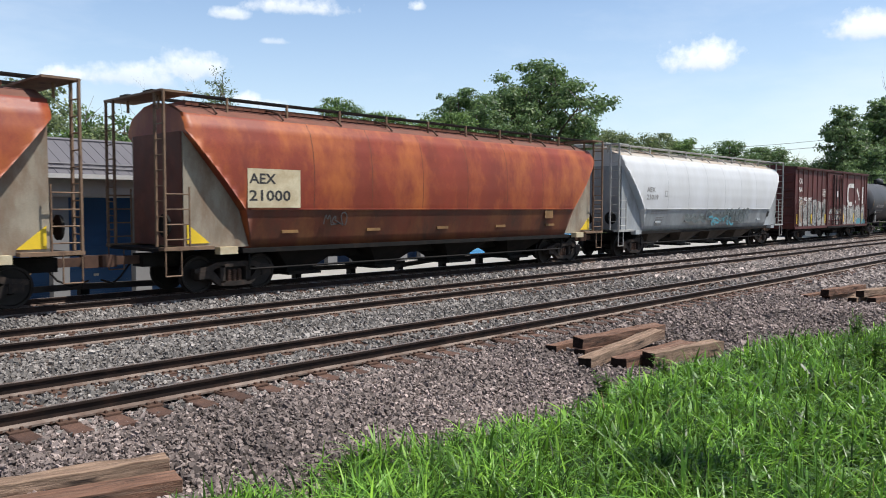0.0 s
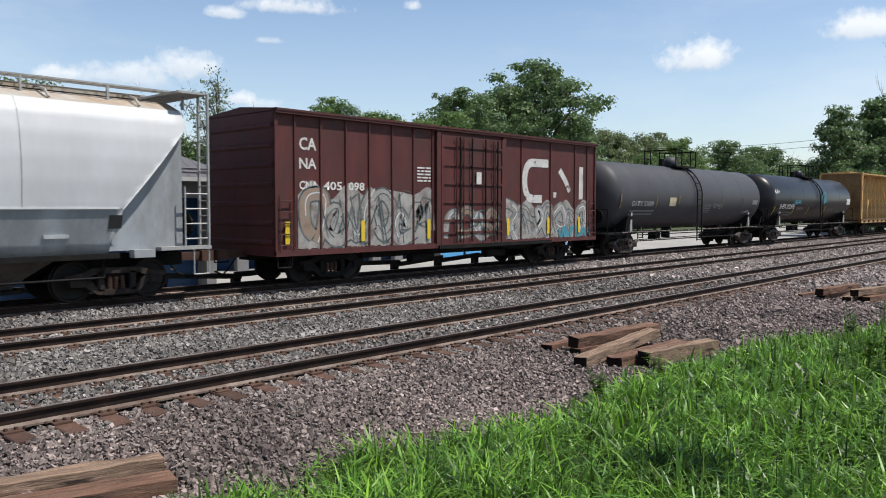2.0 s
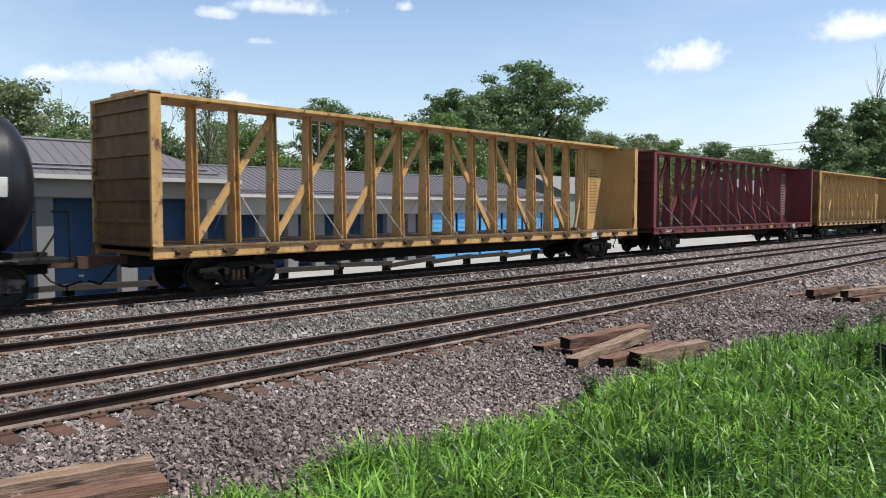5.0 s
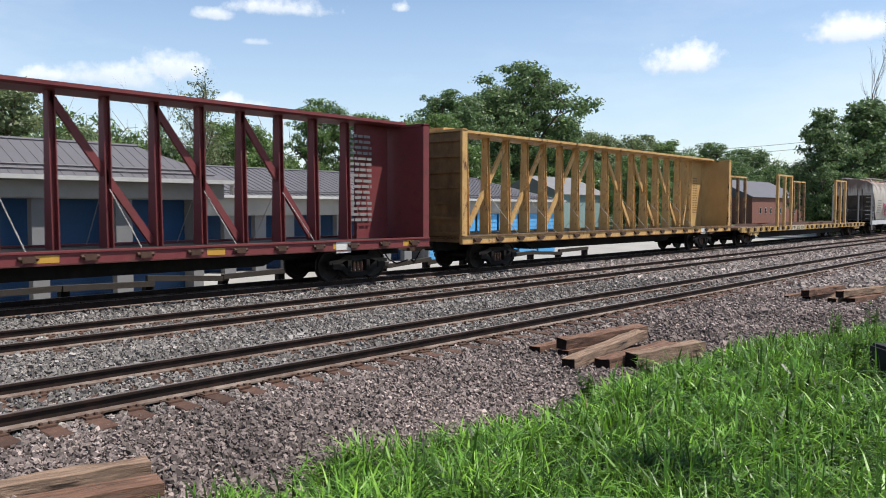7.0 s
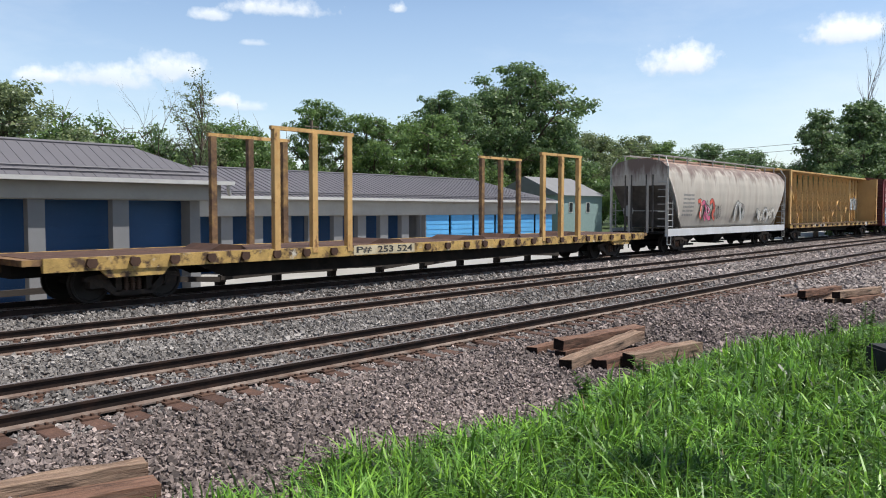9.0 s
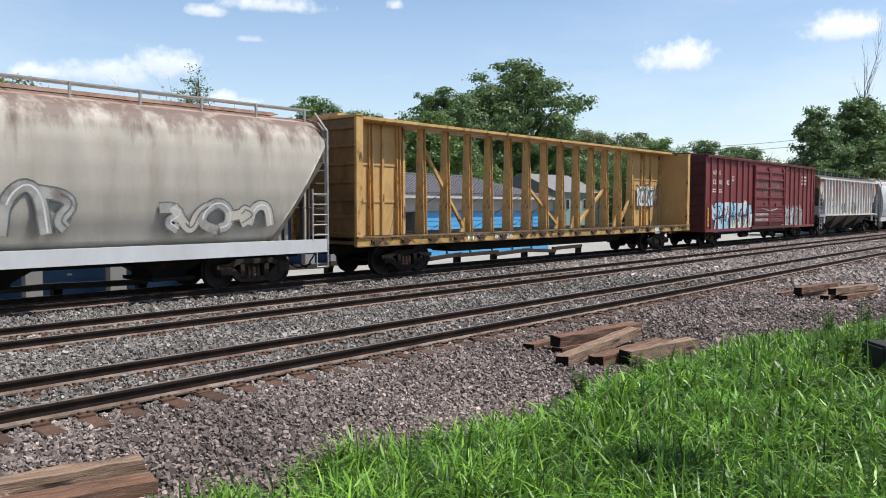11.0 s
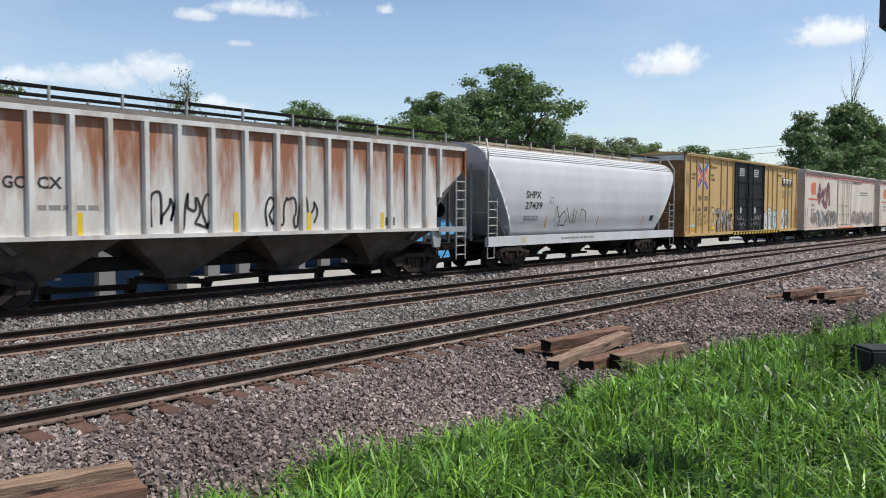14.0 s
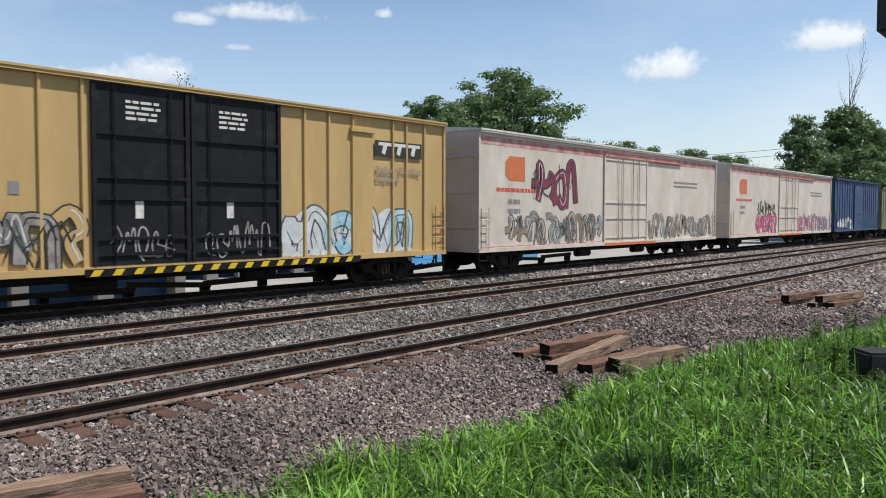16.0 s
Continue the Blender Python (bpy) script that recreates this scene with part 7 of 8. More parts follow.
# ---- storage sheds behind the train ----
M.update({
    "siding": surface("pale_grey_siding", (0.37, 0.352, 0.322), 0.06, 0.7, scale=0.8, fine=20, bump=0.05, stain=(0.30, 0.287, 0.265), stain_scale=0.5),
    "pier": surface("grey_pier_paint", (0.205, 0.205, 0.21), 0.08, 0.75, scale=1.0),
    # two blues: recessed doors with eave shade painted in, flush doors painted sunlit
    "door_blue_shaded": surface("blue_roller_door", (0.014, 0.062, 0.165), 0.1, 0.5, scale=0.8, bump=0.03),
    "door_blue_sunlit": surface("sunlit_blue_roller_door", (0.10, 0.36, 0.66), 0.1, 0.5, scale=0.8, bump=0.03),
    "metal_roof": surface("grey_metal_roof", (0.128, 0.122, 0.134), 0.06, 0.6, 0.0, scale=0.6, bump=0.03),
    "gutter": plain("white_gutter", (0.52, 0.51, 0.49), 0.5),
    "teal_wall": surface("teal_siding", (0.24, 0.33, 0.32), 0.08, 0.7),
    "brick": surface("red_brick_wall", (0.25, 0.11, 0.085), 0.2, 0.85),
    "glass": plain("dark_window", (0.03, 0.035, 0.04), 0.1),
    "grey_wood": surface("grey_weathered_wood", (0.062, 0.051, 0.044), 0.4, 0.9, scale=3, fine=30, bump=0.5, stain=(0.03, 0.026, 0.024), stain_scale=3, along=0.3),
    "pole": surface("weathered_pole", (0.16, 0.125, 0.095), 0.25, 0.9),
})


def hip_roof(root, x0, x1, y0, y1, eave, rise, both=True):
    ym = (y0 + y1) / 2
    run = (y1 - y0) / 2
    bm = bmesh.new()
    c = [bm.verts.new(p) for p in ((x0, y0, eave), (x1, y0, eave), (x1, y1, eave), (x0, y1, eave))]
    r0 = bm.verts.new((x0 + (run if both else 0), ym, eave + rise))
    r1 = bm.verts.new((x1 - run, ym, eave + rise))
    for f in ((c[0], c[1], r1, r0), (c[1], c[2], r1), (c[2], c[3], r0, r1), (c[3], c[0], r0), (c[3], c[2], c[1], c[0])):
        bm.faces.new(f)
    bmesh.ops.recalc_face_normals(bm, faces=bm.faces[:])
    roof = part("roof", bm, M["metal_roof"], root)
    n = int((x1 - x0) / 0.36)

    def seam_mesh(bm):
        prism(bm, [(-0.010, 0.0), (0.010, 0.0), (0.006, 0.007), (-0.006, 0.007)], "y", 0.0, 1.0)
        for v in bm.verts:
            v.co.z += v.co.y * rise / run
            v.co.y *= 1.0
    me = shared("roof_seam_%.3f" % (rise / run), seam_mesh)
    for k in range(1, n):
        x = x0 + (x1 - x0) * k / n
        ln = min(run, (x1 - x), (x - x0) if both else run)
        s = mesh_part("roof_seam", me, M["metal_roof"], roof)
        s.location, s.scale = (x, y0, eave), (1, ln, ln)
    bm = bmesh.new()
    tube(bm, (x0 + (run if both else 0), ym, eave + rise + 0.02), (x1 - run, ym, eave + rise + 0.02), 0.06, 8)
    part("ridge_cap", bm, M["metal_roof"], roof)
    return roof


def roller_door(root, x0, x1, y, z0, z1, mat, slats=9):
    d = part("roller_door", one(box, x0, x1, y, y + 0.05, z0, z1), mat, root)
    for k in range(slats):
        z = z0 + (z1 - z0) * (k + 0.5) / slats
        part("door_slat", one(box, x0 + 0.02, x1 - 0.02, y - 0.018, y, z - 0.10, z + 0.06), mat, d)
    part("door_handle", one(box, (x0 + x1) / 2 - 0.08, (x0 + x1) / 2 + 0.08, y - 0.05, y - 0.018, z0 + 0.75, z0 + 0.82), M["grey_steel"], d)


def storage_shed(x0, x1, y0, y1, eave, rise, fascia, front, label, bays, base=-0.88):
    root = thing("storage_shed", label, "storage shed", "self storage sheds")
    part("back_wall", one(box, x0, x1, y1 - 0.4, y1 - 0.2, base, eave - 0.1), M["siding"], root)
    part("end_wall", one(box, x1 - 0.2, x1, y0 + 1.4, y1 - 0.4, base, fascia), M["siding"], root)
    part("end_fascia", one(box, x1 - 0.2, x1, y0 + 0.15, y1 - 0.4, fascia, eave - 0.1), M["siding"], root)
    part("end_wall", one(box, x0, x0 + 0.2, y0 + 0.05, y1 - 0.4, base, eave - 0.1), M["siding"], root)
    part("fascia", one(box, x0, x1, y0, y0 + 0.15, fascia, eave - 0.08), M["siding"], root)
    part("soffit", one(box, x0, x1 - 0.2, y0 + 0.15, y1 - 0.4, fascia - 0.03, fascia + 0.05), M["siding"], root)
    part("slab", one(box, x0 - 0.3, x1 + 0.3, y0 - 0.5, y1, base - 0.2, base + 0.06), M["lot"], root)
    hip_roof(root, x0 - 0.3, x1 + 0.3, y0 - 0.3, y1 + 0.3, eave, rise)
    part("gutter", one(box, x0 - 0.3, x1 + 0.3, y0 - 0.42, y0 - 0.28, eave - 0.1, eave + 0.03), M["gutter"], root)
    bars(root, "downpipe", [((x1 + 0.1, y0 - 0.35, eave - 0.1), (x1 + 0.1, y0 - 0.3, eave - 0.22)), ((x1 + 0.1, y0 - 0.3, eave - 0.22), (x1 + 0.32, y0 - 0.05, eave - 0.42))], M["gutter"], 0.07)
    slope = rise / ((y1 - y0) / 2 + 0.3)
    for up in (0.35, 0.62):
        bars(root, "snow_rail", [((x0, y0 - 0.3 + up, eave + up * slope + 0.05), (x1 - up, y0 - 0.3 + up, eave + up * slope + 0.05))], M["metal_roof"], 0.03)
    for a, b, p0, mat, back in bays:
        # pier, then door
        part("pier", one(box, p0, a, y0 + front, y0 + front + 0.32, base, fascia), M["pier"], root)
        roller_door(root, a, b + (a - p0 - 0.02 if back > 0.3 else 0.0), y0 + back, base + 0.06, fascia - 0.02, mat)
    part("pier", one(box, bays[-1][1], bays[-1][1] + 0.38, y0 + 0.7, y0 + 1.4, base, fascia), M["pier"], root)
    part("return_wall", one(box, bays[-1][1] + 0.38, x1 - 0.2, y0 + 1.4, y0 + 1.6, base, fascia), M["pier"], root)
    return root


left_bays = [(9.54 - 2.53 * k, 11.59 - 2.53 * k, 9.06 - 2.53 * k, M["door_blue_shaded"], 1.3) for k in range(4, -1, -1)] + [(12.12, 14.60, 11.59, M["door_blue_shaded"], 1.3)]
storage_shed(-1.2, 15.4, 24.0, 28.2, 3.08, 1.2, 2.47, 0.16, "low grey storage shed with blue roller doors and metal roof", left_bays)
right_bays = [(18.8 + 1.66 * k, 19.86 + 1.66 * k, 18.2 + 1.66 * k, M["door_blue_shaded"], 1.5) for k in range(9)] + [(33.2 + 2.2 * k, 35.2 + 2.2 * k, 33.0 + 2.2 * k, M["door_blue_sunlit"], 0.06) for k in range(6)]
shed_right = storage_shed(16.6, 46.6, 30.6, 38.8, 2.72, 1.5, 1.85, 0.36, "long grey storage shed with deep eaves and blue doors", right_bays)
part("return_wall", one(box, 33.14, 33.2, 30.66, 32.2, -0.88, 1.85), M["pier"], shed_right)


def plain_house(name, label, x0, x1, y0, y1, eave, ridge, wall, roof, windows, along="x"):
    root = thing(name, label, "building")
    part("wall", one(box, x0, x1, y0, y1, -0.7, eave), wall, root)
    bm = bmesh.new()
    if along == "x":
        prism(bm, [(y0 - 0.4, eave), (y1 + 0.4, eave), ((y0 + y1) / 2, ridge)], "x", x0 - 0.4, x1 + 0.4)
    else:
        prism(bm, [(x0 - 0.4, eave), (x1 + 0.4, eave), ((x0 + x1) / 2, ridge)], "y", y0 - 0.4, y1 + 0.4)
    part("roof", bm, roof, root)
    for face, a, z in windows:
        w = part("window", one(box, a, a + 0.9, y0 - 0.05, y0 - 0.01, z, z + 1.3) if face == "front" else one(box, x0 - 0.05, x0 - 0.01, a, a + 0.9, z, z + 1.3), M["gutter"], root)
        part("pane", one(box, a + 0.1, a + 0.8, y0 - 0.07, y0 - 0.05, z + 0.1, z + 1.2) if face == "front" else one(box, x0 - 0.07, x0 - 0.05, a + 0.1, a + 0.8, z + 0.1, z + 1.2), M["glass"], w)


plain_house("house", "teal two-storey house with pale roof behind the sheds", 80, 90, 52, 62, 3.9, 6.3, M["teal_wall"], M["pier"], [("left", 54, 1.6), ("left", 58, 1.6), ("front", 82, 1.8), ("front", 86, 1.8)])
plain_house("warehouse", "long low brick building with grey metal roof", 158, 190, 58, 74, 4.6, 8.5, M["brick"], M["metal_roof"], [("front", 162 + 3 * k, 1.2) for k in range(8)])

# ---- low timber barrier along the lot ----


def barrier():
    root = thing("timber_barrier", "low dark timber barrier of posts and rails along the lot", "fence")
    xs = [4.1, 6.5, 8.96, 11.38, 13.92, 16.13, 18.56, 20.98, 23.45, 25.79, 28.39, 30.8, 33.2, 35.7]
    rnd = random.Random(8)
    for x in xs:
        part("post", one(box, x - 0.12, x + 0.12, 21.7, 21.94, -0.95, -0.02 + rnd.uniform(-0.05, 0.05)), M["black"], root)
    for a, b in zip(xs, xs[1:]):
        bm = bmesh.new()
        za, zb = 0.02 + rnd.uniform(-0.12, 0.08), 0.02 + rnd.uniform(-0.12, 0.08)
        prism(bm, [(a - 0.1, za - 0.08), (b + 0.1, zb - 0.08), (b + 0.1, zb + 0.08), (a - 0.1, za + 0.08)], "y", 21.62 + rnd.uniform(-0.05, 0.03), 21.78)
        part("rail", bm, M["grey_wood"], root)


barrier()

# ---- trees ----
M["bark"] = surface("tree_bark", (0.12, 0.09, 0.07), 0.35, 0.9, scale=4, fine=25, bump=0.6)
M["leaf_dark"] = leafy("dark_leaves", (0.140, 0.225, 0.105), (0.21, 0.33, 0.11), 0.6, 0.42, 0.35)
M["leaf_mid"] = leafy("green_leaves", (0.150, 0.242, 0.092), (0.23, 0.37, 0.095), 0.6, 0.42, 0.35)
M["leaf_pale"] = leafy("pale_leaves", (0.205, 0.262, 0.142), (0.25, 0.33, 0.13), 0.55, 0.42, 0.35)
TREES = {}


def tree_meshes(kind, seed, leaves, size, spread, limbs, low=0.22, shoots=5, puff=0.05, peak=0.55, girth=0.022):
    """A unit tree, 1 high: tapered trunk, limbs, boughs and twigs, with a flattened spray of leaves round each twig end."""
    rnd = random.Random(seed)
    rng = np.random.default_rng(seed)
    bm = bmesh.new()
    lean = Vector((rnd.uniform(-0.02, 0.02), rnd.uniform(-0.02, 0.02), 0))
    p, r = Vector((0, 0, -0.02)), girth
    spine = [p]
    for k in range(7):
        q = Vector((lean.x * k + rnd.uniform(-0.012, 0.012), lean.y * k + rnd.uniform(-0.012, 0.012), 0.13 * (k + 1)))
        tube(bm, p, q, r, 7, r * 0.78)
        p, r = q, r * 0.78
        spine.append(q)
    tips = []
    for k in range(limbs):
        t = (k + 0.5) / limbs
        h = low + (0.90 - low) * t
        # widest at the peak height, ragged from limb to limb
        fat = (t / peak) ** 0.45 if t < peak else max(0.12, 1 - ((t - peak) / (1.08 - peak)) ** 1.6)
        reach = spread * fat * rnd.choice((0.55, 0.8, 1.0, 1.12))
        a = k * 2.4 + rnd.uniform(-0.5, 0.5)
        root = spine[max(1, min(6, int((h - 0.10 - reach * 0.25) / 0.13)))]
        tip = Vector((math.cos(a) * reach, math.sin(a) * reach, h + rnd.uniform(-0.03, 0.05)))
        mid = root.lerp(tip, 0.5) + Vector((0, 0, 0.02))
        tube(bm, root, mid, girth * 0.38, 5, girth * 0.25)
        tube(bm, mid, tip, girth * 0.25, 5, girth * 0.09)
        for s in range(shoots):
            u = 0.35 + 0.65 * (s + rnd.random()) / shoots
            foot = root.lerp(mid, u * 2) if u < 0.5 else mid.lerp(tip, u * 2 - 1)
            d = Vector((rnd.gauss(0, 1), rnd.gauss(0, 1), rnd.uniform(-0.3, 1.5))).normalized()
            end = foot + d * spread * rnd.uniform(0.16, 0.46)
            tube(bm, foot, end, girth * 0.12, 4, girth * 0.045)
            tips.append((end, puff * rnd.uniform(0.65, 1.35)))
        tips.append((tip, puff * rnd.uniform(0.7, 1.2)))
    for k in range(4):
        tips.append((spine[-1] + Vector((rnd.gauss(0, 0.04), rnd.gauss(0, 0.04), rnd.uniform(-0.02, 0.06))), puff * 0.9))
    me_trunk = bpy.data.meshes.new("trunk")
    bm.to_mesh(me_trunk)
    bm.free()
    c = np.array([t for t, _ in tips])
    rad = np.array([r for _, r in tips])
    c[:, 2] *= 0.97 / (c[:, 2] + rad * 0.6).max()
    pick = rng.choice(len(tips), leaves, p=rad ** 2 / (rad ** 2).sum())
    dirs = rng.normal(size=(leaves, 3))
    dirs /= np.linalg.norm(dirs, axis=1)[:, None]
    dist = rng.random(leaves) ** 0.38 * rng.lognormal(0, 0.14, leaves)
    pos = c[pick] + dirs * (rad[pick] * dist)[:, None] * np.array([1.25, 1.25, 0.72])
    nrm = dirs * 0.8 + rng.normal(0, 0.55, (leaves, 3)) + np.array([0, 0, 0.6])
    nrm /= np.linalg.norm(nrm, axis=1)[:, None]
    u = np.cross(nrm, rng.normal(size=(leaves, 3)))
    u /= np.linalg.norm(u, axis=1)[:, None]
    w = np.cross(nrm, u)
    s = size * rng.lognormal(0, 0.28, leaves)[:, None]
    v = np.stack([pos - u * s - w * s * 0.5, pos + u * s * 0.9 - w * s * 0.4, pos + w * s * 0.95], 1).reshape(-1, 3)
    ob = soup("crown", v, np.arange(leaves * 3).reshape(-1, 3), None)
    me_crown = ob.data
    bpy.data.objects.remove(ob)
    TREES[kind] = (me_trunk, me_crown)


tree_meshes("broad", 1, 30000, 0.0085, 0.34, 30, 0.24, 8, 0.046)
tree_meshes("round", 2, 24000, 0.0098, 0.40, 28, 0.14, 8, 0.056)
tree_meshes("tall", 3, 24000, 0.0088, 0.23, 32, 0.08, 7, 0.044, 0.4)
tree_meshes("airy", 4, 4200, 0.0056, 0.16, 30, 0.30, 7, 0.034, 0.5, 0.010)
tree_meshes("bush", 5, 18000, 0.0150, 0.55, 26, 0.10, 8, 0.085)


def tree(kind, x, y, height, leaf, label, turn=0.0, wide=1.0, base=-0.93, group="trees behind the sheds"):
    root = thing("tree", label, "tree", group)
    root.matrix_basis = Matrix.Translation((x, y, base)) @ pose(0, 0, 0, 0, 0, turn)
    root.scale = (height * wide, height * wide, height)
    trunk, crown = TREES[kind]
    t = new("trunk", trunk)
    t.parent = root
    if not trunk.materials:
        trunk.materials.append(M["bark"])
    key = "%s_%s" % (kind, leaf)
    if key not in SHARED:
        SHARED[key] = crown.copy()
        SHARED[key].materials.append(M[leaf])
    cr = new("crown", SHARED[key])
    cr.parent = root


# kind, place, height, leaves, turn, width
GREEN = "leafy green tree with uneven crown"
for args in (
    ("round", 19.0, 55, 12.0, "leaf_pale", "pale green willow-like tree with a full crown", 20, 1.0), ("round", 13.0, 57, 10.8, "leaf_pale", GREEN, 80, 1.0),
    ("bush", 30.5, 72, 12.6, "leaf_mid", GREEN, 50, 0.8), ("bush", 36.0, 76, 12.4, "leaf_mid", GREEN, 140, 0.8), ("bush", 25.5, 74, 12.2, "leaf_mid", GREEN, 10, 0.8),
    ("airy", 36.0, 60, 15.4, "leaf_pale", "tall thin tree with sparse leaves", 30, 1.0), ("airy", 39.6, 64, 11.4, "leaf_pale", "thin tree with sparse leaves", 150, 1.0),
    ("round", 43.5, 66, 12.0, "leaf_mid", GREEN, 65, 1.0), ("bush", 48.5, 70, 12.8, "leaf_mid", GREEN, 100, 0.8), ("bush", 40, 74, 12.0, "leaf_dark", GREEN, 0, 0.9),
    ("broad", 58.0, 70, 16.0, "leaf_mid", GREEN, 15, 0.8), ("round", 63.5, 66, 14.5, "leaf_mid", GREEN, 120, 1.0), ("round", 70.5, 66, 15.0, "leaf_mid", GREEN, 210, 1.1), ("bush", 77.5, 66, 12.5, "leaf_mid", GREEN, 33, 0.8),
    ("broad", 80.0, 71, 19.6, "leaf_dark", "large dark green tree with broad crown", 75, 1.0), ("broad", 90.5, 71, 21.6, "leaf_dark", "large dark green tree with broad crown", 190, 1.0),
    ("broad", 100.0, 71, 26.6, "leaf_dark", "tallest dark green tree with a ragged broad crown", 300, 1.05), ("round", 106, 70, 17.5, "leaf_dark", GREEN, 40, 1.0), ("round", 96.0, 66, 12.5, "leaf_mid", GREEN, 260, 1.0),
    ("bush", 86.0, 67, 10.5, "leaf_mid", GREEN, 70, 0.8), ("round", 93.5, 48.5, 10.5, "leaf_mid", GREEN, 25, 0.95), ("bush", 110, 66, 10.0, "leaf_mid", GREEN, 170, 0.9),
    ("round", 126, 78, 18.5, "leaf_pale", "pale flowering tree crown in the distance", 20, 1.0), ("round", 138, 80, 18.7, "leaf_pale", GREEN, 130, 1.0), ("round", 152, 82, 19.5, "leaf_pale", GREEN, 220, 1.0), ("round", 166, 82, 19.5, "leaf_mid", GREEN, 310, 1.0),
    ("round", 180, 84, 18.0, "leaf_mid", GREEN, 95, 0.9), ("bush", 116, 62, 8.8, "leaf_dark", GREEN, 45, 0.9), ("bush", 124, 64, 8.5, "leaf_dark", GREEN, 145, 0.9),
    ("round", 205, 86, 21.5, "leaf_dark", GREEN, 150, 1.0), ("round", 238, 88, 22.5, "leaf_dark", GREEN, 10, 1.1), ("bush", 222, 90, 19.0, "leaf_dark", GREEN, 10, 1.1), ("bush", 255, 86, 20.0, "leaf_dark", GREEN, 10, 1.1),
    ("tall", 89.0, 25.5, 14.2, "leaf_dark", "dark green tree close beside the far track", 30, 0.95, -0.88, "trees beside the track"), ("tall", 98.0, 26.5, 12.4, "leaf_dark", "dark green tree close beside the far track", 130, 1.0, -0.88, "trees beside the track"),
    ("tall", 104.5, 25.0, 17.0, "leaf_dark", "dark green tree close beside the far track", 220, 1.1, -0.88, "trees beside the track"), ("tall", 111.0, 25.0, 17.5, "leaf_dark", "dark green tree close beside the far track", 300, 1.2, -0.88, "trees beside the track"),
    ("tall", 118.0, 25.0, 15.6, "leaf_dark", "dark green tree close beside the far track", 10, 1.2, -0.88, "trees beside the track"), ("bush", 94.5, 24.5, 6.5, "leaf_mid", "leafy shrub at the foot of the trackside trees", 10, 0.9, -0.88, "trees beside the track"),
    ("bush", 99.5, 24.0, 7.5, "leaf_mid", "leafy shrub at the foot of the trackside trees", 100, 0.9, -0.88, "trees beside the track"), ("bush", 106, 24.0, 8.0, "leaf_mid", "leafy shrub at the foot of the trackside trees", 200, 0.9, -0.88, "trees beside the track"),
    ("tall", 135.0, 26.0, 16.0, "leaf_dark", "dark green tree close beside the far track", 190, 1.3, -0.88, "trees beside the track"), ("tall", 160.0, 27.0, 17.0, "leaf_dark", "dark green tree close beside the far track", 90, 1.3, -0.88, "trees beside the track"),
    ("bush", 200.0, 27.0, 14.0, "leaf_dark", GREEN, 90, 1.3, -0.88, "trees beside the track"), ("bush", 260.0, 28.0, 16.0, "leaf_dark", GREEN, 190, 1.3, -0.88, "trees beside the track"), ("bush", 340.0, 28.0, 18.0, "leaf_dark", GREEN, 290, 1.3, -0.88, "trees beside the track"),
):
    tree(*args)


def far_woods():
    rng = np.random.default_rng(77)
    n = 26000
    x = rng.uniform(-60, 520, n)
    h = 10 + 4 * np.sin(x * 0.05) + 3 * np.sin(x * 0.17 + 1)
    z = -0.9 + rng.random(n) ** 0.7 * h
    y = 128 + rng.normal(0, 3, n)
    nrm = rng.normal(size=(n, 3)) + np.array([0, -0.6, 0.6])
    nrm /= np.linalg.norm(nrm, axis=1)[:, None]
    u = np.cross(nrm, rng.normal(size=(n, 3)))
    u /= np.linalg.norm(u, axis=1)[:, None]
    w = np.cross(nrm, u)
    s = rng.uniform(0.5, 1.1, n)[:, None]
    p = np.stack([x, y, z], -1)
    v = np.stack([p - u * s, p - w * s, p + u * s, p + w * s], 1).reshape(-1, 3)
    ob = soup("far_woods", v, np.arange(n * 4).reshape(-1, 4), M["leaf_dark"])
    tagged(ob, "belt of dark green woods on the skyline", "woods", kind="stuff")


far_woods()


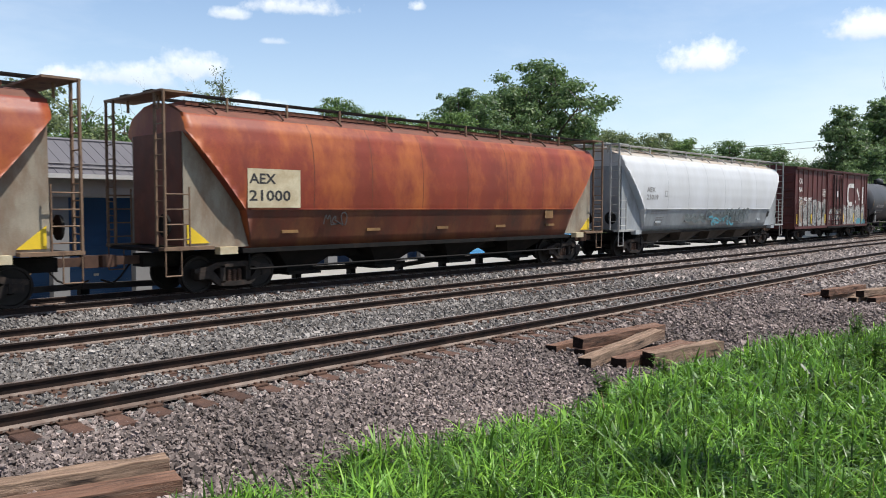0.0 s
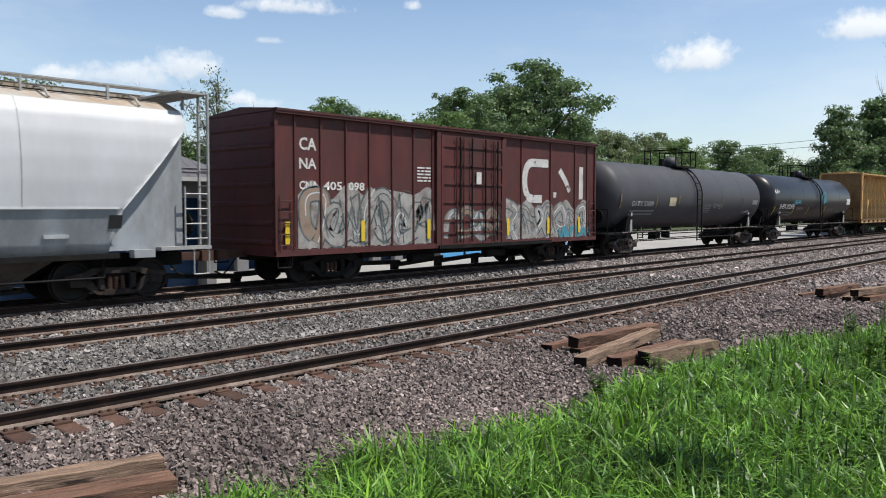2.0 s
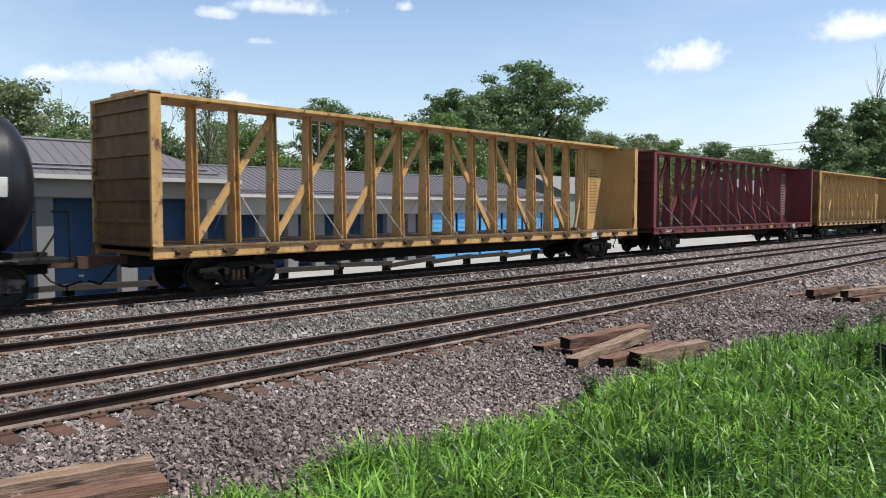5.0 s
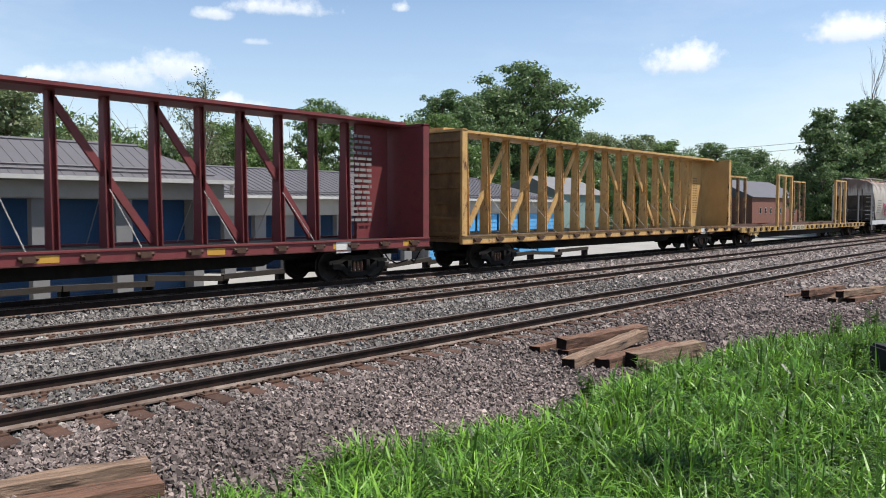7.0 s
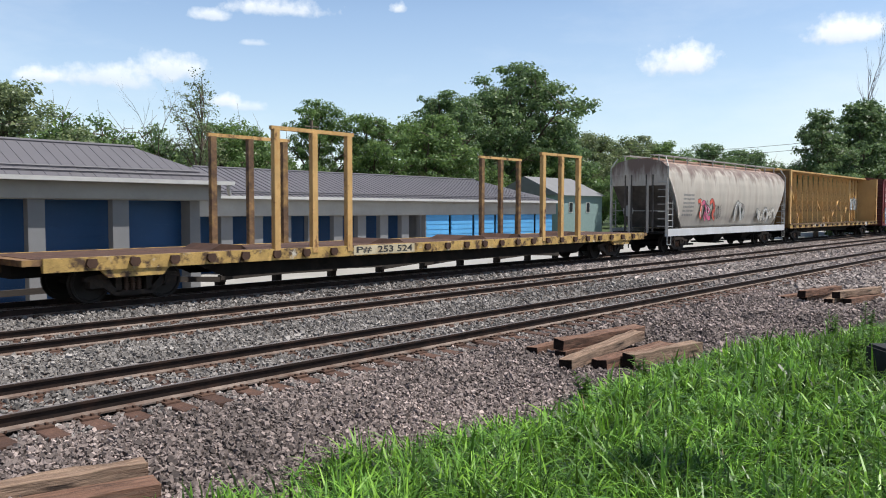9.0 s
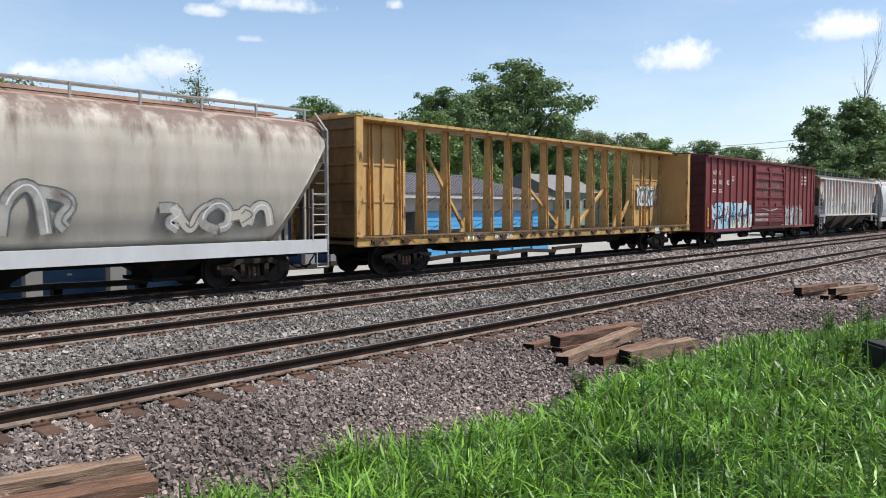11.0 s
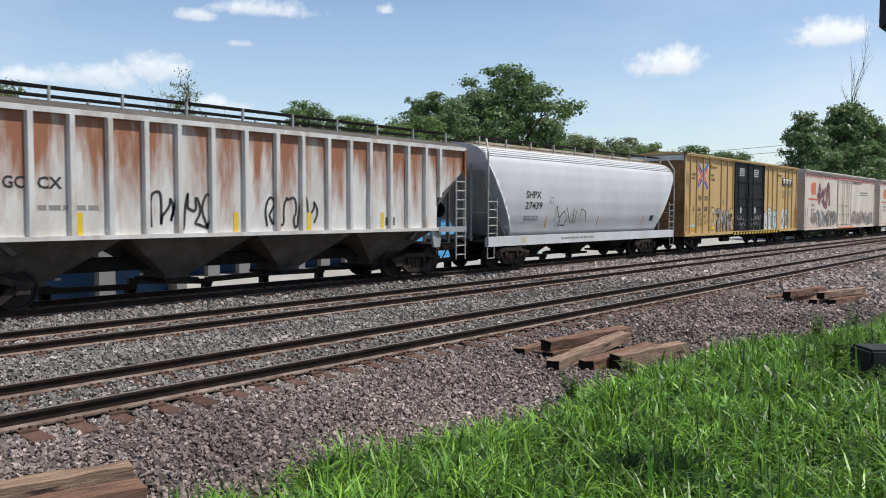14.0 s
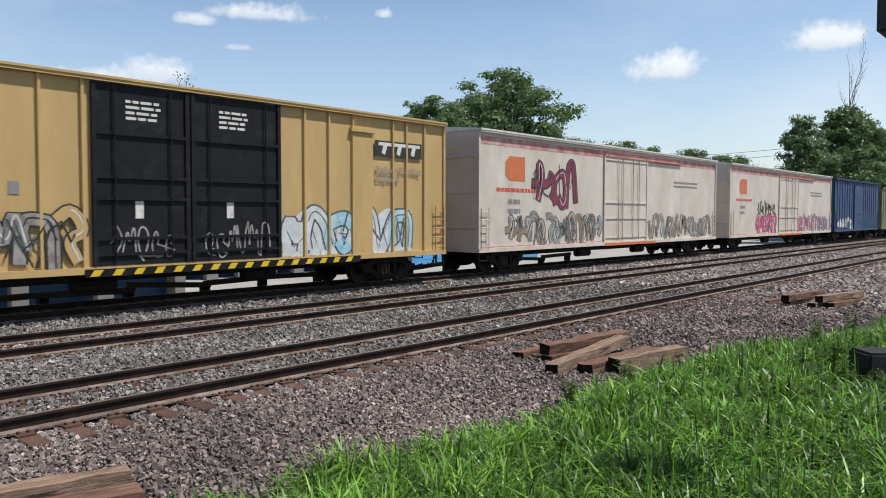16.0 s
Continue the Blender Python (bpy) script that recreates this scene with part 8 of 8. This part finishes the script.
def bare_tree(x, y, height, seed, wide=0.22, label="leafless dead tree with thin upright branches"):
    rnd = random.Random(seed)
    root = thing("dead_tree", label, "tree")
    root.location = (x, y, -0.93)
    bm = bmesh.new()

    def grow(p, d, ln, r, depth):
        # a leader in short bends, with side shoots that turn upward
        for k in range(5):
            q = p + d * ln / 5
            tube(bm, p, q, r, 5, r * 0.85)
            if depth and (k > 1 or depth < 3):
                out = Vector((rnd.gauss(0, 1), rnd.gauss(0, 1), 0)).normalized()
                grow(q, (d + out * wide * rnd.uniform(2.0, 4.0)).normalized(), ln * rnd.uniform(0.34, 0.55), r * 0.62, depth - 1)
            p, r = q, r * 0.85
            d = (d + Vector((rnd.gauss(0, 0.07), rnd.gauss(0, 0.07), 0.03))).normalized()
    grow(Vector((0, 0, 0)), Vector((0.02, 0, 1)).normalized(), height * 0.86, height * 0.0075, 3)
    part("trunk", bm, M["bark"], root)


bare_tree(113.0, 26.5, 21.0, 11, 0.10)
bare_tree(33.4, 62, 10.8, 6, 0.2, "thin leafless tree behind the sheds")


def power_line():
    root = thing("power_line", "two sagging overhead cables between wooden poles", "power line")
    for px, py in ((146.0, 78.0), (134.5, 27.0)):
        bars(root, "pole", [((px, py, -0.93), (px, py, 14.6)), ((px - 1.1, py, 14.0), (px + 1.1, py, 14.0))], M["pole"], 0.14)
    for k, z in ((-0.9, 14.1), (0.9, 13.2)):
        pts = [(146.0 - 11.5 * t + k, 78.0 - 51.0 * t, z - 1.0 * 4 * t * (1 - t)) for t in np.linspace(0, 1, 15)]
        bars(root, "cable", list(zip(pts, pts[1:])), M["black"], 0.035)
    pole = thing("utility_pole", "slim wooden utility pole among the trees", "pole")
    bars(pole, "shaft", [((40.5, 50, -0.95), (40.5, 50, 9.3))], M["pole"], 0.13)
    bars(pole, "crossarm", [((39.8, 50, 8.8), (41.2, 50, 8.8))], M["pole"], 0.05)


power_line()

# ---- motion ----
SPEED = 19.05


def motions():
    for root, start in TRAIN:
        walk(root, [(t, pose(start - SPEED * t, TRACK_Y[2], 0)) for t in range(0, 17)])
    steps = [k / FPS for k in range(16 * FPS + 1)]
    for w, x in WHEELSETS:
        walk(w, [(t, pose(x, 0, WHEEL_R, 0, -math.degrees(SPEED * t / WHEEL_R), 0)) for t in steps])


motions()
